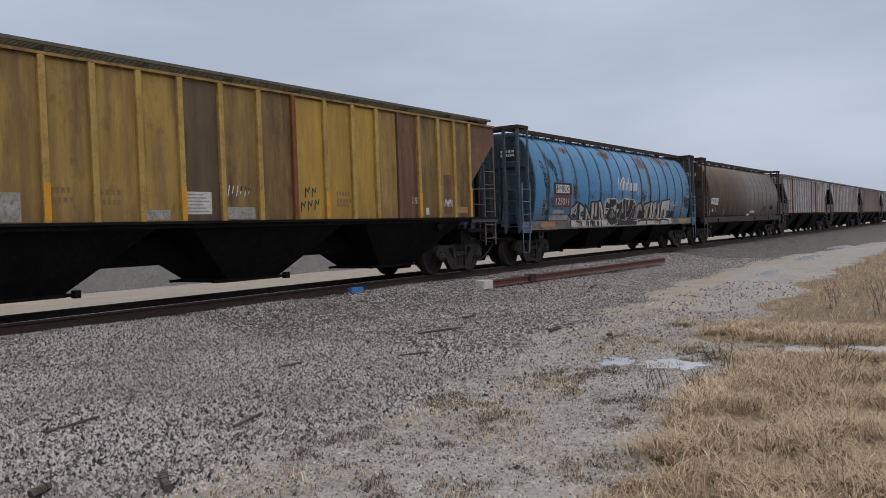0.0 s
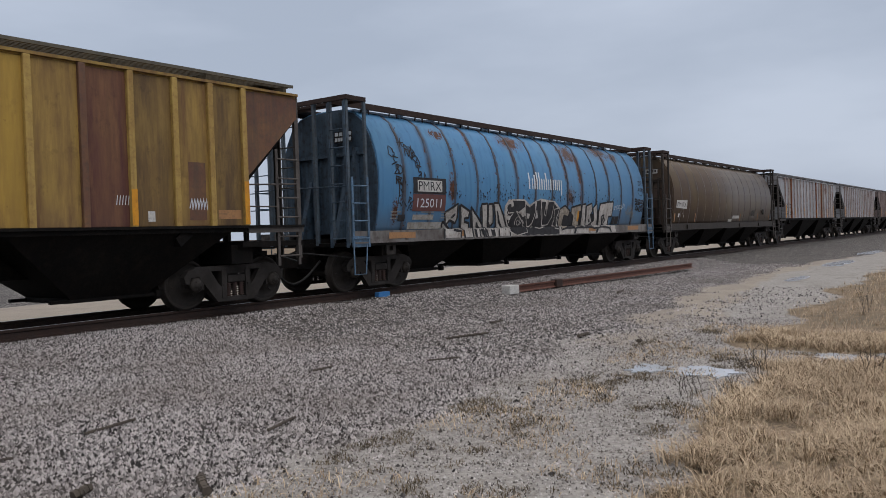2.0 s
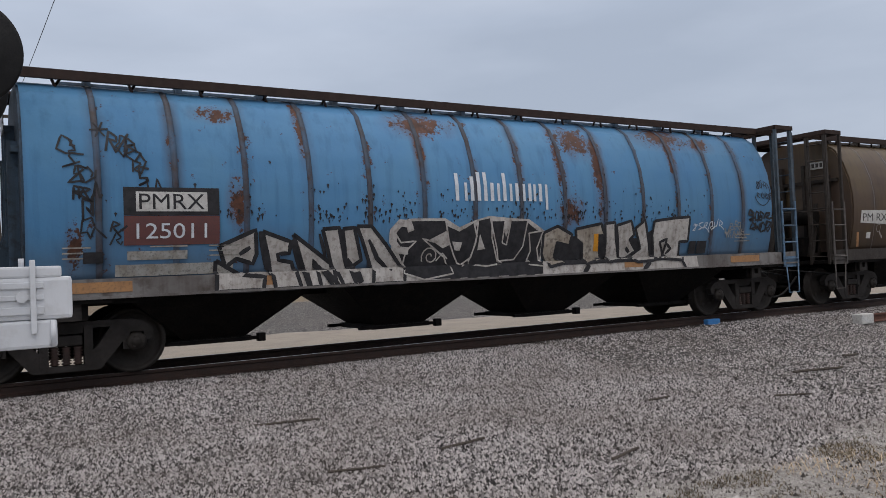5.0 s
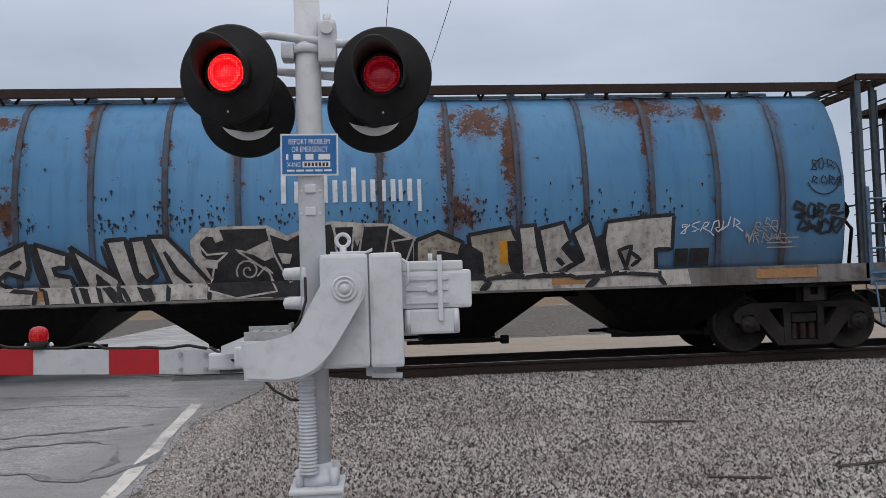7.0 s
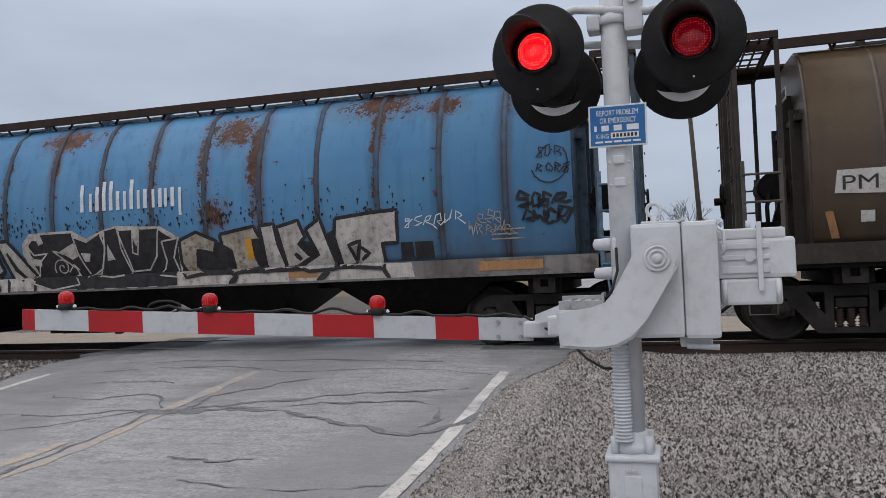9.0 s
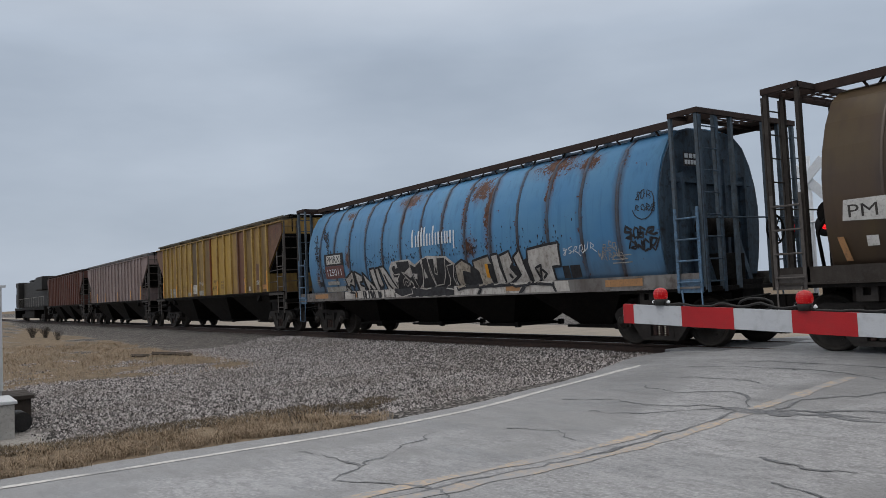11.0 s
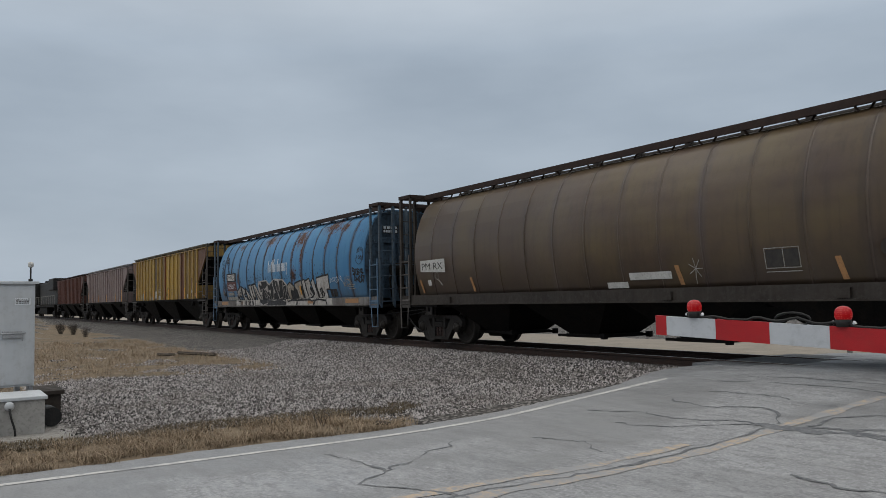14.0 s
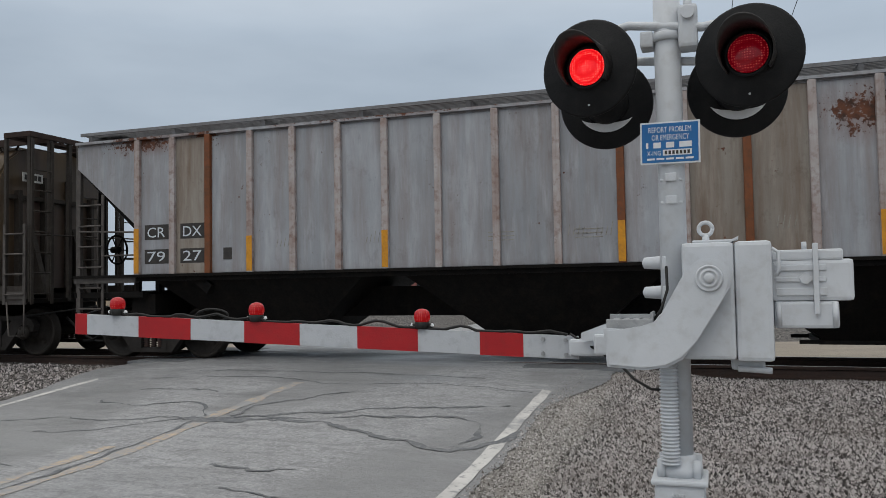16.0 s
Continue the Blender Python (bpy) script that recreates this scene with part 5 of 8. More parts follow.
    cut_patch("graffiti_halo", [(-2.18, 1.62), (-1.9, 1.2), (-1.5, 1.1), (0.9, 1.1), (0.96, 1.9), (0.6, 2.11), (0.2, 2.13), (-0.26, 2.17), (-0.55, 2.1), (-0.88, 1.98), (-1.16, 2.13), (-1.8, 2.13), (-2.05, 2.09), (-2.16, 1.9)], "white_paint", 0.013, "white spray edge")
    cut_patch("graffiti_shade", [(-2.06, 1.62), (-1.86, 1.24), (-1.5, 1.12), (0.88, 1.12), (0.9, 1.84), (0.56, 2.05), (0.2, 2.04), (0.1, 1.8), (0.0, 2.04), (-0.26, 2.1), (-0.5, 2.02), (-0.62, 1.94), (-0.88, 1.86), (-1.14, 1.96), (-1.2, 2.06), (-1.8, 2.06), (-2.02, 1.98), (-2.08, 1.86)], "black_paint", 0.0146, "black spray ground")
    for k, ring in enumerate(black):
        letter(ring, "black_paint", "white_paint", 0.028, 0.0165 + 0.0006 * k)
    for ring in ([(-1.46, 1.78), (-1.14, 1.92), (-1.08, 1.68), (-1.20, 1.63)], [(-1.02, 1.74), (-0.82, 1.72), (-0.86, 1.58), (-0.96, 1.59)], [(-0.46, 1.86), (-0.34, 1.60), (-0.50, 1.58)]):
        cut_patch("graffiti_hole", ring, "white_paint", 0.0235)
    for pts, w, tone in (([(-1.82, 1.92), (-1.86, 2.04), (-2.02, 2.06), (-2.16, 1.92), (-2.16, 1.76), (-2.04, 1.62), (-1.86, 1.60)], 0.12, "white_paint"),
                         ([(-1.44 + (0.02 + 0.0085 * i) * math.cos(0.55 * i), 1.50 + (0.02 + 0.0085 * i) * math.sin(0.55 * i)) for i in range(19)], 0.024, "white_paint"),
                         ([(-1.32, 1.42), (-1.2, 1.55), (-1.1, 1.45)], 0.022, "white_paint")):
        bm = bmesh.new()
        stroke(bm, pts, w, on_side(0.0225), 0.03)
        part("graffiti_swirl", bm, tone, car)
    for x in (-1.1, -0.75, -0.3, 0.12, 0.5):
        cut_patch("graffiti_drip", [(x, 1.1), (x + 0.2, 1.1), (x + 0.16, 1.33), (x - 0.04, 1.33)], "black_paint", 0.016)
    # blocky letters
    third = ([(0.94, 1.86), (1.26, 1.98), (1.62, 1.82), (1.56, 1.62), (1.26, 1.68), (1.22, 1.42), (1.40, 1.30), (1.06, 1.24), (0.92, 1.48)],
             [(1.70, 1.92), (2.32, 2.02), (2.42, 1.80), (2.20, 1.78), (2.36, 1.36), (1.92, 1.26), (1.88, 1.64), (1.72, 1.74)],
             [(2.42, 2.02), (2.68, 2.04), (2.72, 1.72), (2.84, 1.32), (2.48, 1.28), (2.46, 1.70)],
             [(2.72, 1.98), (3.10, 2.07), (3.20, 1.80), (3.08, 1.70), (3.28, 1.48), (3.02, 1.34), (2.84, 1.32), (2.78, 1.66)],
             [(3.22, 1.92), (3.48, 2.08), (3.58, 1.74), (3.72, 1.28), (3.26, 1.26), (3.06, 1.34), (3.40, 1.52)],
             [(3.74, 2.06), (4.32, 2.12), (4.76, 2.14), (4.74, 1.64), (4.48, 1.64), (4.52, 1.26), (4.02, 1.30), (4.12, 1.70), (3.92, 1.64), (4.06, 1.34), (3.80, 1.30), (3.70, 1.78)])
    cut_patch("graffiti_shade", [(1.0, 1.26), (4.1, 1.27), (4.05, 1.75), (3.72, 1.9), (3.3, 1.72), (2.5, 1.85), (1.95, 1.78), (1.5, 1.8), (1.1, 1.75)], "black_paint", 0.011, "black spray shade")
    for k, ring in enumerate(third):
        letter(ring, "tan_spray" if k < 2 else "white_paint", "black_paint", 0.058, 0.0135 + 0.0006 * k)
    for pts, w in (([(1.45, 1.6), (1.75, 1.45), (1.85, 1.28)], 0.09), ([(2.3, 1.7), (2.5, 1.35)], 0.07), ([(3.0, 1.55), (3.1, 1.45)], 0.08), ([(4.1, 1.62), (4.25, 1.5), (4.12, 1.4)], 0.07), ([(4.5, 1.6), (4.5, 1.3)], 0.05), ([(2.0, 1.24), (1.85, 1.1)], 0.1), ([(3.6, 1.25), (3.4, 1.1)], 0.1), ([(4.5, 1.25), (4.6, 1.1)], 0.07)):
        bm = bmesh.new()
        stroke(bm, pts, w, on_side(0.019), 0.05, True)
        part("graffiti_shade", bm, "black_paint", car)
    cut_patch("graffiti_patch", [(2.16, 1.5), (2.28, 1.49), (2.26, 1.83), (2.15, 1.82)], "orange_dash", 0.02)
    bm = bmesh.new()
    for i in range(420):
        c = random.choice((-5.9, -4.6, -3.1, -2.3, -2.2, -1.0, 0.3, 1.6, 1.6, 2.4, 3.6, 4.4))
        x, z = random.gauss(c, 0.32), 2.08 + abs(random.gauss(0, 0.26))
        q = random.uniform(0.006, 0.024)
        flat_patch(bm, [(x - q, z), (x - q * 0.5, z - q * 1.1), (x, z - q * random.uniform(1.4, 4.5)), (x + q * 0.5, z - q), (x + q, z), (x, z + q)], on_tank(0.012), 1.0)
    tagged(part("paint_specks", bm, "black_paint", car, "dark paint specks"), kind="stuff")
    # tags: runs of quick looping marks that cannot be read
    rnd = random.Random(3)

    def scrawl(name, x, z, dx, dz, n, w, h, width, tone):
        bm = bmesh.new()
        for i in range(n):
            cx, cz = x + dx * i, z + dz * i + rnd.uniform(-0.02, 0.02)
            kind, tilt = rnd.randrange(4), rnd.uniform(-0.15, 0.25)
            if kind == 0:
                pts = [(0.0, 0.0), (0.15, 1.0), (0.8, 0.85), (0.75, 0.5), (0.2, 0.45), (0.9, 0.0)]
            elif kind == 1:
                pts = [(0.5 + 0.45 * math.cos(0.6 * k), 0.5 + 0.5 * math.sin(0.6 * k)) for k in range(11)]
            elif kind == 2:
                pts = [(0.0, 1.0), (0.1, 0.1), (0.5, 0.6), (0.8, 0.0), (1.0, 1.1)]
            else:
                pts = [(0.9, 0.9), (0.2, 0.95), (0.1, 0.55), (0.8, 0.5), (0.7, 0.05), (0.0, 0.0)]
            pts = [(a + rnd.uniform(-0.22, 0.22), b + rnd.uniform(-0.22, 0.22)) for a, b in pts] + [(rnd.uniform(0.6, 1.7), rnd.uniform(-0.4, 1.2))]
            stroke(bm, [(cx + w * (a + tilt * b), cz + h * b) for a, b in pts], width * rnd.uniform(0.7, 1.0), on_tank(0.015), 0.03)
        return part(name, bm, tone, car)

    for x, z, dx, dz, n, w, h in ((-7.02, 3.0, 0.05, -0.2, 4, 0.22, 0.22), (-6.82, 2.62, 0.02, -0.24, 4, 0.2, 0.24), (-6.42, 3.08, 0.12, -0.04, 3, 0.16, 0.22), (-6.2, 2.95, 0.09, -0.17, 4, 0.15, 0.2), (-6.42, 1.98, 0.03, -0.17, 2, 0.13, 0.14)):
        tagged(scrawl("graffiti_tag", x, z, dx, dz, n, w, h, 0.032, "black_paint"), "black spray tag")
    bm = bmesh.new()
    for a in (0.1, 1.15, 2.2):
        stroke(bm, [(-6.5 - 0.12 * math.cos(a), 3.36 - 0.12 * math.sin(a)), (-6.5 + 0.12 * math.cos(a), 3.36 + 0.12 * math.sin(a))], 0.025, on_tank(0.015), 0.04)
    part("graffiti_star", bm, "black_paint", car)
    for x, z, n, w, h in ((6.92, 2.78, 3, 0.1, 0.14), (6.92, 2.56, 4, 0.09, 0.13)):
        tagged(scrawl("graffiti_tag", x, z, 0.13, -0.01, n, w, h, 0.022, "black_paint"), "black spray tag in a ring")
    bm = bmesh.new()
    stroke(bm, [(7.1 + 0.27 * math.cos(0.35 * i), 2.69 + 0.3 * math.sin(0.35 * i)) for i in range(10, 21)], 0.02, on_tank(0.015), 0.05)
    part("graffiti_ring", bm, "black_paint", car)
    for x, z, n in ((6.62, 2.06, 4), (6.68, 1.84, 4)):
        tagged(scrawl("graffiti_tag", x, z, 0.17, 0.0, n, 0.17, 0.19, 0.05, "black_paint"), "heavy black spray tag")
    tagged(scrawl("graffiti_tag", 4.86, 1.84, 0.16, 0.012, 6, 0.12, 0.15, 0.02, "letter"), "thin white spray tag")
    for x, z, n in ((5.98, 1.88, 3), (5.85, 1.70, 5)):
        tagged(scrawl("graffiti_tag", x, z, 0.14, 0.0, n, 0.11, 0.15, 0.02, "fade_panel"), "thin pale spray tag")
    bm = bmesh.new()
    for x, w in ((-7.0, 0.35), (-5.9, 0.5), (-5.1, 0.45), (6.2, 0.5)):
        for i in range(3):
            stroke(bm, [(x, 1.62 + i * 0.07), (x + w * (1 - 0.2 * (i % 2)), 1.62 + i * 0.07)], 0.02, on_tank(0.015))
    tagged(part("stencil_rest", bm, "fade_panel", car, "small pale stencils and tags"), kind="stuff")
    painted("service_panel", car, "black_paint", [rect(4.78, 4.98, 1.38, 1.64), rect(5.01, 5.3, 1.38, 1.64), rect(-6.75, -6.5, 1.55, 1.7)], on_tank(0.027), "small black stencil panels")
    painted("faded_panel", car, "fade_panel", [rect(-6.35, -4.75, 1.36, 1.52), rect(-6.2, -5.4, 1.58, 1.7)], f1)
    for x0 in (-7.1, -4.55, -1.0, 2.9, 6.0):
        painted("reflector_tape", car, "tape", [rect(x0, x0 + (0.95 if abs(x0) > 5.5 else 0.5), 1.16, 1.3)], lambda z: -1.508)
    # number plates on the ends, as stencilled panels
    for s in (-1, 1):
        bm = bmesh.new()
        box(bm, min(s * 7.60, s * 7.61), max(s * 7.60, s * 7.61), -0.95, -0.4, 3.35, 3.6)
        part("end_board", bm, "black_paint", car)
        bm = bmesh.new()
        for i in range(4):
            box(bm, min(s * 7.605, s * 7.62), max(s * 7.605, s * 7.62), -0.92 + i * 0.13, -0.83 + i * 0.13, 3.5, 3.58)
        for i in range(6):
            box(bm, min(s * 7.605, s * 7.62), max(s * 7.605, s * 7.62), -0.92 + i * 0.085, -0.86 + i * 0.085, 3.38, 3.46)
        part("end_stencil", bm, "letter", car)
    return car


def brown_car():
    # The sill takes the dark end colour, so its shade is painted in.
    car = tank_car("dusty brown tank-sided hopper car with white stencils", "brown", "brown_end_sill_shade", "steel", "brown_end_sill_shade", "brown_end_sill_shade", -1)
    f1, f2 = on_tank(0.014), on_tank(0.018)
    painted("mark_ground", car, "white_panel", [[(-7.16, 1.99), (-5.92, 1.94), (-5.9, 2.30), (-7.12, 2.29)]], f1, "white patch behind the lettering")
    words("reporting_mark", "PM RX", 0.27, "dark_letter", car, (-7.06, 0, 2.03), 1.04, f2)
    painted("service_stencil", car, "dark_letter", [rect(3.7, 4.0, 1.64, 1.92), rect(4.03, 4.28, 1.64, 1.92)], f1, "black stencil panels")
    bm = bmesh.new()
    for z in (1.56, 1.62, 1.945):
        stroke(bm, [(3.67, z), (4.31, z)], 0.015, f2)
    for x in (3.68, 4.015, 4.3):
        stroke(bm, [(x, 1.62), (x, 1.945)], 0.015, f2)
    for i in range(7):
        a = i * 0.9
        stroke(bm, [(2.25, 1.68), (2.25 + 0.16 * math.cos(a), 1.68 + 0.2 * math.sin(a))], 0.014, f1)
        stroke(bm, [(6.55, 2.05), (6.55 + 0.16 * math.cos(a), 2.05 + 0.2 * math.sin(a))], 0.014, f1)
    stroke(bm, [(2.25, 1.68), (2.22, 1.4)], 0.016, f1)
    stroke(bm, [(-6.35 + 0.09 * math.cos(0.8 * k), 1.85 + 0.1 * math.sin(0.8 * k)) for k in range(9)], 0.014, f1, 0.05)
    stroke(bm, [(-6.3, 1.75), (-6.15, 1.6)], 0.05, f1)
    tagged(part("stencil_rest", bm, "fade_panel", car, "small pale stencils and chalk marks"), kind="stuff")
    painted("white_label", car, "white_panel", [rect(0.62, 1.68, 1.52, 1.66), rect(-0.02, 0.55, 1.37, 1.49), rect(-6.85, -6.68, 1.6, 1.75)], f1)
    for x in (-7.2, -4.75, 1.85, 4.95, 7.2):
        painted("reflector_tape", car, "tape", [[(x, 1.4), (x + 0.1, 1.4), (x + 0.02, 1.76), (x - 0.08, 1.76)]], f1)
    bm = bmesh.new()
    rod(bm, (5.75, -1.5, 1.85), (5.75, -1.57, 1.85), 0.14, 12)
    for x in (-5.8, 5.0, 1.6):
        box(bm, x - 0.12, x + 0.12, -1.56, -1.49, 1.12, 1.28)
    part("fittings", bm, "brown_end_sill_shade", car)
    for s in (-1, 1):
        bm = bmesh.new()
        box(bm, min(s * 7.60, s * 7.61), max(s * 7.60, s * 7.61), -0.95, -0.45, 3.4, 3.58)
        part("end_board", bm, "white_panel", car)
        bm = bmesh.new()
        for i in range(4):
            box(bm, min(s * 7.605, s * 7.62), max(s * 7.605, s * 7.62), -0.9 + i * 0.11, -0.83 + i * 0.11, 3.44, 3.54)
        part("end_stencil", bm, "dark_letter", car)
    return car


# --- box-sided hoppers with outside ribs
RIBS = (0.46, 1.37, 2.25, 3.06, 3.88, 4.68, 5.50, 6.22, 6.95)


def ribbed_car(label, panel, rib, end_panel, special=None, dash="orange_dash", brake_end=-1, rib_special=None, hi=0.0):
    """special: material for a panel by its place from the -x end; rib_special likewise."""
    special, rib_special = special or {}, rib_special or {}
    car = tagged(new("covered_hopper_car"), label, "hopper car", "freight train")
    bm = bmesh.new()
    prism(bm, [(-6.95, 1.45), (6.95, 1.45), (6.95, 2.33), (8.3, 3.45 + hi), (8.3, 3.9 + hi), (-8.3, 3.9 + hi), (-8.3, 3.45 + hi), (-6.95, 2.33)], -1.455, 1.455)
    prism(bm, [(-1.46, 3.9 + hi), (1.46, 3.9 + hi), (1.1, 3.98 + hi), (0.5, 4.03 + hi), (-0.5, 4.03 + hi), (-1.1, 3.98 + hi)], -8.28, 8.28, "x")
    part("body", bm, panel, car)
    xs = [-r for r in RIBS[::-1]] + list(RIBS)
    for s in (-1, 1):
        for i, (a, b) in enumerate(zip(xs, xs[1:])):
            bm = bmesh.new()
            soft_box(bm, a + 0.05, b - 0.05, s * 1.475 - 0.014, s * 1.475 + 0.014, 1.50, 3.83 + hi, 0.012)
            part("panel", bm, special.get(i, panel), car)
        for k in (-1, 1):
            bm = bmesh.new()
            prism(bm, [(k * 7.0, 1.52), (k * 7.0, 2.36), (k * 8.29, 3.44 + hi), (k * 8.29, 3.83 + hi), (k * 6.99, 3.83 + hi)][1:], s * 1.475 - 0.014, s * 1.475 + 0.014)
            part("end_panel", bm, end_panel, car)
        for i, x in enumerate(xs):
            bm = bmesh.new()
            soft_box(bm, x - 0.055, x + 0.055, s * 1.51 - 0.045, s * 1.51 + 0.045, 1.49, 3.86 + hi, 0.014)
            part("rib", bm, rib_special.get(i, rib), car)
            if dash and i in (0, 3, 6, 10, 14, 17):
                bm = bmesh.new()
                box(bm, x - 0.052, x + 0.052, s * 1.5585 - 0.0025, s * 1.5585 + 0.0025, 1.52, 2.1 if i not in (0, 17) else 2.3)
                part("reflector_dash", bm, dash, car)
        bm = bmesh.new()
        box(bm, -8.3, 8.3, s * 1.5 - 0.045, s * 1.5 + 0.03, 3.865 + hi, 3.91 + hi)
        part("top_chord", bm, panel, car)
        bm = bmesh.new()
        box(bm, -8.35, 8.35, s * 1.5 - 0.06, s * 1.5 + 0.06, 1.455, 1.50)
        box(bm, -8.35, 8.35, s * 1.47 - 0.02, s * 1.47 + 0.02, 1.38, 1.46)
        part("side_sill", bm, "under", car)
        tone = {"grey": "walk_grey", "yellow": "walk_yellow", "purple": "walk_grey"}.get(panel, "walkway")
        bm = bmesh.new()
        box(bm, -8.3, 8.3, min(s * 1.39, s * 1.42), max(s * 1.39, s * 1.42), 4.045 + hi, 4.10 + hi)
        walkway = part("roof_walkway", bm, tone, car)
        for k in range(10):
            bm = bmesh.new()
            box(bm, -8.3, 8.3, s * (0.62 + 0.08 * k) - 0.014, s * (0.62 + 0.08 * k) + 0.014, 4.055 + hi, 4.09 + hi)
            part("walkway_bar", bm, tone, walkway)
            x = -8.1 + k * 1.8
            bm = bmesh.new()
            prism(bm, [(s * 1.0, 3.92 + hi), (s * 1.36, 3.92 + hi), (s * 1.41, 4.053 + hi), (s * 0.7, 4.053 + hi)], x - 0.035, x + 0.035, "x")
            part("walkway_bracket", bm, tone, walkway)
    bm = bmesh.new()
    soft_box(bm, -7.9, 7.9, -0.4, 0.4, 4.02 + hi, 4.14 + hi, 0.04)
    part("roof_trough", bm, rib, car)
    bm = bmesh.new()
    box(bm, -8.3, 8.3, -0.33, 0.33, 0.72, 1.22)
    part("centre_sill", bm, "under", car)
    for s in (-1, 1):
        bm = bmesh.new()
        box(bm, min(s * 6.9, s * 8.4), max(s * 6.9, s * 8.4), -1.45, 1.45, 1.1, 1.2)
        part("end_platform", bm, "under", car)
        bm = bmesh.new()
        box(bm, s * 7.0 - 0.25, s * 7.0 + 0.25, -1.3, 1.3, 0.8, 1.15)
        part("body_bolster", bm, "under", car)
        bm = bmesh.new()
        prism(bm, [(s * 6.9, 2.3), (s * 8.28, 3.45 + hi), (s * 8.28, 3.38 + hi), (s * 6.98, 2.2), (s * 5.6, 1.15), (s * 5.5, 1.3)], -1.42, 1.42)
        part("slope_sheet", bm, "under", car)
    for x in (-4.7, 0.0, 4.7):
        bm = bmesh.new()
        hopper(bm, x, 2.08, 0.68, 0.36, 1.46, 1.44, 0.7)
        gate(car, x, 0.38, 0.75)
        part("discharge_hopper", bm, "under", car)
    for s in (-1, 1):
        for y in (-1.42, -0.85, 0.85, 1.42):
            bm = bmesh.new()
            box(bm, s * 8.3 - 0.035, s * 8.3 + 0.035, y - 0.035, y + 0.035, 0.85, 3.46 + hi)
            part("end_post", bm, "steel" if y < -1.2 else "under", car)
        for x in (7.35, 7.8):
            for y in (-0.46, 0.46):
                bm = bmesh.new()
                box(bm, s * x - 0.04, s * x + 0.04, y - 0.04, y + 0.04, 1.15, 2.3 + (x - 6.95) * 0.8)
                part("slope_stay", bm, "under", car)
        for y in (-1.47, 1.47):
            ladder(car, "side_ladder", "steel", s * 7.75, s * 8.27, y, 0.72, 2.95, 6)
            bm = bmesh.new()
            rod(bm, (s * 7.0, y, 2.25), (s * 8.3, y, 2.3), 0.016, 6)
            rod(bm, (s * 7.0, y, 1.85), (s * 7.75, y, 1.85), 0.014, 6)
            box(bm, min(s * 7.0, s * 8.35), max(s * 7.0, s * 8.35), y - 0.05, y + 0.05, 1.36, 1.48)
            part("end_handrail", bm, "steel", car)
        end_ladder(car, "steel", s * 8.35, -1.42, -0.9, 0.85, 3.9 + hi, 8)
        for i in range(6):
            bm = bmesh.new()
            z = 1.3 + i * 0.42
            rod(bm, (s * 8.35, 1.42, z), (s * 8.35, 1.56, z), 0.012, 5)
            part("grab_iron", bm, "under", car)
        bm = bmesh.new()
        box(bm, min(s * 7.6, s * 8.4), max(s * 7.6, s * 8.4), -1.2, 1.2, 4.10 + hi, 4.13 + hi)
        part("end_roof_step", bm, "under", car)
        bm = bmesh.new()
        rod(bm, (s * 8.38, -1.1, 4.15 + hi), (s * 8.38, -1.1, 3.5 + hi), 0.02, 6)
        part("roof_grab", bm, "under", car)
        coupler(car, s * 8.3, s)
        add_truck(car, s * 7.0)
    brake_wheel(car, brake_end * 8.1, -0.7, 2.0)
    return car


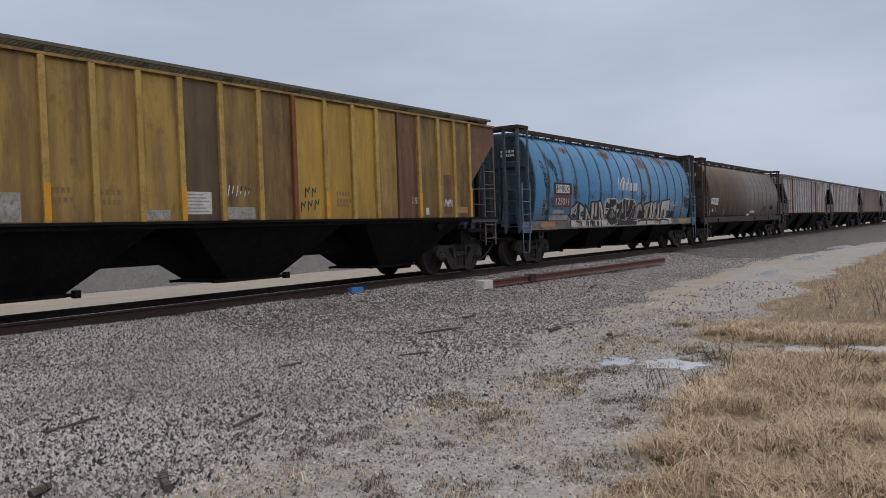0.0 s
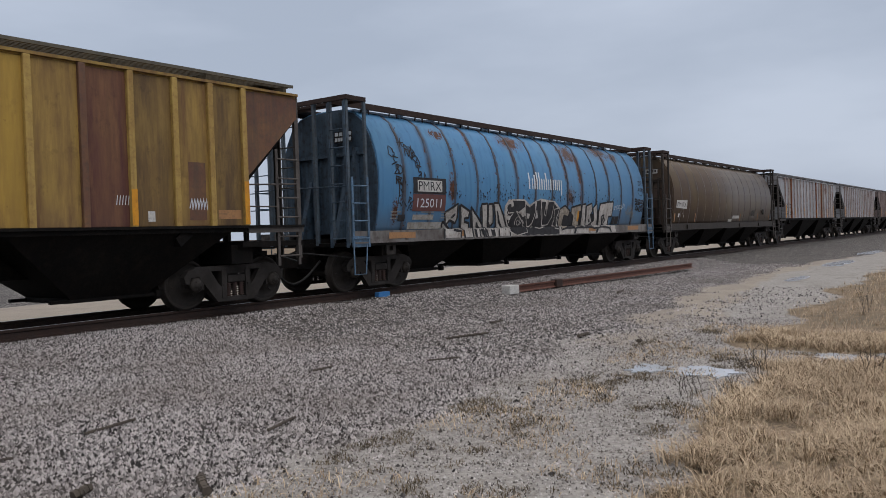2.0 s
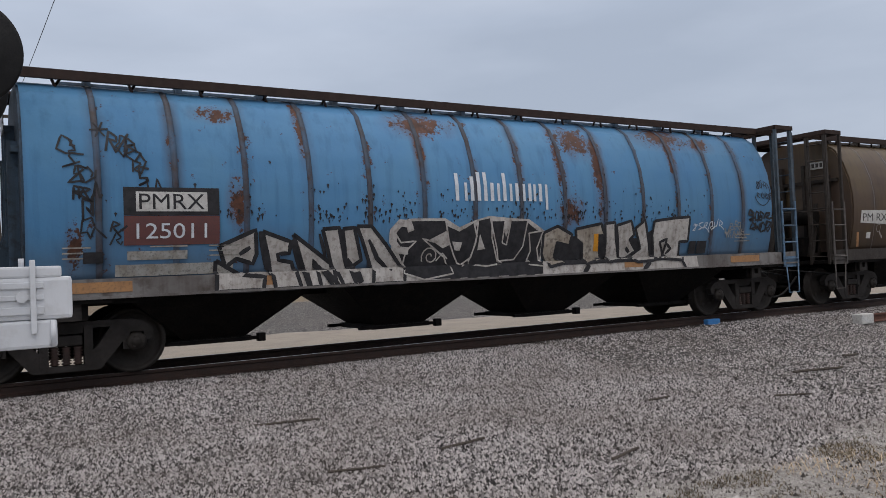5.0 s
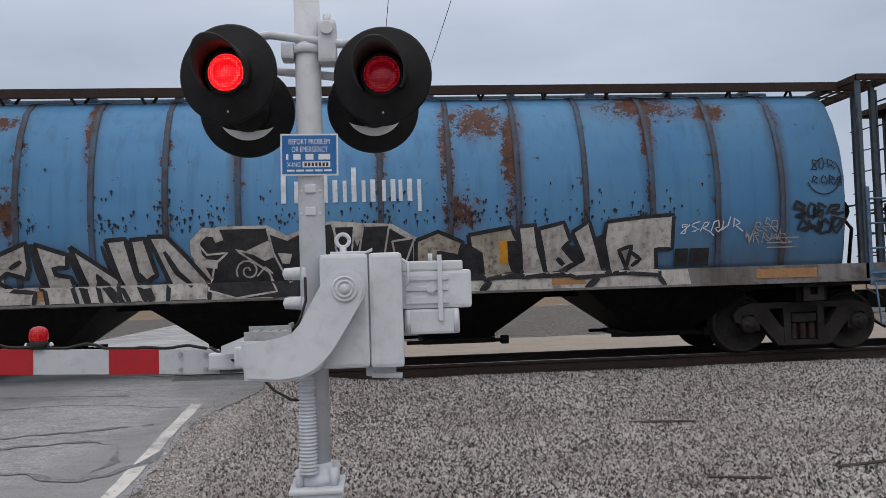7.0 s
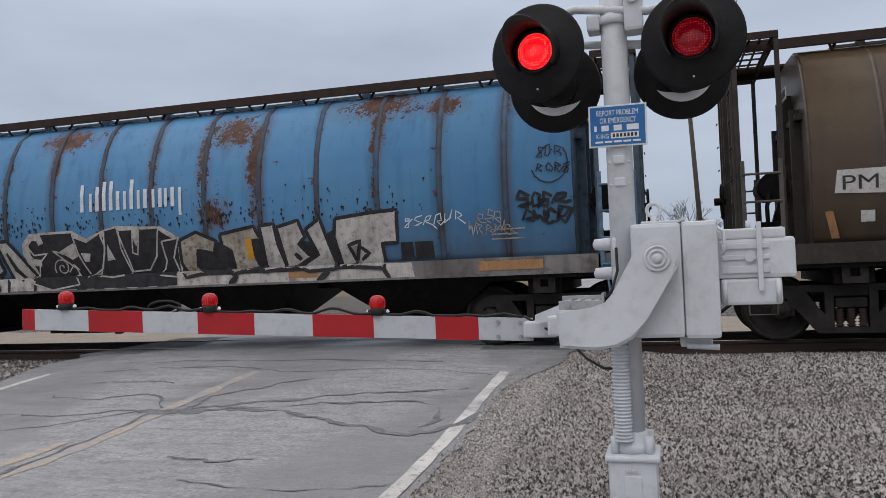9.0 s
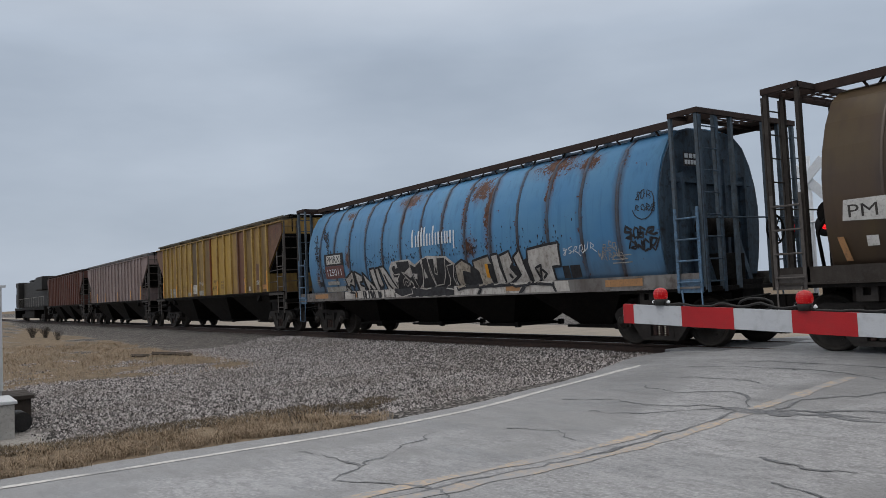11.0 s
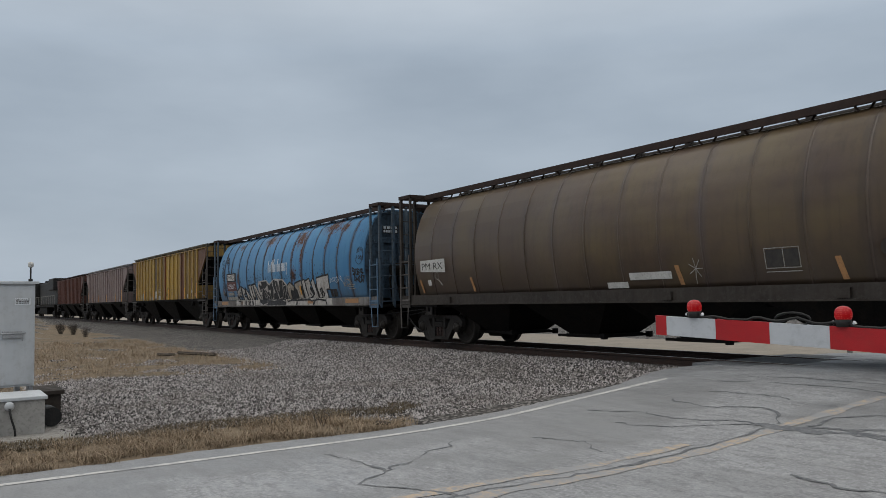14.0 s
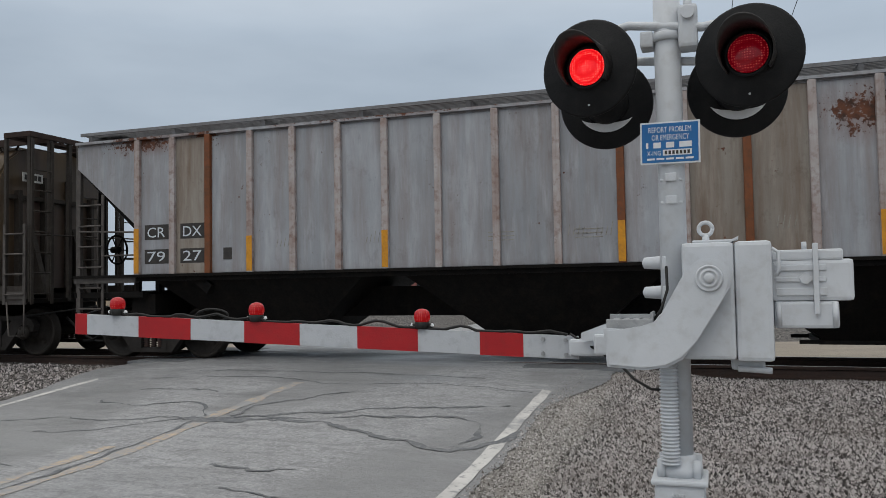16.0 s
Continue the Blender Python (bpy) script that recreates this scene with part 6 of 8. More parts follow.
def yellow_car():
    car = ribbed_car("faded yellow ribbed hopper car with maroon rust stains", "yellow", "yellow_rib", "maroon", {6: "yellow_dark", 7: "yellow_brown", 8: "yellow_brown", 9: "yellow_bright", 10: "yellow_bright", 11: "yellow_bright", 12: "yellow", 13: "yellow_maroon", 14: "yellow_brown", 15: "yellow", 16: "yellow_brown"}, brake_end=-1, rib_special={9: "maroon_rib", 13: "maroon"}, hi=0.14)
    w = lambda z: -1.4925
    painted("white_label", car, "white_panel", [rect(-2.25, -1.62, 1.62, 2.02), rect(4.95, 5.08, 1.58, 1.75)], w, "white printed panel")
    bm = bmesh.new()
    for i in range(6):
        stroke(bm, [(-2.2, 1.67 + i * 0.06), (-1.68 - 0.06 * (i % 3), 1.67 + i * 0.06)], 0.025, lambda z: -1.496)
    part("printed_lines", bm, "fade_panel", car)
    bm = bmesh.new()
    for x, z, l_ in ((-4.7, 2.0, 0.45), (-4.7, 1.85, 0.5), (-3.9, 1.98, 0.5), (-3.85, 1.82, 0.45), (-0.95, 2.1, 0.5), (1.7, 2.05, 0.45), (1.7, 1.9, 0.5), (1.7, 1.8, 0.4)):
        for i in range(5):
            stroke(bm, [(x + i * l_ / 5, z), (x + i * l_ / 5 + l_ / 8, z)], 0.085, w)
    part("faded_stencil", bm, "stencil_faint", car, "faded stencil bars")
    painted("repaint_patch", car, "fade_panel", [rect(-5.9, -5.05, 1.52, 1.95), rect(-1.3, -0.6, 1.53, 1.75), rect(-3.0, -2.5, 1.53, 1.7)], w, "grey repainted patches")
    painted("dark_door", car, "maroon", [rect(5.75, 6.1, 1.6, 2.6)], w)
    painted("reflector_tape", car, "tape", [rect(6.35, 6.85, 1.62, 1.78)], w)
    bm = bmesh.new()
    for px, pz in ((0.75, 1.95), (0.95, 1.95), (0.62, 1.66), (0.82, 1.68), (1.02, 1.7)):
        stroke(bm, [(px, pz), (px + 0.02, pz + 0.2), (px + 0.1, pz + 0.1), (px + 0.13, pz + 0.22)], 0.03, w, 0.05)
    part("graffiti_tag", bm, "black_paint", car)
    bm = bmesh.new()
    for i in range(6):
        px = 5.75 + i * 0.06
        stroke(bm, [(px, 1.8), (px + 0.05, 1.98), (px + 0.06, 1.78)], 0.016, lambda z: -1.497, 0.05)
        stroke(bm, [(4.4 + 0.05 * i, 1.85), (4.42 + 0.05 * i, 2.0)], 0.014, w, 0.05)
        stroke(bm, [(-1.25 + 0.1 * i, 1.95 + 0.05 * (i % 2)), (-1.2 + 0.1 * i, 2.15)], 0.02, w, 0.05)
    part("white_tag", bm, "letter", car)
    return car


def grey_car():
    car = ribbed_car("weathered pale grey ribbed hopper car with rust stains", "grey", "grey_rib", "grey", {1: "grey_tan", 11: "grey_tan", 12: "grey_tan", 15: "grey_tan"}, rib_special={2: "maroon_rib", 10: "maroon_rib", 12: "maroon_rib"})
    w, w2 = (lambda z: -1.4925), (lambda z: -1.498)
    for x0, a, b in ((-6.82, "CR", "79"), (-6.08, "DX", "27")):
        painted("mark_ground", car, "dark_letter", [rect(x0, x0 + 0.5, 2.1, 2.36), rect(x0, x0 + 0.5, 1.68, 1.93)], w)
        words("reporting_mark", a, 0.25, "letter", car, (x0 + 0.06, 0, 2.14), 0.37, w2)
        words("car_number", b, 0.25, "letter", car, (x0 + 0.06, 0, 1.72), 0.37, w2)
    painted("dark_patch", car, "dark_letter", [rect(-5.22, -5.05, 1.72, 1.92)], w)
    bm = bmesh.new()
    rnd = random.Random(4)
    for px in (-4.2, -2.6, 0.6, 1.0, 3.4, 5.0):
        for i in range(4):
            stroke(bm, [(px + i * 0.07, 1.9), (px + i * 0.07 + 0.03, 2.05 + rnd.uniform(-0.05, 0.05))], 0.012, w, 0.05)
    for x in (0.7, -0.6):
        for i in range(3):
            stroke(bm, [(x, 2.0 - i * 0.06), (x + 0.4, 2.0 - i * 0.06)], 0.014, w)
    part("faded_stencil", bm, "fade_panel", car)
    return car


def locomotive():
    car = tagged(new("locomotive"), "dirty dark diesel locomotive at the head of the train", "locomotive", "freight train")
    bm = bmesh.new()
    soft_box(bm, -8.5, 9.8, -0.95, 0.95, 1.5, 4.2, 0.12)
    part("hood", bm, "loco", car)
    bm = bmesh.new()
    soft_box(bm, -10.2, -7.9, -1.5, 1.5, 1.5, 4.35, 0.15)
    part("cab", bm, "loco", car)
    for y in (-1.505, 1.505):
        bm = bmesh.new()
        soft_box(bm, -9.8, -8.9, y - 0.01, y + 0.01, 3.0, 3.8, 0.005)
        part("cab_window", bm, "glass", car)
    bm = bmesh.new()
    soft_box(bm, 5.5, 9.6, -1.5, 1.5, 3.1, 4.4, 0.1)
    part("radiator", bm, "loco", car)
    bm = bmesh.new()
    box(bm, -11, 11, -1.55, 1.55, 1.2, 1.48)
    soft_box(bm, -3.5, 3.5, -1.4, 1.4, 0.35, 1.2, 0.15)
    for s in (-1, 1):
        box(bm, s * 10.95 - 0.1, s * 10.95 + 0.1, -1.5, 1.5, 0.3, 1.48)
    part("frame", bm, "under", car)
    bm = bmesh.new()
    for s in (-1, 1):
        rod(bm, (-7.8, s * 1.5, 2.45), (10.8, s * 1.5, 2.45), 0.02, 6)
        for i in range(12):
            rod(bm, (-7.5 + i * 1.65, s * 1.5, 1.48), (-7.5 + i * 1.65, s * 1.5, 2.45), 0.018, 6)
    part("handrail", bm, "fade_panel", car)
    bm = bmesh.new()
    for i in range(4):
        soft_box(bm, -6 + i * 3.6, -4.4 + i * 3.6, -0.6, 0.6, 4.2, 4.5, 0.05)
    part("roof_fans", bm, "loco", car)
    for s in (-1, 1):
        add_truck(car, s * 7.2, 1.95)
        coupler(car, s * 11.0, s)
    return car


def start_of(car_rel):
    """Where a car stands at the clip's start, from its place along the train."""
    return 28.5 + car_rel


TRAIN = []
TRAIN.append((blue_car(), 0.91))
TRAIN.append((yellow_car(), -17.15))
TRAIN.append((brown_car(), 18.9))
first_grey = grey_car()
TRAIN.append((first_grey, 36.67))
purple = ribbed_car("dusty purple-grey ribbed hopper car", "purple", "purple_rib", "purple")
TRAIN.append((purple, -35.8))
TRAIN.append((ribbed_car("dark red-brown ribbed hopper car", "oxide", "oxide_rib", "oxide", dash=None), -54.4))
TRAIN.append((locomotive(), -75.6))
plain_grey = ribbed_car("pale grey ribbed hopper car", "grey", "grey_rib", "grey")
TRAIN.append((plain_grey, 55.25))


def repeat_car(src, rel):
    """Another car of the same build, with its own turning wheelsets."""
    c = copy_thing(src, pose(start_of(rel), TRACK_Y, RAIL_Z))
    for o in c.children_recursive:
        if o.name.startswith("wheelset"):
            TURNING.append((o, o.matrix_basis.translation.x))
    TRAIN.append((c, rel))


for i, src in enumerate((purple, plain_grey, plain_grey, purple)):
    repeat_car(src, 73.8 + 18.55 * i)
for car, rel in TRAIN:
    car.matrix_basis = pose(start_of(rel), TRACK_Y, RAIL_Z)


# ---------------------------------------------------------------- crossing signal and gate
PX, PY = -0.30, 4.36
signal = tagged(new("crossing_signal"), "silver-painted mast with red flashers and a lowered gate", "crossing signal")
base_z = ground_z(PX, PY)
bm = bmesh.new()
rod(bm, (PX, PY, 0.62), (PX, PY, 4.3), 0.07, 24)
lathe(bm, [(0.075, 4.28), (0.06, 4.33), (0.02, 4.35)], "z", (PX, PY, 0), 20)
part("mast", bm, "silver", signal)
bm = bmesh.new()
soft_box(bm, PX - 0.125, PX + 0.125, PY - 0.16, PY + 0.13, base_z - 0.05, 0.615, 0.03)
part("junction_base", bm, "silver", signal, "silver cast base box")
bm = bmesh.new()
soft_box(bm, PX - 0.14, PX + 0.14, PY - 0.175, PY + 0.14, 0.605, 0.632, 0.01)
lathe(bm, [(0.115, 0.63), (0.115, 0.68), (0.085, 0.70), (0.082, 0.74)], "z", (PX, PY, 0), 20)
part("base_flange", bm, "silver", signal)
for a in range(4):
    bm = bmesh.new()
    k = a * 1.571 + 0.78
    rod(bm, (PX + 0.125 * math.cos(k), PY + 0.125 * math.sin(k), 0.63), (PX + 0.125 * math.cos(k), PY + 0.125 * math.sin(k), 0.72), 0.022, 8)
    part("anchor_bolt", bm, "silver", signal)
bm = bmesh.new()
soft_box(bm, PX - 0.045, PX + 0.045, PY - 0.166, PY - 0.156, 0.42, 0.53, 0.004)
for i in range(5):
    soft_box(bm, PX - 0.035 + i * 0.015, PX - 0.025 + i * 0.015, PY - 0.17, PY - 0.16, 0.55, 0.565, 0.002)
part("cast_marking", bm, "silver", signal, "raised casting marks in plain bars")
# flexible conduit in front of the mast
bm = bmesh.new()
prof = []
for i in range(34 * 4):
    prof.append((0.044 + 0.0065 * math.sin(i * math.pi / 2), 0.70 + i * 0.0046))
lathe(bm, prof, "z", (PX - 0.04, PY - 0.10, 0), 16)
part("flexible_conduit", bm, "silver", signal, "ribbed silver conduit")


def hood(bm, x, y, z, r, length):
    """A visor open below, pointing to -y."""
    n, t = 22, 0.008
    rows = []
    for i in range(n + 1):
        a = math.radians(-40 + 260 * i / n)
        cut = 0.45 + 0.55 * max(0, math.sin(a)) if math.sin(a) > 0 else 0.45 + 0.3 * math.sin(a)
        c, s = math.cos(a), math.sin(a)
        rows.append([bm.verts.new((x + (r + k) * c, yy, z + (r + k) * s)) for k in (0, t) for yy in (y, y - length * cut)])
    for p, q in zip(rows, rows[1:]):
        for i, j in ((0, 1), (2, 3), (1, 3), (0, 2)):
            f = bm.faces.new((p[i], q[i], q[j], p[j]))
            f.smooth = True
    for e in (rows[0], rows[-1]):
        bm.faces.new((e[0], e[1], e[3], e[2]))


def flasher(x, y, z, face, lens, yaw):
    """One light unit; face -1 looks to -y, +1 to +y."""
    unit = new("flasher")
    unit.parent = signal
    unit.matrix_basis = pose(x, y, z, 0, 0, (0 if face < 0 else 180) + yaw)
    bm = bmesh.new()
    lathe(bm, [(0.10, 0.012), (0.256, 0.022), (0.262, 0.006), (0.262, -0.004), (0.25, -0.012), (0.125, -0.012), (0.105, -0.03), (0.098, -0.03)], "y", (0, 0, 0), 48)
    part("background_disc", bm, "signal_black", unit, "black round backing disc")
    bm = bmesh.new()
    hood(bm, 0, -0.012, 0, 0.128, 0.27)
    part("visor", bm, "visor", unit, "black cut-away visor")
    bm = bmesh.new()
    lathe(bm, [(0.098, -0.02), (0.097, -0.036), (0.076, -0.05), (0.043, -0.058), (0.004, -0.061)], "y", (0, 0, 0), 32)
    part("lens", bm, lens, unit, "red lens")
    bm = bmesh.new()
    lathe(bm, [(0.11, -0.02), (0.118, -0.034), (0.104, -0.04), (0.103, -0.03)], "y", (0, 0, 0), 32)
    part("lens_ring", bm, "signal_black", unit)
    bm = bmesh.new()
    lathe(bm, [(0.125, 0.02), (0.12, 0.06), (0.09, 0.10), (0.05, 0.12), (0.01, 0.122)], "y", (0, 0, 0), 28)
    part("lamp_housing", bm, "signal_black", unit, "black lamp housing")
    bm = bmesh.new()
    rim = []
    for i in range(21):
        a = math.radians(213 + 5.7 * i)
        rim.append((0.168 * math.cos(a), 0.026, 0.168 * math.sin(a)))
    inner = [(0.168 * math.cos(math.radians(213 + 5.7 * i)), 0.026, 0.168 * math.sin(math.radians(213 + 5.7 * i)) + 0.052 * math.sin(math.pi * i / 20)) for i in range(1, 20)]
    face_a = [bm.verts.new(q) for q in rim + inner[::-1]]
    face_b = [bm.verts.new((q[0], q[1] + 0.006, q[2])) for q in rim + inner[::-1]]
    bm.faces.new(face_a)
    bm.faces.new(face_b[::-1])
    for i in range(len(face_a)):
        j = (i + 1) % len(face_a)
        bm.faces.new((face_a[j], face_a[i], face_b[i], face_b[j]))
    part("housing_lip", bm, "sign_white", unit, "pale crescent lip")
    bm = bmesh.new()
    rod(bm, (0, -0.005, -0.2), (0, -0.018, -0.2), 0.006, 8)
    part("screw", bm, "galv", unit)
    return unit


flasher(-0.70, 4.20, 2.79, -1, "lens_lit", -12)
flasher(0.10, 4.20, 2.775, -1, "lens_dim", -10)
flasher(-0.655, 4.56, 2.67, 1, "lens_dim", 4)
flasher(0.05, 4.56, 2.685, 1, "lens_lit", 4)
# arms that carry the lights
for z, y0, y1 in ((3.02, 4.36, 4.34), (2.86, 4.44, 4.48)):
    bm = bmesh.new()
    tube(bm, [(-0.68, y1, z - 0.12 + 0.1), (-0.5, y1, z + 0.02), (-0.12, y0 - 0.08, z - 0.05), (-0.02, y1, z - 0.02), (0.1, y1, z + 0.03)], 0.024, 10)
    part("cross_arm", bm, "silver", signal)
for x in (-0.69, 0.10):
    bm = bmesh.new()
    rod(bm, (x, 4.34, 3.03), (x, 4.38, 2.72), 0.03, 10)
    part("lamp_bracket", bm, "silver", signal)
bm = bmesh.new()
lathe(bm, [(0.082, 2.93), (0.088, 2.935), (0.088, 2.97), (0.082, 2.975)], "z", (PX, PY, 0), 24)
soft_box(bm, PX - 0.14, PX - 0.07, PY - 0.06, PY + 0.06, 2.90, 2.99, 0.015)
part("mast_clamp", bm, "silver", signal)
bm = bmesh.new()
soft_box(bm, PX + 0.06, PX + 0.16, PY - 0.1, PY + 0.04, 2.87, 3.1, 0.02)
rod(bm, (PX + 0.11, PY - 0.12, 3.05), (PX + 0.11, PY - 0.02, 3.05), 0.035, 10)
rod(bm, (PX + 0.11, PY - 0.05, 3.08), (PX + 0.11, PY - 0.05, 3.14), 0.022, 8)
part("arm_clamp", bm, "silver", signal, "cast clamp with a bolt")
# notice plate on the mast
plate = new("notice_plate")
plate.parent = signal
plate.matrix_basis = pose(-0.298, 4.27, 2.372, 0, 0.8, -2)
bm = bmesh.new()
soft_box(bm, -0.152, 0.152, -0.004, 0.004, -0.112, 0.112, 0.003)
part("plate_border", bm, "sign_white", plate, "white-edged plate")
bm = bmesh.new()
soft_box(bm, -0.143, 0.143, -0.0065, -0.003, -0.103, 0.103, 0.0015)
part("plate_face", bm, "sign_blue", plate, "blue notice face")
words("notice_text", "REPORT PROBLEM", 0.042, "sign_white", plate, (-0.108, -0.0075, 0.055), 0.216)
words("notice_text", "OR EMERGENCY", 0.042, "sign_white", plate, (-0.092, -0.0075, 0.014), 0.19)
words("notice_text", "X-ING", 0.036, "sign_white", plate, (-0.117, -0.0075, -0.066), 0.07)
bars = [(-0.122, 0.012, -0.027, 0.003), (-0.084, 0.038, -0.027, 0.003), (-0.02, 0.042, -0.027, 0.003), (0.048, 0.062, -0.027, 0.003), (-0.036, 0.146, -0.068, -0.037)]
bars += [(-0.118 + i * 0.049, 0.04, -0.09, -0.08) for i in range(5)]
for x0, w, z0, z1 in bars:
    bm = bmesh.new()
    box(bm, x0, x0 + w, -0.008, -0.0068, z0, z1)
    part("notice_bar", bm, "sign_white", plate)
for i in range(7):
    bm = bmesh.new()
    box(bm, -0.026 + i * 0.019, -0.014 + i * 0.019, -0.0095, -0.0082, -0.062, -0.043)
    part("dark_bar", bm, "dark_letter", plate)
for z in (2.17, 2.05):
    bm = bmesh.new()
    soft_box(bm, PX - 0.03, PX + 0.03, PY - 0.082, PY - 0.066, z, z + 0.045, 0.006)
    rod(bm, (PX - 0.055, PY - 0.05, z + 0.01), (PX + 0.055, PY - 0.05, z + 0.01), 0.008, 6)
    part("mast_bracket", bm, "silver", signal)

# gate mechanism
mech = tagged(new("gate_mechanism"), "silver-painted gate motor box with arm supports and counterweights", "gate mechanism")
bm = bmesh.new()
soft_box(bm, -0.255, -0.004, 4.168, 4.582, 1.247, 1.836, 0.02)
part("motor_case", bm, "silver", mech)
bm = bmesh.new()
soft_box(bm, -0.002, 0.172, 4.165, 4.585, 1.24, 1.838, 0.022)
part("case_door", bm, "silver", mech, "silver case door")
bm = bmesh.new()
soft_box(bm, -0.2, 0.0, 4.2, 4.5, 1.835, 1.85, 0.006)
prism(bm, [(-0.03, 1.84), (0.02, 1.865), (0.02, 1.85), (-0.03, 1.83)], 4.18, 4.3)
part("case_lid", bm, "silver", mech)
bm = bmesh.new()
ring = [(-0.135 + 0.034 * math.cos(0.4 * i), 4.3, 1.912 + 0.034 * math.sin(0.4 * i)) for i in range(17)]
tube(bm, ring, 0.011, 8)
rod(bm, (-0.135, 4.3, 1.83), (-0.135, 4.3, 1.88), 0.018, 8)
part("lifting_eye", bm, "silver", mech)
bm = bmesh.new()
tube(bm, [(0.172, 4.19, 1.80), (0.20, 4.19, 1.78), (0.205, 4.19, 1.70), (0.19, 4.19, 1.66)], 0.009, 6)
part("door_hasp", bm, "silver", mech)


def bent_arm(y0, y1):
    """The curved support that carries the gate arm."""
    outer = [(-0.63, 1.215), (-0.645, 1.41), (-0.46, 1.405), (-0.385, 1.43), (-0.34, 1.48), (-0.215, 1.70)]
    outer += [(-0.125 + 0.105 * math.cos(math.radians(a)), 1.655 + 0.105 * math.sin(math.radians(a))) for a in range(155, -30, -18)]
    outer += [(-0.06, 1.56), (-0.19, 1.35), (-0.26, 1.255), (-0.34, 1.215), (-0.45, 1.20)]
    t = bmesh.new()
    prism(t, outer, y0, y1)
    es = [e for e in t.edges if abs(e.verts[0].co.y - e.verts[1].co.y) < 1e-5]
    bmesh.ops.bevel(t, geom=es, offset=0.014, segments=2, affect="EDGES")
    return t


part("arm_support", bent_arm(4.06, 4.14), "silver", mech, "curved silver arm support")
part("arm_support", bent_arm(4.62, 4.70), "silver", mech, "curved silver arm support")
bm = bmesh.new()
lathe(bm, [(0.066, 4.062), (0.066, 4.053), (0.058, 4.050), (0.054, 4.057), (0.046, 4.057), (0.043, 4.049), (0.036, 4.049), (0.033, 4.056), (0.025, 4.056), (0.022, 4.047), (0.013, 4.046), (0.004, 4.044)], "y", (-0.125, 0, 1.655), 32)
rod(bm, (-0.125, 4.1, 1.655), (-0.125, 4.66, 1.655), 0.05, 14)
part("pivot_hub", bm, "silver", mech, "silver pivot hub with rings")
for z in (1.70, 1.54):
    bm = bmesh.new()
    lathe(bm, [(0.006, -0.15), (0.03, -0.14), (0.036, -0.06), (0.04, 0.02), (0.03, 0.03)], "x", (PX - 0.02, 4.42, z + 0.045), 12)
    soft_box(bm, PX - 0.06, PX + 0.03, 4.3, 4.46, z, z + 0.08, 0.015)
    part("mast_saddle", bm, "silver", mech)
bm = bmesh.new()
soft_box(bm, -0.63, -0.40, 4.09, 4.26, 1.405, 1.418, 0.003)
tray = part("break_away_bracket", bm, "galv", mech, "galvanised break-away bracket")
for y, top in ((4.092, 1.455), (4.252, 1.475)):
    bm = bmesh.new()
    soft_box(bm, -0.63, -0.40, y - 0.005, y + 0.005, 1.41, top, 0.002)
    part("side_flange", bm, "galv", tray)
bm = bmesh.new()
soft_box(bm, -0.41, -0.398, 4.09, 4.26, 1.41, 1.49, 0.002)
part("end_flange", bm, "galv", tray)
for i in range(4):
    bm = bmesh.new()
    soft_box(bm, -0.60 + i * 0.05, -0.57 + i * 0.05, 4.095, 4.25, 1.44, 1.455, 0.002)
    part("slat", bm, "galv", tray)
bm = bmesh.new()
rod(bm, (-0.58, 4.08, 1.43), (-0.58, 4.27, 1.43), 0.012, 6)
part("bolt", bm, "galv", tray)
bm = bmesh.new()
prism(bm, [(-0.86, 1.30), (-0.86, 1.345), (-0.66, 1.42), (-0.52, 1.42), (-0.52, 1.38), (-0.66, 1.36), (-0.76, 1.30)], 4.72, 4.78)
soft_box(bm, -0.95, -0.70, 4.80, 4.93, 1.20, 1.30, 0.015)
soft_box(bm, -0.78, -0.6, 4.66, 4.86, 1.22, 1.34, 0.015)
part("arm_socket", bm, "silver", mech)
# counterweights
for y in (4.30, 4.60):
    bm = bmesh.new()
    soft_box(bm, 0.17, 0.545, y - 0.05, y + 0.05, 1.535, 1.74, 0.02)
    part("counterweight_arm", bm, "silver", mech)
    for z0, z1 in ((1.562, 1.60), (1.63, 1.655), (1.685, 1.715)):
        bm = bmesh.new()
        soft_box(bm, 0.19, 0.42, y - 0.058, y - 0.048, z0, z1, 0.004)
        part("slot_rail", bm, "silver", mech)
    bm = bmesh.new()
    rod(bm, (0.325, y - 0.07, 1.645), (0.325, y - 0.04, 1.645), 0.028, 6)
    part("slot_bolt", bm, "silver", mech)
bm = bmesh.new()
soft_box(bm, 0.17, 0.5, 4.25, 4.66, 1.735, 1.79, 0.012)
rod(bm, (0.33, 4.3, 1.79), (0.33, 4.3, 1.83), 0.012, 8)
part("upper_weight", bm, "silver", mech)
bm = bmesh.new()
soft_box(bm, 0.18, 0.475, 4.25, 4.66, 1.40, 1.535, 0.016)
for x in (0.20, 0.455):
    rod(bm, (x, 4.245, 1.41), (x, 4.245, 1.53), 0.013, 8)
part("lower_weight", bm, "silver", mech)
bm = bmesh.new()
soft_box(bm, 0.36, 0.385, 4.225, 4.242, 1.47, 1.82, 0.004)
part("retaining_strap", bm, "silver", mech)
bm = bmesh.new()
soft_box(bm, -0.03, 0.13, 4.26, 4.4, 1.19, 1.245, 0.012)
rod(bm, (0.0, 4.24, 1.20), (0.16, 4.24, 1.19), 0.016, 8)
part("lower_fitting", bm, "silver", mech)
bm = bmesh.new()
tube(bm, [(-0.335, 4.25, 1.72), (-0.33, 4.2, 1.6), (-0.36, 4.15, 1.5), (-0.42, 4.16, 1.42)], 0.008, 6)
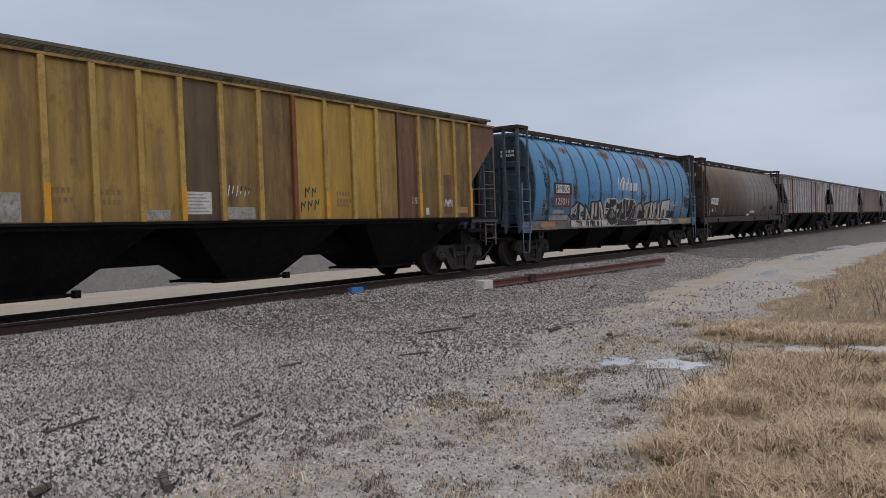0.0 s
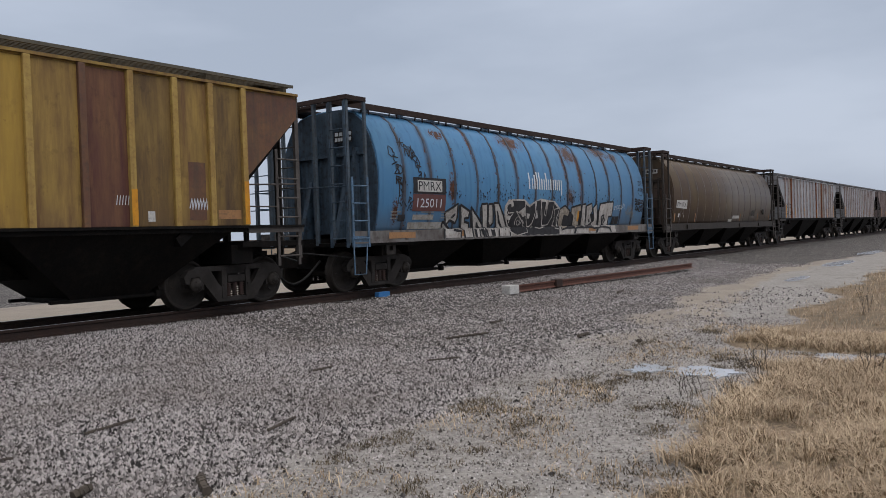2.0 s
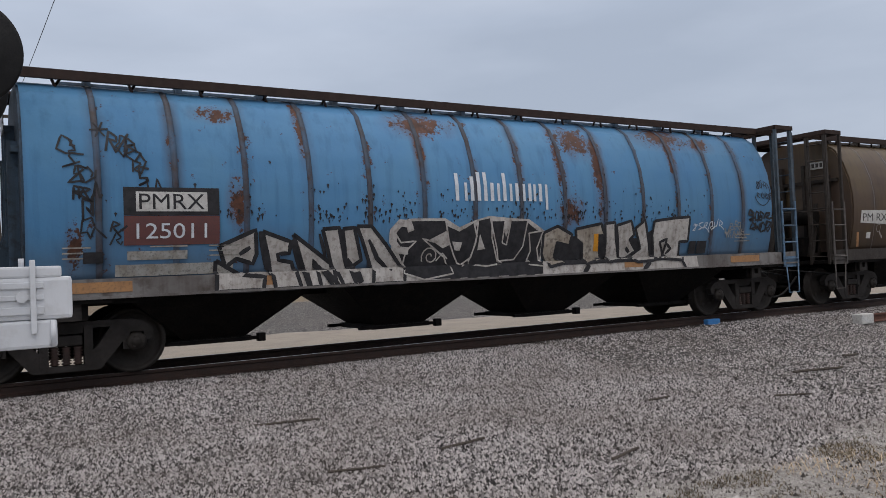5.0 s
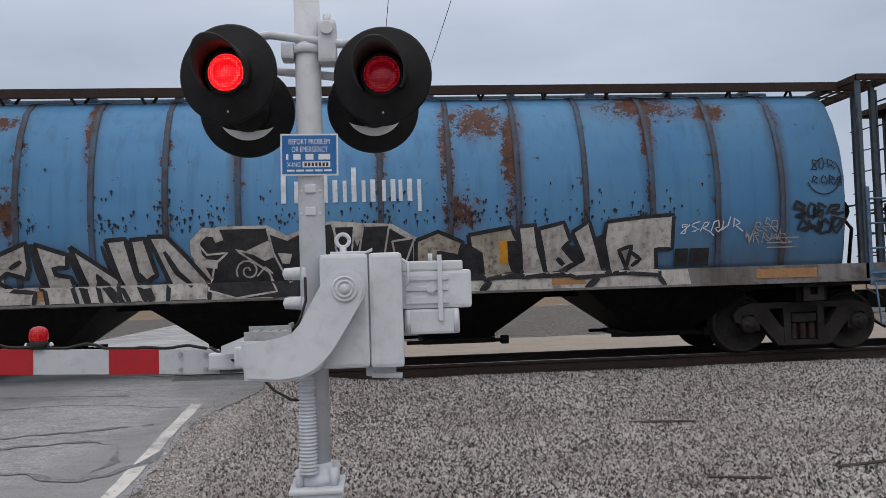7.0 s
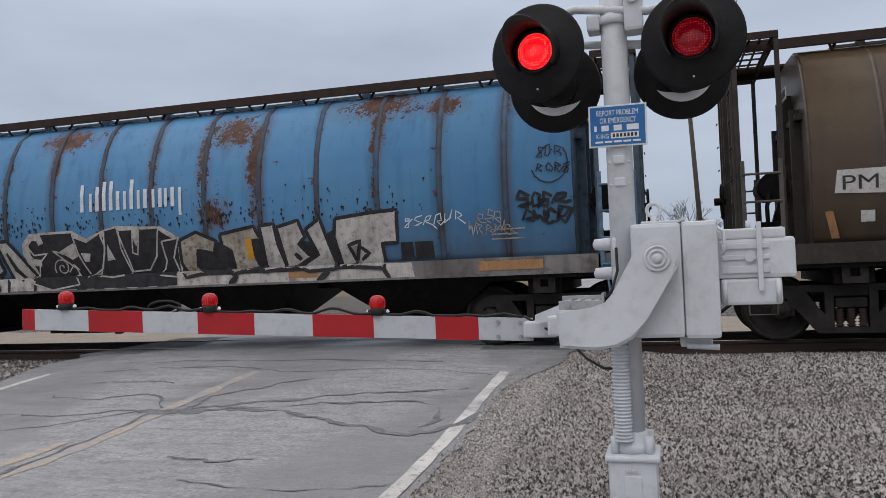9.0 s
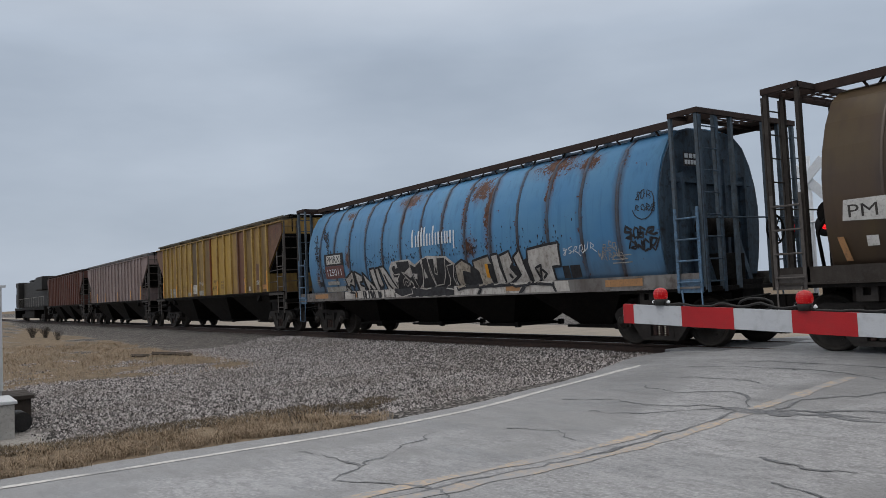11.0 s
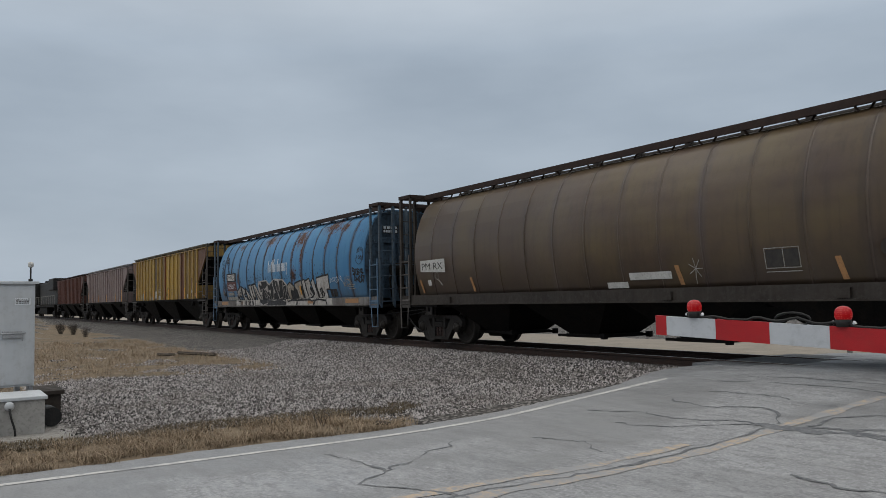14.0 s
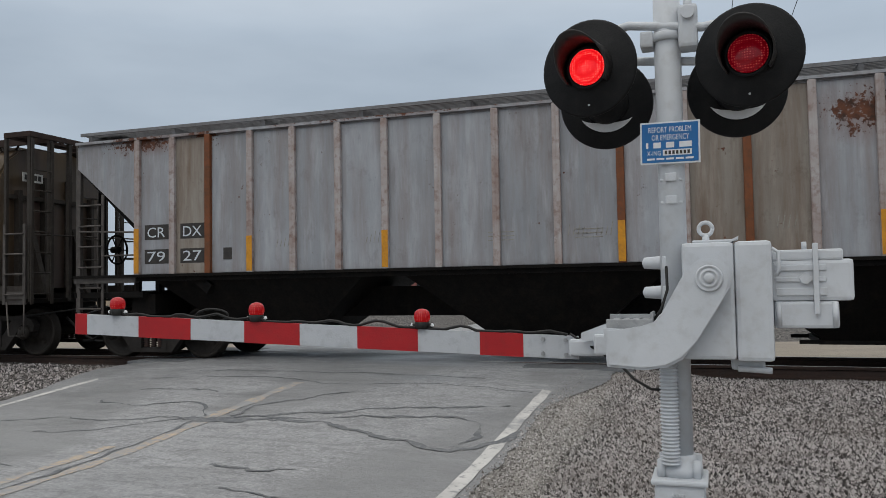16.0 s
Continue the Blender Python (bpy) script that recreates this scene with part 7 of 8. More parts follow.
part("cable", bm, "rubber", mech)
bm = bmesh.new()
pts = [(-0.95, 4.86, 1.33), (-0.80, 4.80, 1.25), (-0.64, 4.70, 1.17), (-0.55, 4.62, 1.09), (-0.45, 4.55, 1.045), (-0.37, 4.5, 1.05), (-0.345, 4.48, 1.09), (-0.37, 4.45, 1.15), (-0.42, 4.42, 1.19), (-0.50, 4.40, 1.205)]
tube(bm, pts, 0.009, 6)
part("hanging_cable", bm, "rubber", mech, "looped black cable")

# gate arm
arm = tagged(new("crossing_gate"), "lowered crossing gate striped red and white", "gate")
A0, A1 = Vector((-0.905, 4.90, 1.243)), Vector((-4.462, 4.55, 1.412))


def arm_at(x):
    k = (x - A0.x) / (A1.x - A0.x)
    return A0 + (A1 - A0) * k


def arm_bit(bm, xa, xb, grow=0.0):
    a, b = arm_at(xa), arm_at(xb)
    n = Vector((-(b - a).y, (b - a).x, 0)).normalized() * (0.018 + grow)
    h = Vector((0, 0, 0.071 + grow))
    q = [a - n - h, a + n - h, a + n + h, a - n + h, b - n - h, b + n - h, b + n + h, b - n + h]
    vs = [bm.verts.new(p) for p in q]
    for f in ((0, 1, 2, 3), (7, 6, 5, 4), (0, 4, 5, 1), (1, 5, 6, 2), (2, 6, 7, 3), (3, 7, 4, 0)):
        bm.faces.new([vs[i] for i in f])


bm = bmesh.new()
arm_bit(bm, -0.905, -4.462)
part("arm_bar", bm, "gate_white", arm, "white arm bar")
for xa, xb in ((-4.46, -4.365), (-3.95, -3.546), (-3.142, -2.74), (-2.335, -1.925), (-1.52, -1.245)):
    bm = bmesh.new()
    a, b = arm_at(xa), arm_at(xb)
    arm_bit(bm, xa, xb, 0.002)
    part("red_stripe", bm, "gate_red", arm, "red reflective stripe")
for x in (-1.12, -0.98):
    for dz in (-0.045, 0.045):
        bm = bmesh.new()
        p = arm_at(x)
        rod(bm, (p.x, p.y - 0.034, p.z + dz), (p.x, p.y - 0.018, p.z + dz), 0.013, 8)
        part("bolt", bm, "galv", arm)
for x in (-4.13, -3.06, -1.90):
    p = arm_at(x)
    lamp = new("gate_lamp")
    lamp.parent = arm
    lamp.matrix_basis = pose(p.x, p.y, p.z + 0.073)
    bm = bmesh.new()
    lathe(bm, [(0.044, 0.0), (0.048, 0.045), (0.036, 0.05)], "z", (0, 0, 0), 18)
    for s in (-1, 1):
        rod(bm, (s * 0.055, 0, -0.005), (s * 0.055, 0, 0.035), 0.014, 8)
        rod(bm, (0, 0, 0.02), (s * 0.06, 0, 0.02), 0.012, 6)
    part("lamp_base", bm, "rubber", lamp)
    bm = bmesh.new()
    lathe(bm, [(0.046, 0.045), (0.052, 0.06), (0.0535, 0.082), (0.048, 0.108), (0.031, 0.125), (0.006, 0.131)], "z", (0, 0, 0), 22)
    part("lamp_lens", bm, "lens_gate", lamp, "red domed lens")
    for s in (-1, 1):
        bm = bmesh.new()
        rod(bm, (s * 0.06, 0, 0.02), (s * 0.075, 0, 0.028), 0.012, 8)
        part("cable_gland", bm, "sign_white", lamp)
bm = bmesh.new()
way = []
for i in range(61):
    x = -4.07 + i * (3.1 / 60)
    p = arm_at(x)
    sag = 0.025 * math.sin(i * 0.9) * math.sin(i * 0.23) + 0.035 * max(0, 1 - abs(x + 3.35) / 0.22) + 0.02 * max(0, 1 - abs(x + 2.3) / 0.4)
    way.append((p.x, p.y - 0.012, p.z + 0.08 + max(-0.002, sag)))
tube(bm, way, 0.009, 6)
loop = arm_at(-3.4)
tube(bm, [(loop.x + 0.13 * math.cos(0.5 * i), loop.y + 0.012, loop.z + 0.10 + 0.045 * math.sin(0.5 * i)) for i in range(13)], 0.008, 6)
part("lamp_cable", bm, "rubber", arm, "black cable along the arm")

# ---------------------------------------------------------------- trackside cabinet
cab = tagged(new("signal_cabinet"), "pale grey metal signal cabinet on short legs", "cabinet")
bm = bmesh.new()
soft_box(bm, -14.05, -13.3, 0.56, 1.18, 0.50, 1.99, 0.012)
part("case", bm, "cabinet", cab)
bm = bmesh.new()
prism(bm, [(-14.09, 1.99), (-14.09, 2.05), (-13.26, 2.02), (-13.26, 1.985)], 0.52, 1.22)
part("lid", bm, "cabinet", cab)
bm = bmesh.new()
soft_box(bm, -13.3, -13.285, 0.59, 1.15, 0.53, 1.95, 0.005)
door = part("door", bm, "cabinet", cab)
bm = bmesh.new()
soft_box(bm, -13.29, -13.25, 0.74, 1.0, 1.20, 1.31, 0.01)
rod(bm, (-13.25, 0.70, 1.27), (-13.25, 1.04, 1.27), 0.012, 8)
rod(bm, (-13.25, 1.0, 1.16), (-13.25, 1.0, 1.25), 0.01, 6)
part("latch", bm, "galv", door, "metal latch")
bm = bmesh.new()
soft_box(bm, -13.288, -13.28, 0.90, 1.11, 1.68, 1.78, 0.002)
st = part("sticker", bm, "sign_white", cab, "white printed sticker")
txt = words("sticker_text", "SIN KILLS!", 0.045, "dark_letter", cab, (0, 0, 0), 0.19)
txt.matrix_basis = pose(-13.277, 0.91, 1.74, 0, 0, 90)
bm = bmesh.new()
for z in (1.72, 1.70):
    for i in range(5):
        box(bm, -13.28, -13.277, 0.915 + i * 0.037, 0.945 + i * 0.037, z, z + 0.011)
part("sticker_bars", bm, "dark_letter", cab, "dark bars")
for x, y in ((-14.0, 0.61), (-14.0, 1.13), (-13.36, 0.61), (-13.36, 1.13)):
    bm = bmesh.new()
    box(bm, x - 0.035, x + 0.035, y - 0.035, y + 0.035, ground_z(x, y) - 0.02, 0.51)
    part("leg", bm, "galv", cab)
for z in (0.75, 1.28, 1.8):
    bm = bmesh.new()
    soft_box(bm, -13.75, -13.6, 0.535, 0.562, z, z + 0.07, 0.006)
    part("hinge", bm, "galv", cab)
bm = bmesh.new()
rod(bm, (-13.4, 1.14, 2.02), (-13.4, 1.14, 2.24), 0.012, 8)
rod(bm, (-13.4, 1.14, 2.02), (-13.4, 1.14, 2.06), 0.03, 8)
part("lamp_stem", bm, "rubber", cab)
bm = bmesh.new()
lathe(bm, [(0.02, 2.23), (0.036, 2.245), (0.042, 2.275), (0.032, 2.305), (0.008, 2.315)], "z", (-13.4, 1.14, 0), 16)
part("indicator_lamp", bm, "white_panel", cab, "pale round indicator lamp")
# turned a little towards the road
cab.matrix_basis = pose(-13.3, 1.18, 0, 0, 0, 10) @ pose(-13.3, 1.18, 0).inverted()
deck = tagged(new("cabinet_deck"), "dark timber deck beside the cabinet", "deck")
for i in range(4):
    bm = bmesh.new()
    soft_box(bm, -14.6 + i * 0.26, -14.36 + i * 0.26, 1.2, 1.62, ground_z(-14, 1.4) + 0.32, ground_z(-14, 1.4) + 0.38, 0.01)
    part("plank", bm, "tie", deck)
for x in (-14.5, -13.7):
    bm = bmesh.new()
    box(bm, x - 0.05, x + 0.05, 1.25, 1.58, ground_z(x, 1.4) - 0.02, ground_z(-14, 1.4) + 0.33)
    part("deck_support", bm, "tie", deck)
vault = tagged(new("battery_box"), "pale concrete battery box with a flat lid", "battery box")
gz = ground_z(-12.3, 0.8)
bm = bmesh.new()
soft_box(bm, -12.85, -12.0, 0.30, 1.18, gz - 0.05, 0.43, 0.02)
part("box_body", bm, "concrete", vault)
bm = bmesh.new()
soft_box(bm, -12.88, -11.97, 0.27, 1.21, 0.43, 0.475, 0.012)
part("box_lid", bm, "cabinet", vault, "pale grey lid")
bm = bmesh.new()
lathe(bm, [(0.055, 0.0), (0.06, 0.03), (0.04, 0.055), (0.01, 0.06)], "x", (-12.0, 0.76, 0.37), 16)
part("vent_cap", bm, "cabinet", vault)
bm = bmesh.new()
tube(bm, [(-11.95, 0.76, 0.34), (-11.93, 0.78, 0.22), (-11.92, 0.82, 0.08), (-11.9, 0.83, gz - 0.02)], 0.014, 6)
part("cable", bm, "rubber", vault)
drum = tagged(new("rubber_drum"), "black rubber drum lying by the battery box", "drum")
bm = bmesh.new()
rod(bm, (-12.9, 1.3, gz + 0.14), (-12.5, 1.32, gz + 0.14), 0.13, 18)
part("drum_body", bm, "rubber", drum)

# ---------------------------------------------------------------- opposite crossing signal
far_sig = tagged(new("crossing_signal"), "far crossbuck signal with red flashers beyond the train", "crossing signal")
fz = ground_z(-10.6, 17.0)
bm = bmesh.new()
rod(bm, (-10.4, 17.4, fz - 0.1), (-10.4, 17.4, 4.4), 0.06, 14)
part("mast", bm, "silver", far_sig)
for s in (-1, 1):
    bm = bmesh.new()
    soft_box(bm, -0.6, 0.6, -0.01, 0.01, -0.11, 0.11, 0.004, pose(-10.4, 17.3 + 0.012 * s, 3.85, 0, 45 * s, 0))
    part("crossbuck_blade", bm, "sign_white", far_sig, "white crossbuck blade")
for x in (-10.8, -10.0):
    bm = bmesh.new()
    lathe(bm, [(0.25, 0.0), (0.26, -0.02), (0.1, -0.03)], "y", (x, 17.3, 2.75), 28)
    part("background_disc", bm, "signal_black", far_sig)
    bm = bmesh.new()
    lathe(bm, [(0.1, -0.03), (0.07, -0.05), (0.01, -0.055)], "y", (x, 17.3, 2.75), 20)
    part("lens", bm, "lens_lit" if x > -10.4 else "lens_dim", far_sig, "red lens")
bm = bmesh.new()
rod(bm, (-10.8, 17.35, 2.85), (-10.0, 17.35, 2.85), 0.025, 8)
part("cross_arm", bm, "silver", far_sig)


# ---------------------------------------------------------------- far side: houses, vehicles, trees
def house(x, y, w, d, h, rise, wall, turn, label, garage=False):
    g = ground_z(x, y)
    ob = tagged(new("house"), label, "house")
    ob.matrix_basis = pose(x, y, g, 0, 0, turn)
    bm = bmesh.new()
    prism(bm, [(-w / 2, 0), (w / 2, 0), (w / 2, h), (0, h + rise), (-w / 2, h)], -d / 2, d / 2)
    part("wall", bm, wall, ob)
    for s in (-1, 1):
        bm = bmesh.new()
        prism(bm, [(s * (w / 2 + 0.4), h - rise * 0.8 / w), (0, h + rise), (0, h + rise + 0.18), (s * (w / 2 + 0.4), h - rise * 0.8 / w + 0.18)], -d / 2 - 0.4, d / 2 + 0.4)
        part("roof", bm, "roof", ob)
    for i in range(3):
        x0 = -w / 2 + w * (i + 0.5) / 3
        bm = bmesh.new()
        if garage and i == 1:
            soft_box(bm, x0 - w * 0.17, x0 + w * 0.17, -d / 2 - 0.03, -d / 2 + 0.02, 0, h * 0.85, 0.01)
            part("garage_door", bm, "white_panel", ob)
        else:
            soft_box(bm, x0 - 0.5, x0 + 0.5, -d / 2 - 0.03, -d / 2 + 0.02, 1.0, 2.1, 0.01)
            part("window", bm, "glass", ob)
    return ob


house(33.0, 138, 6.0, 9, 2.7, 1.5, "house_wall", 0, "pale grey gabled house with a garage door", True)
house(42.0, 145, 12.0, 8, 2.6, 1.6, "house_wall", 8, "long pale siding house under a grey roof")
house(-29.0, 90, 8.0, 10, 3.0, 2.0, "house_red", 0, "dull red gabled house beyond the road")
house(-43.0, 118, 8.0, 8, 2.4, 1.6, "house_wall", 0, "small pale house beyond the field")
house(-24.0, 130, 16.0, 9, 3.2, 1.4, "house_wall", 0, "low pale building beyond the crossing")
house(258, 48, 30, 40, 8.0, 3.0, "house_wall", 90, "long pale shed far along the line")
house(62.0, 150, 14.0, 9, 3.0, 1.5, "house_wall", -6, "low pale farm building")


def pickup(x, y, turn, colour, label):
    g = on_road(x, y) if -9 < x < -2 else ground_z(x, y)
    ob = tagged(new("pickup_truck"), label, "pickup truck")
    ob.matrix_basis = pose(x, y, g, 0, 0, turn)
    bm = bmesh.new()
    t = bmesh.new()
    prism(t, [(-2.85, 0.5), (2.8, 0.5), (2.85, 0.75), (2.8, 1.1), (1.4, 1.22), (0.85, 1.85), (-0.7, 1.88), (-0.95, 1.2), (-2.85, 1.2)], -0.98, 0.98)
    bmesh.ops.bevel(t, geom=[e for e in t.edges if abs(e.verts[0].co.y - e.verts[1].co.y) < 1e-5], offset=0.07, segments=2, affect="EDGES")
    merge(bm, t)
    part("body", bm, colour, ob)
    bm = bmesh.new()
    prism(bm, [(1.36, 1.26), (0.86, 1.8), (0.90, 1.82), (1.40, 1.27)], -0.82, 0.82)
    part("windscreen", bm, "glass", ob)
    for s in (-1, 1):
        bm = bmesh.new()
        prism(bm, [(1.15, 1.25), (0.75, 1.75), (-0.6, 1.76), (-0.75, 1.25)], s * 0.985 - 0.006, s * 0.985 + 0.006)
        part("side_window", bm, "glass", ob)
        bm = bmesh.new()
        soft_box(bm, 2.78, 2.88, s * 0.75 - 0.14, s * 0.75 + 0.14, 0.85, 1.05, 0.02)
        part("headlight", bm, "sign_white", ob)
        bm = bmesh.new()
        soft_box(bm, 0.95, 1.1, s * 1.12 - 0.1, s * 1.12 + 0.1, 1.25, 1.42, 0.02)
        part("mirror", bm, "rubber", ob)
        for wx in (-1.75, 1.85):
            bm = bmesh.new()
            lathe(bm, [(0.2, s * 0.98), (0.36, s * 0.99), (0.4, s * 0.95), (0.4, s * 0.75), (0.2, s * 0.72)], "y", (wx, 0, 0.4), 24)
            part("wheel", bm, "tyre", ob)
    bm = bmesh.new()
    for i in range(5):
        soft_box(bm, 2.82, 2.88, -0.55, 0.55, 0.68 + i * 0.08, 0.73 + i * 0.08, 0.01)
    soft_box(bm, 2.75, 2.95, -0.95, 0.95, 0.48, 0.64, 0.03)
    part("grille", bm, "galv", ob, "bright slatted grille")
    return ob


pickup(36, 118, 180, "car_white", "white pickup truck parked by the house")
pickup(52, 112, 170, "car_red", "red pickup truck parked by the field")


def spruce(x, y, h, seed):
    r = random.Random(seed)
    g = ground_z(x, y)
    ob = tagged(new("spruce_tree"), "tall dark spruce with drooping ragged branches", "tree", "spruces beyond the track")
    ob.matrix_basis = pose(x, y, g)
    bm = bmesh.new()
    rod(bm, (0, 0, -0.1), (0, 0, h), 0.16, 8, 0.02)
    part("trunk", bm, "bark", ob)
    v, f = [], []
    z = 0.8
    while z < h - 0.1:
        k = 1 - z / h
        n = int(7 + 9 * k)
        for i in range(n):
            a = r.uniform(0, 6.283)
            ln = (0.25 + h * 0.24 * k) * r.uniform(0.55, 1.12)
            droop = r.uniform(0.1, 0.35)
            for j in range(int(4 + ln * 4)):
                s = r.uniform(0.15, 1.0) * ln
                px, py, pz = s * math.cos(a) + r.uniform(-0.12, 0.12), s * math.sin(a) + r.uniform(-0.12, 0.12), z - droop * s + r.uniform(-0.08, 0.08)
                w, hh = r.uniform(0.12, 0.3), r.uniform(0.08, 0.22)
                b0 = len(v)
                ca, sa = math.cos(a + r.uniform(-0.6, 0.6)), math.sin(a + r.uniform(-0.6, 0.6))
                v += [(px - w * ca, py - w * sa, pz + 0.05), (px + w * ca, py + w * sa, pz - hh * 0.4), (px - w * sa * 0.6, py + w * ca * 0.6, pz - hh)]
                f.append((b0, b0 + 1, b0 + 2))
        z += 0.16 + 0.22 * k
    c = mesh_of("crown", v, f, "needles", ob)
    return ob


for x, y, h, sd in ((15.6, 109, 9.6, 1), (17.6, 108, 10.4, 2), (20.0, 109.5, 10.2, 3)):
    spruce(x, y, h, sd)
spruce(5.5, 150, 7.0, 4)
spruce(-1.2, 118, 7.2, 5)


def bare_tree(x, y, h, seed, label="leafless tree with fine grey branches"):
    r = random.Random(seed)
    ob = tagged(new("bare_tree"), label, "tree", "leafless trees")
    ob.matrix_basis = pose(x, y, ground_z(x, y))
    bm = bmesh.new()
    rod(bm, (0, 0, -0.1), (0, 0, h * 0.3), h * 0.022, 8, h * 0.017)
    part("trunk", bm, "bark", ob)
    bm = bmesh.new()

    def grow(p, d, ln, rad, depth):
        q = p + d * ln
        rod(bm, p, q, rad, 4 if depth > 1 else 3, rad * 0.65)
        if depth:
            for _ in range(r.choice((2, 3, 3))):
                nd = (d + Vector((r.uniform(-0.65, 0.65), r.uniform(-0.65, 0.65), r.uniform(-0.15, 0.45)))).normalized()
                grow(q, nd, ln * r.uniform(0.62, 0.82), max(rad * 0.6, 0.012), depth - 1)

    for _ in range(4):
        grow(Vector((0, 0, h * 0.3)), Vector((r.uniform(-0.6, 0.6), r.uniform(-0.6, 0.6), 1)).normalized(), h * 0.2, h * 0.013, 4)
    part("branches", bm, "bark", ob)
    return ob


bare_tree(1.6, 72, 7.2, 1)
bare_tree(-14.0, 60, 5.6, 2)
bare_tree(6.0, 130, 9, 3)
bare_tree(-31, 98, 7, 4)
for i, (x, y, h) in enumerate(((-68, -1.4, 5.5), (-74, 0.9, 5.5), (-66, -3.4, 5.0), (-82, 1.2, 6.0), (-71, -2.4, 6.0), (-90, 0.0, 7))):
    bare_tree(x, y, h, 20 + i)
pole = tagged(new("utility_pole"), "leaning grey wooden utility pole", "utility pole")
pole.matrix_basis = pose(1.9, 45, ground_z(1.9, 45), 0, -2.5, 0)
bm = bmesh.new()
rod(bm, (0, 0, -0.2), (0, 0, 11), 0.15, 10, 0.11)
part("pole_shaft", bm, "wood", pole)
bm = bmesh.new()
box(bm, -1.1, 1.1, -0.06, 0.06, 10.2, 10.34)
part("cross_beam", bm, "wood", pole)
# overhead wires
for dx in (-0.9, 0.9):
    wire = tagged(new("overhead_wire"), "thin dark overhead wire from the pole", "wire")
    bm = bmesh.new()
    pts = [(1.5 + dx + (1.2 + dx * 0.5) * k, 45 - 60 * k, 10.6 + 3.5 * k - 3.2 * k * (1 - k)) for k in [i / 14 for i in range(15)]]
    tube(bm, pts, 0.012, 5)
    part("wire_strand", bm, "rubber", wire)
# fence by the spruces
fence = tagged(new("rail_fence"), "weathered post and rail fence before the spruces", "fence")
for i in range(14):
    bm = bmesh.new()
    x = 10 + i * 1.4
    box(bm, x - 0.06, x + 0.06, 106.4, 106.5, -0.1, 1.2)
    part("post", bm, "fade_panel", fence)
for z in (0.45, 0.85, 1.1):
    bm = bmesh.new()
    box(bm, 10, 28.2, 106.36, 106.4, z, z + 0.1)
    part("fence_rail", bm, "fade_panel", fence)

# ---------------------------------------------------------------- litter on the ballast
rnd = random.Random(77)


def shrub(x, y, h, n, seed, label, material="bark"):
    r = random.Random(seed)
    ob = tagged(new("dry_weed"), label, "weed", "dry weeds")
    ob.matrix_basis = pose(x, y, ground_z(x, y) - 0.01)
    bm = bmesh.new()
    for i in range(n):
        d = Vector((r.uniform(-0.5, 0.5), r.uniform(-0.5, 0.5), 1)).normalized()
        p = Vector((r.uniform(-0.1, 0.1), r.uniform(-0.1, 0.1), 0))
        for j in range(4):
            q = p + d * h * 0.25 * r.uniform(0.7, 1.2)
            rod(bm, p, q, 0.0028, 3)
            if j:
                rod(bm, q, q + Vector((r.uniform(-1, 1), r.uniform(-1, 1), 0.6)).normalized() * h * 0.22, 0.002, 3)
            p, d = q, (d + Vector((r.uniform(-0.35, 0.35), r.uniform(-0.35, 0.35), 0.1))).normalized()
    part("stems", bm, material, ob)


for i, (x, y, h, n) in enumerate(((8.9, 2.15, 0.42, 9), (7.9, 2.55, 0.25, 8), (8.3, 2.35, 0.2, 8), (14.5, 1.3, 0.6, 10), (7.3, 3.7, 0.14, 5), (16, 2.2, 0.5, 8), (9.6, 1.2, 0.35, 7), (-9.95, 4.7, 0.25, 7), (-10.0, 4.2, 0.22, 7))):
    shrub(x, y, h, n, 40 + i, "dry brown weed stems in the grass")
for i, (x, y, h, n) in enumerate(((-46, 6.9, 0.5, 60), (-53, 6.6, 0.62, 110), (-51, 7.0, 0.62, 110))):
    shrub(x, y, h, n, 60 + i, "dark leafless bush near the track")


def stick(x, y, ln, turn, th, material="wood"):
    ob = tagged(new("wood_scrap"), "grey weathered splinter of wood on the ballast", "wood scrap", "wood scraps")
    ob.matrix_basis = pose(x, y, ground_z(x, y) + th + 0.02, 0, rnd.uniform(-3, 3), turn)
    bm = bmesh.new()
    n = 5
    pts = [(-ln / 2 + ln * i / n, rnd.uniform(-0.3, 0.3) * th * 2, rnd.uniform(-0.2, 0.2) * th) for i in range(n + 1)]
    for a, b in zip(pts, pts[1:]):
        rod(bm, a, b, th, 5, th * 0.85)
    part("splinter", bm, material, ob)


for x, y, ln, turn, th in ((11.3, 5.4, 0.45, 5, 0.03), (11.05, 4.4, 0.18, 10, 0.03), (3.55, 4.35, 0.35, 60, 0.035), (3.0, 4.9, 0.16, 15, 0.035), (10.5, 7.0, 0.9, -12, 0.02), (12.3, 7.6, 0.6, 8, 0.02), (7.2, 6.9, 0.35, 3, 0.015), (3.2, 8.8, 0.8, -25, 0.015), (5.0, 5.2, 0.5, 20, 0.015), (4.1, 6.4, 0.5, 4, 0.015), (8.5, 6.0, 0.5, -20, 0.012),
                           (-25.6, 7.0, 1.6, 30, 0.06), (-26.2, 6.2, 1.2, 10, 0.05), (-9.5, 4.9, 0.22, 40, 0.03), (1.8, 5.6, 0.6, 12, 0.012), (2.9, 6.2, 0.5, -8, 0.012), (19, 8.2, 0.8, 15, 0.03)):
    stick(x, y, ln, turn, th)


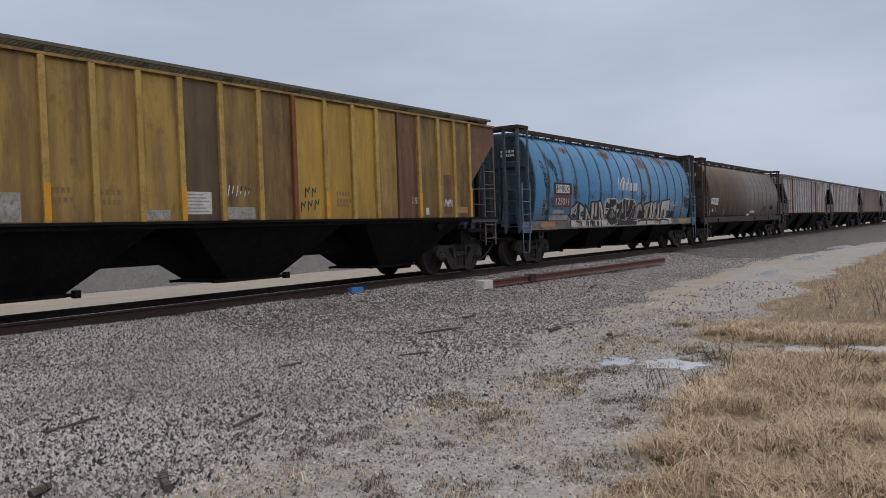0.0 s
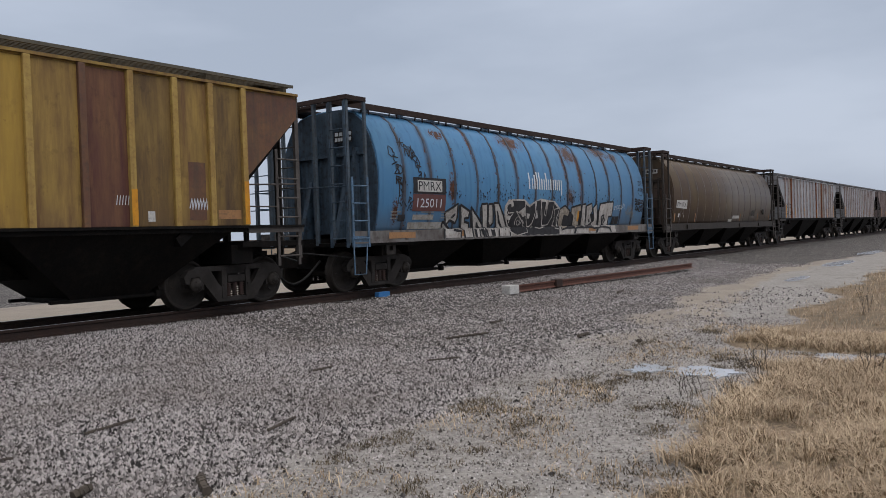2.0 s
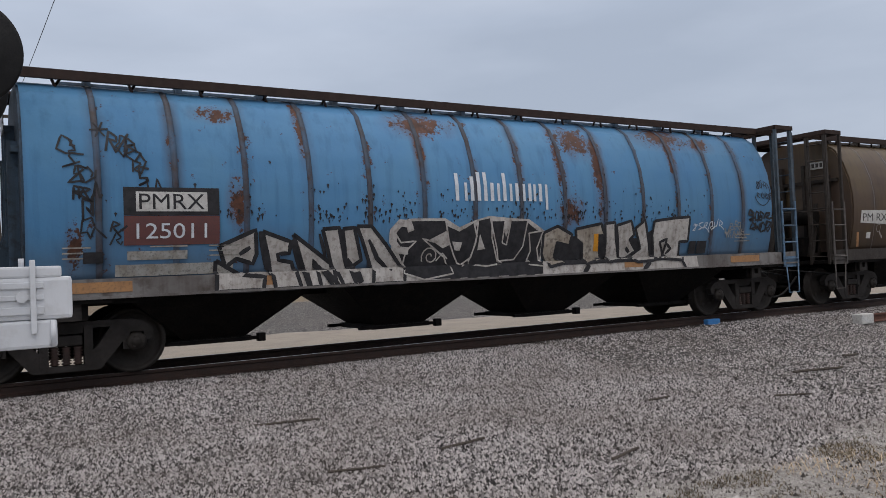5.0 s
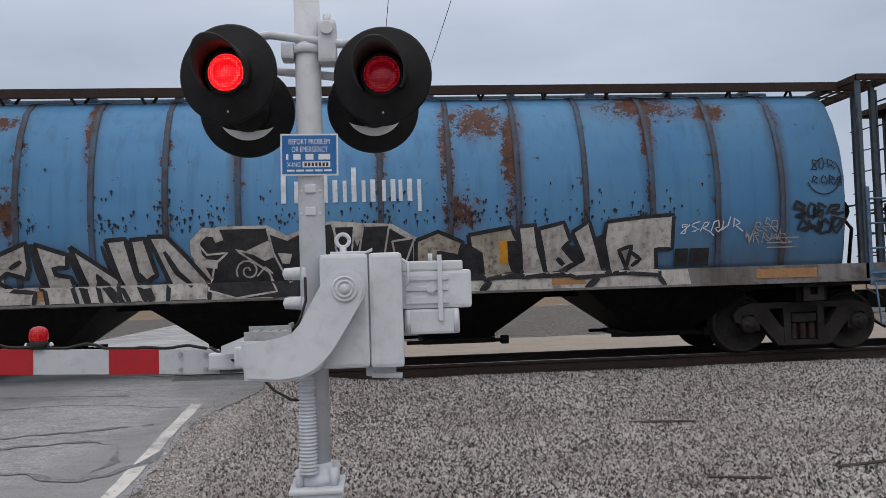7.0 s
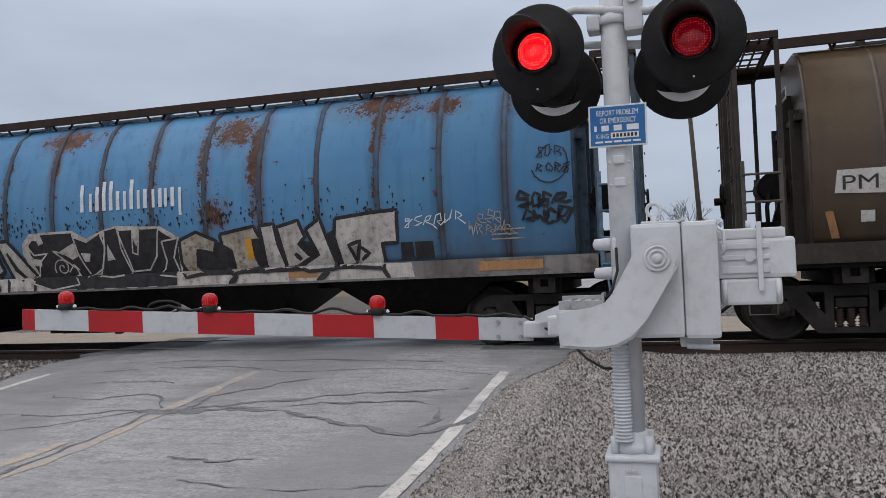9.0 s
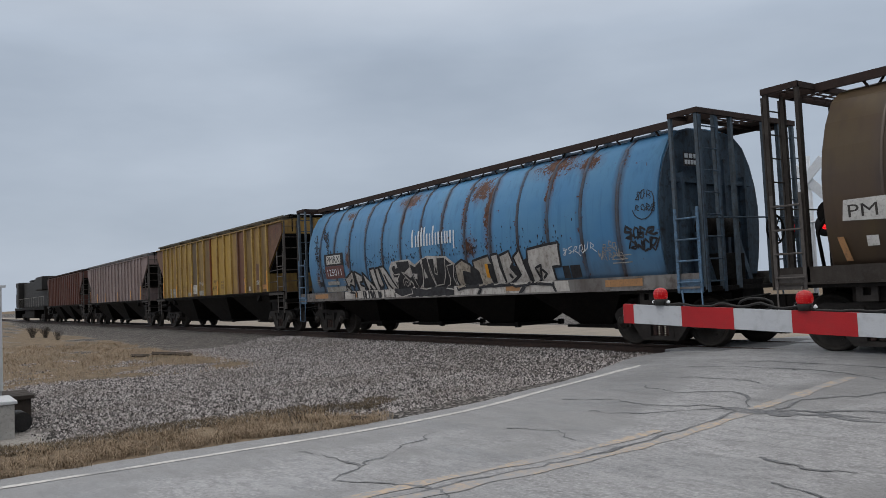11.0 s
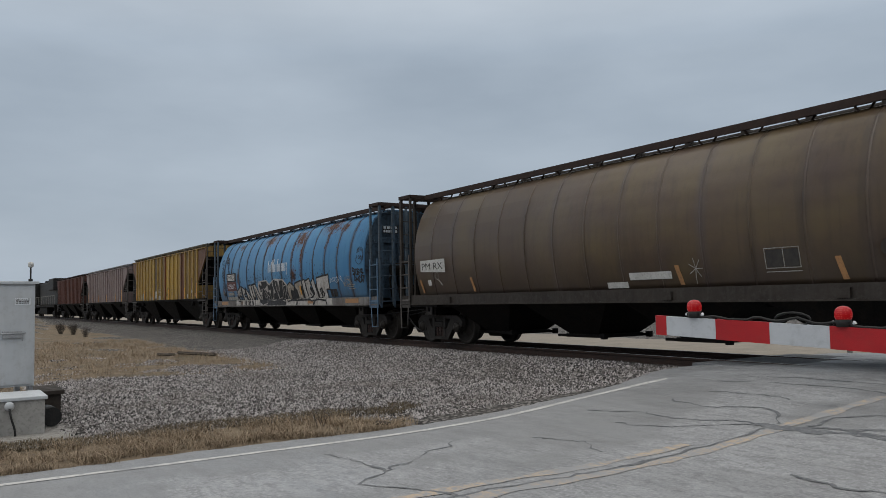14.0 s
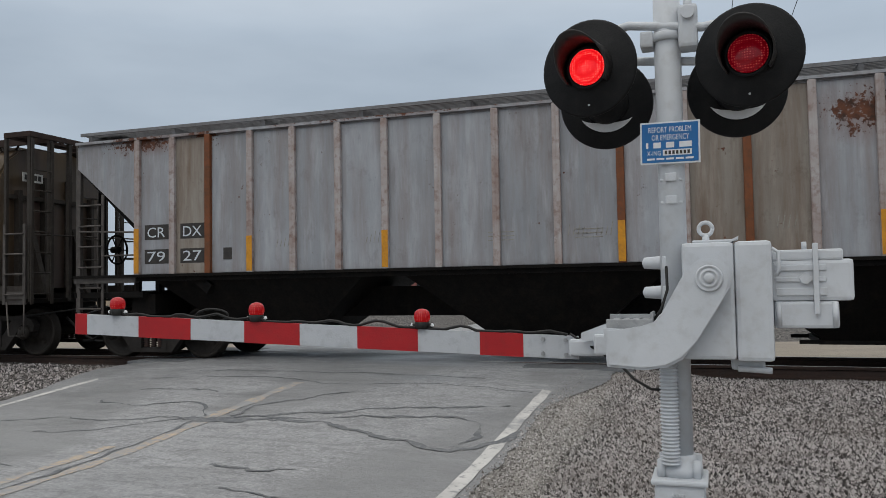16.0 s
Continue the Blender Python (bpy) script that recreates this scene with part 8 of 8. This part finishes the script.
# ---------------------------------------------------------------- loose stones and grass
def island_material(name, dark, pale, rough, worn=None, crisp=False):
    m, n, l, b = nodes_of(name)
    g = n.new("ShaderNodeNewGeometry")
    v = coords(n, l)
    tone = n.new("ShaderNodeMapRange")
    tone.inputs["From Min"].default_value, tone.inputs["From Max"].default_value = (0.12, 0.85) if crisp else (0.0, 1.0)
    l.new(g.outputs["Random Per Island"], tone.inputs["Value"])
    c = mix(n, l, tone.outputs["Result"], dark, pale)
    c = mix(n, l, maths(n, l, "MULTIPLY", noise_fac(n, l, v, 0.6, 5, 0.4, 0.7), 0.45), c, worn or tuple(x * 0.7 for x in dark))
    l.new(c, b.inputs["Base Color"])
    b.inputs["Roughness"].default_value = rough
    b.inputs["Specular IOR Level"].default_value = 0.25
    return m


M["stone"] = island_material("grey_crushed_stone", (0.026, 0.024, 0.024), (0.51, 0.475, 0.465), 0.85, (0.13, 0.108, 0.092), True)
M["gravel"] = island_material("pale_fine_gravel", (0.09, 0.082, 0.076), (0.50, 0.475, 0.46), 0.85, (0.16, 0.135, 0.115), True)
M["moss"] = island_material("dark_dead_tuft", (0.045, 0.036, 0.025), (0.19, 0.145, 0.09), 0.85)
M["blade_dull"] = island_material("dull_brown_dead_grass", (0.12, 0.085, 0.055), (0.42, 0.325, 0.225), 0.85, (0.12, 0.09, 0.06))
M["blade"] = island_material("dry_straw_grass", (0.22, 0.155, 0.097), (0.64, 0.515, 0.36), 0.8, (0.23, 0.165, 0.105))
rs = np.random.RandomState(4)


def stones(name, spots, lo, hi, label, material="stone"):
    n = len(spots)
    base = np.array([(1, 0, -0.4), (-1, 0, -0.4), (0, 1, -0.4), (0, -1, -0.4), (0, 0, 1)], float)
    faces = np.array([(0, 2, 4), (2, 1, 4), (1, 3, 4), (3, 0, 4)])
    jitter = base[None] + rs.uniform(-0.38, 0.38, (n, 5, 3))
    size = rs.uniform(lo, hi, (n, 1, 1)) * rs.uniform(0.6, 1.4, (n, 1, 3)) * np.array([1, 1, 0.95])
    a = rs.uniform(0, 6.283, n)
    rot = np.zeros((n, 3, 3))
    rot[:, 0, 0], rot[:, 0, 1], rot[:, 1, 0], rot[:, 1, 1], rot[:, 2, 2] = np.cos(a), -np.sin(a), np.sin(a), np.cos(a), 1
    p = np.einsum("nij,nkj->nki", rot, jitter * size)
    at = np.array([(x, y, max(ground_z(x, y), on_road(x, y) - 0.004) if -9.25 < x < -1.75 else ground_z(x, y)) for x, y in spots])
    p = p + at[:, None, :] + np.array([0, 0, 0.35]) * size[:, :, 2:3]
    f = (faces[None] + 5 * np.arange(n)[:, None, None]).reshape(-1, 3)
    me = bpy.data.meshes.new(name)
    me.from_pydata(p.reshape(-1, 3).tolist(), [], f.tolist())
    me.materials.append(M[material])
    return tagged(new(name, me), label, "stones", kind="stuff")


def scatter(n, x0, x1, y0, y1, want, keep):
    out = []
    for x, y in zip(rs.uniform(x0, x1, n), rs.uniform(y0, y1, n)):
        if zone(x, y)[want] * keep(x, y) > rs.uniform(0.15, 0.85):
            out.append((x, y))
    return out


spots = scatter(230000, -1.9, 9, 3.6, 11.95, 1, lambda x, y: step(-2.2, -0.9, x + 0.8 * noise.noise((x, y, 40)))) + scatter(100000, 9, 34, 4.5, 11.95, 1, lambda x, y: 1)
stones("ballast_stones", spots, 0.007, 0.021, "loose crushed grey ballast stones")
spots = scatter(95000, -28, -9.7, 1.2, 11.95, 1, lambda x, y: 1)
stones("ballast_stones", spots, 0.009, 0.024, "loose crushed grey ballast stones")
spots = [(x, y) for x, y in zip(rs.uniform(-1.6, 15, 70000), rs.uniform(1.0, 5.2, 70000)) if zone(x, y)[0] < 0.5]
spots += [(x, y) for x, y in zip(-2.0 + 2.4 * rs.beta(1.6, 2.4, 45000), rs.uniform(1.0, 11.2, 45000))]
stones("path_gravel", spots, 0.005, 0.013, "fine gravel on the packed path", "gravel")
spots = [(x, y) for x, y in zip(rs.uniform(0, 22, 7000), rs.uniform(2.0, 5.6, 7000)) if zone(x, y)[0] < 0.4 and rs.uniform() < step(2.0, 5.2, y)]
stones("ballast_stones", spots, 0.010, 0.026, "stray ballast stones on the packed path")


def blades(name, spots, lo, hi, label, material="blade"):
    """Bent grass blades, two faces each."""
    n = len(spots)
    at = np.array([(x, y, ground_z(x, y)) for x, y in spots])
    a = rs.uniform(0, 6.283, n)
    h = rs.uniform(lo, hi, n)
    lean = rs.uniform(0.4, 2.2, n)
    d = np.stack([np.cos(a), np.sin(a), np.zeros(n)], 1)
    w = np.stack([-np.sin(a), np.cos(a), np.zeros(n)], 1) * rs.uniform(0.0018, 0.0042, (n, 1))
    up = np.array([0, 0, 1.0])
    mid = at + d * (h * lean * 0.35)[:, None] + up * (h * 0.6)[:, None]
    tip = at + d * (h * lean)[:, None] + up * (h * rs.uniform(0.55, 1.0, n))[:, None]
    v = np.stack([at - w, at + w, mid - w * 0.8, mid + w * 0.8, tip], 1)
    k = 5 * np.arange(n)[:, None]
    quads = (k + np.array([[0, 1, 3, 2]])).tolist()
    tris = (k + np.array([[2, 3, 4]])).tolist()
    me = bpy.data.meshes.new(name)
    me.from_pydata(v.reshape(-1, 3).tolist(), [], quads + tris)
    me.materials.append(M[material])
    return tagged(new(name, me), label, "grass", kind="stuff")


def clumped(n, x0, x1, y0, y1, want):
    out = []
    for x, y in zip(rs.uniform(x0, x1, n), rs.uniform(y0, y1, n)):
        k = 0.4 + 1.1 * noise.noise((x * 1.8, y * 1.8, 5)) + 0.9 * noise.noise((x * 5, y * 5, 6))
        if zone(x, y)[0] * (0.3 + k) > rs.uniform(0.3, 1.15):
            out.append((x, y))
    return out


blades("dry_grass", clumped(330000, 3.5, 13, -3.5, 3.6, 0), 0.04, 0.19, "dense straw-coloured dry grass")
blades("dry_grass", clumped(60000, -1.2, 3.5, -6, 1.5, 0), 0.04, 0.16, "straw-coloured dry grass beside the gravel")
blades("dry_grass", clumped(60000, 13, 40, -6, 4.6, 0), 0.06, 0.22, "dense straw-coloured dry grass")
blades("dry_grass", clumped(60000, -11.6, -9.0, 0, 6.5, 0), 0.03, 0.13, "strip of dull straw-coloured grass beside the road", "blade_dull")
spots = [(x, y) for x, y in zip(rs.uniform(-12.4, -10.0, 40000), rs.uniform(0.5, 6.2, 40000)) if abs(x + 10.95 + 0.5 * noise.noise((y * 0.8, 3, 1))) < 0.28 + 0.3 * noise.noise((x * 3, y * 3, 8)) + 0.15 * rs.uniform()]
blades("dead_tufts", spots, 0.015, 0.07, "dark dead weeds behind the grass strip", "moss")
blades("dry_grass", clumped(60000, -40, -15, 0, 9, 0), 0.05, 0.2, "patchy dull straw-coloured dry grass", "blade_dull")
spots = []
for x, y in zip(rs.uniform(2.0, 14, 120000), rs.uniform(1.0, 4.4, 120000)):
    k = noise.noise((x * 1.3, y * 1.3, 21)) + 0.7 * noise.noise((x * 4.5, y * 4.5, 22))
    if k - 0.5 * zone(x, y)[1] > 0.12 + 0.4 * rs.uniform() and zone(x, y)[0] < 0.8:
        spots.append((x, y))
blades("dead_tufts", spots, 0.012, 0.05, "short dark dead tufts on the packed path", "moss")
spots = [(x, y) for x, y in zip(rs.uniform(3.0, 14, 16000), rs.uniform(1.0, 4.2, 16000)) if zone(x, y)[0] < 0.6 and noise.noise((x * 0.9, y * 0.9, 31)) + 0.3 * noise.noise((x * 4, y * 4, 32)) > 0.05]
blades("dry_grass", spots, 0.02, 0.09, "sparse dry grass on the packed path")


# ---------------------------------------------------------------- what moves
SPEED = 4.24


def motions():
    for car, rel in TRAIN:
        walk(car, [(t, pose(start_of(rel) - SPEED * t, TRACK_Y, RAIL_Z)) for t in (0, 4, 8, 12, 16)])
    turn = math.degrees(SPEED / WHEEL_R)
    for wheel, x in TURNING:
        walk(wheel, [(i * 4 / 30, pose(x, 0, WHEEL_R, 0, -turn * i * 4 / 30, 0)) for i in range(121)])


motions()
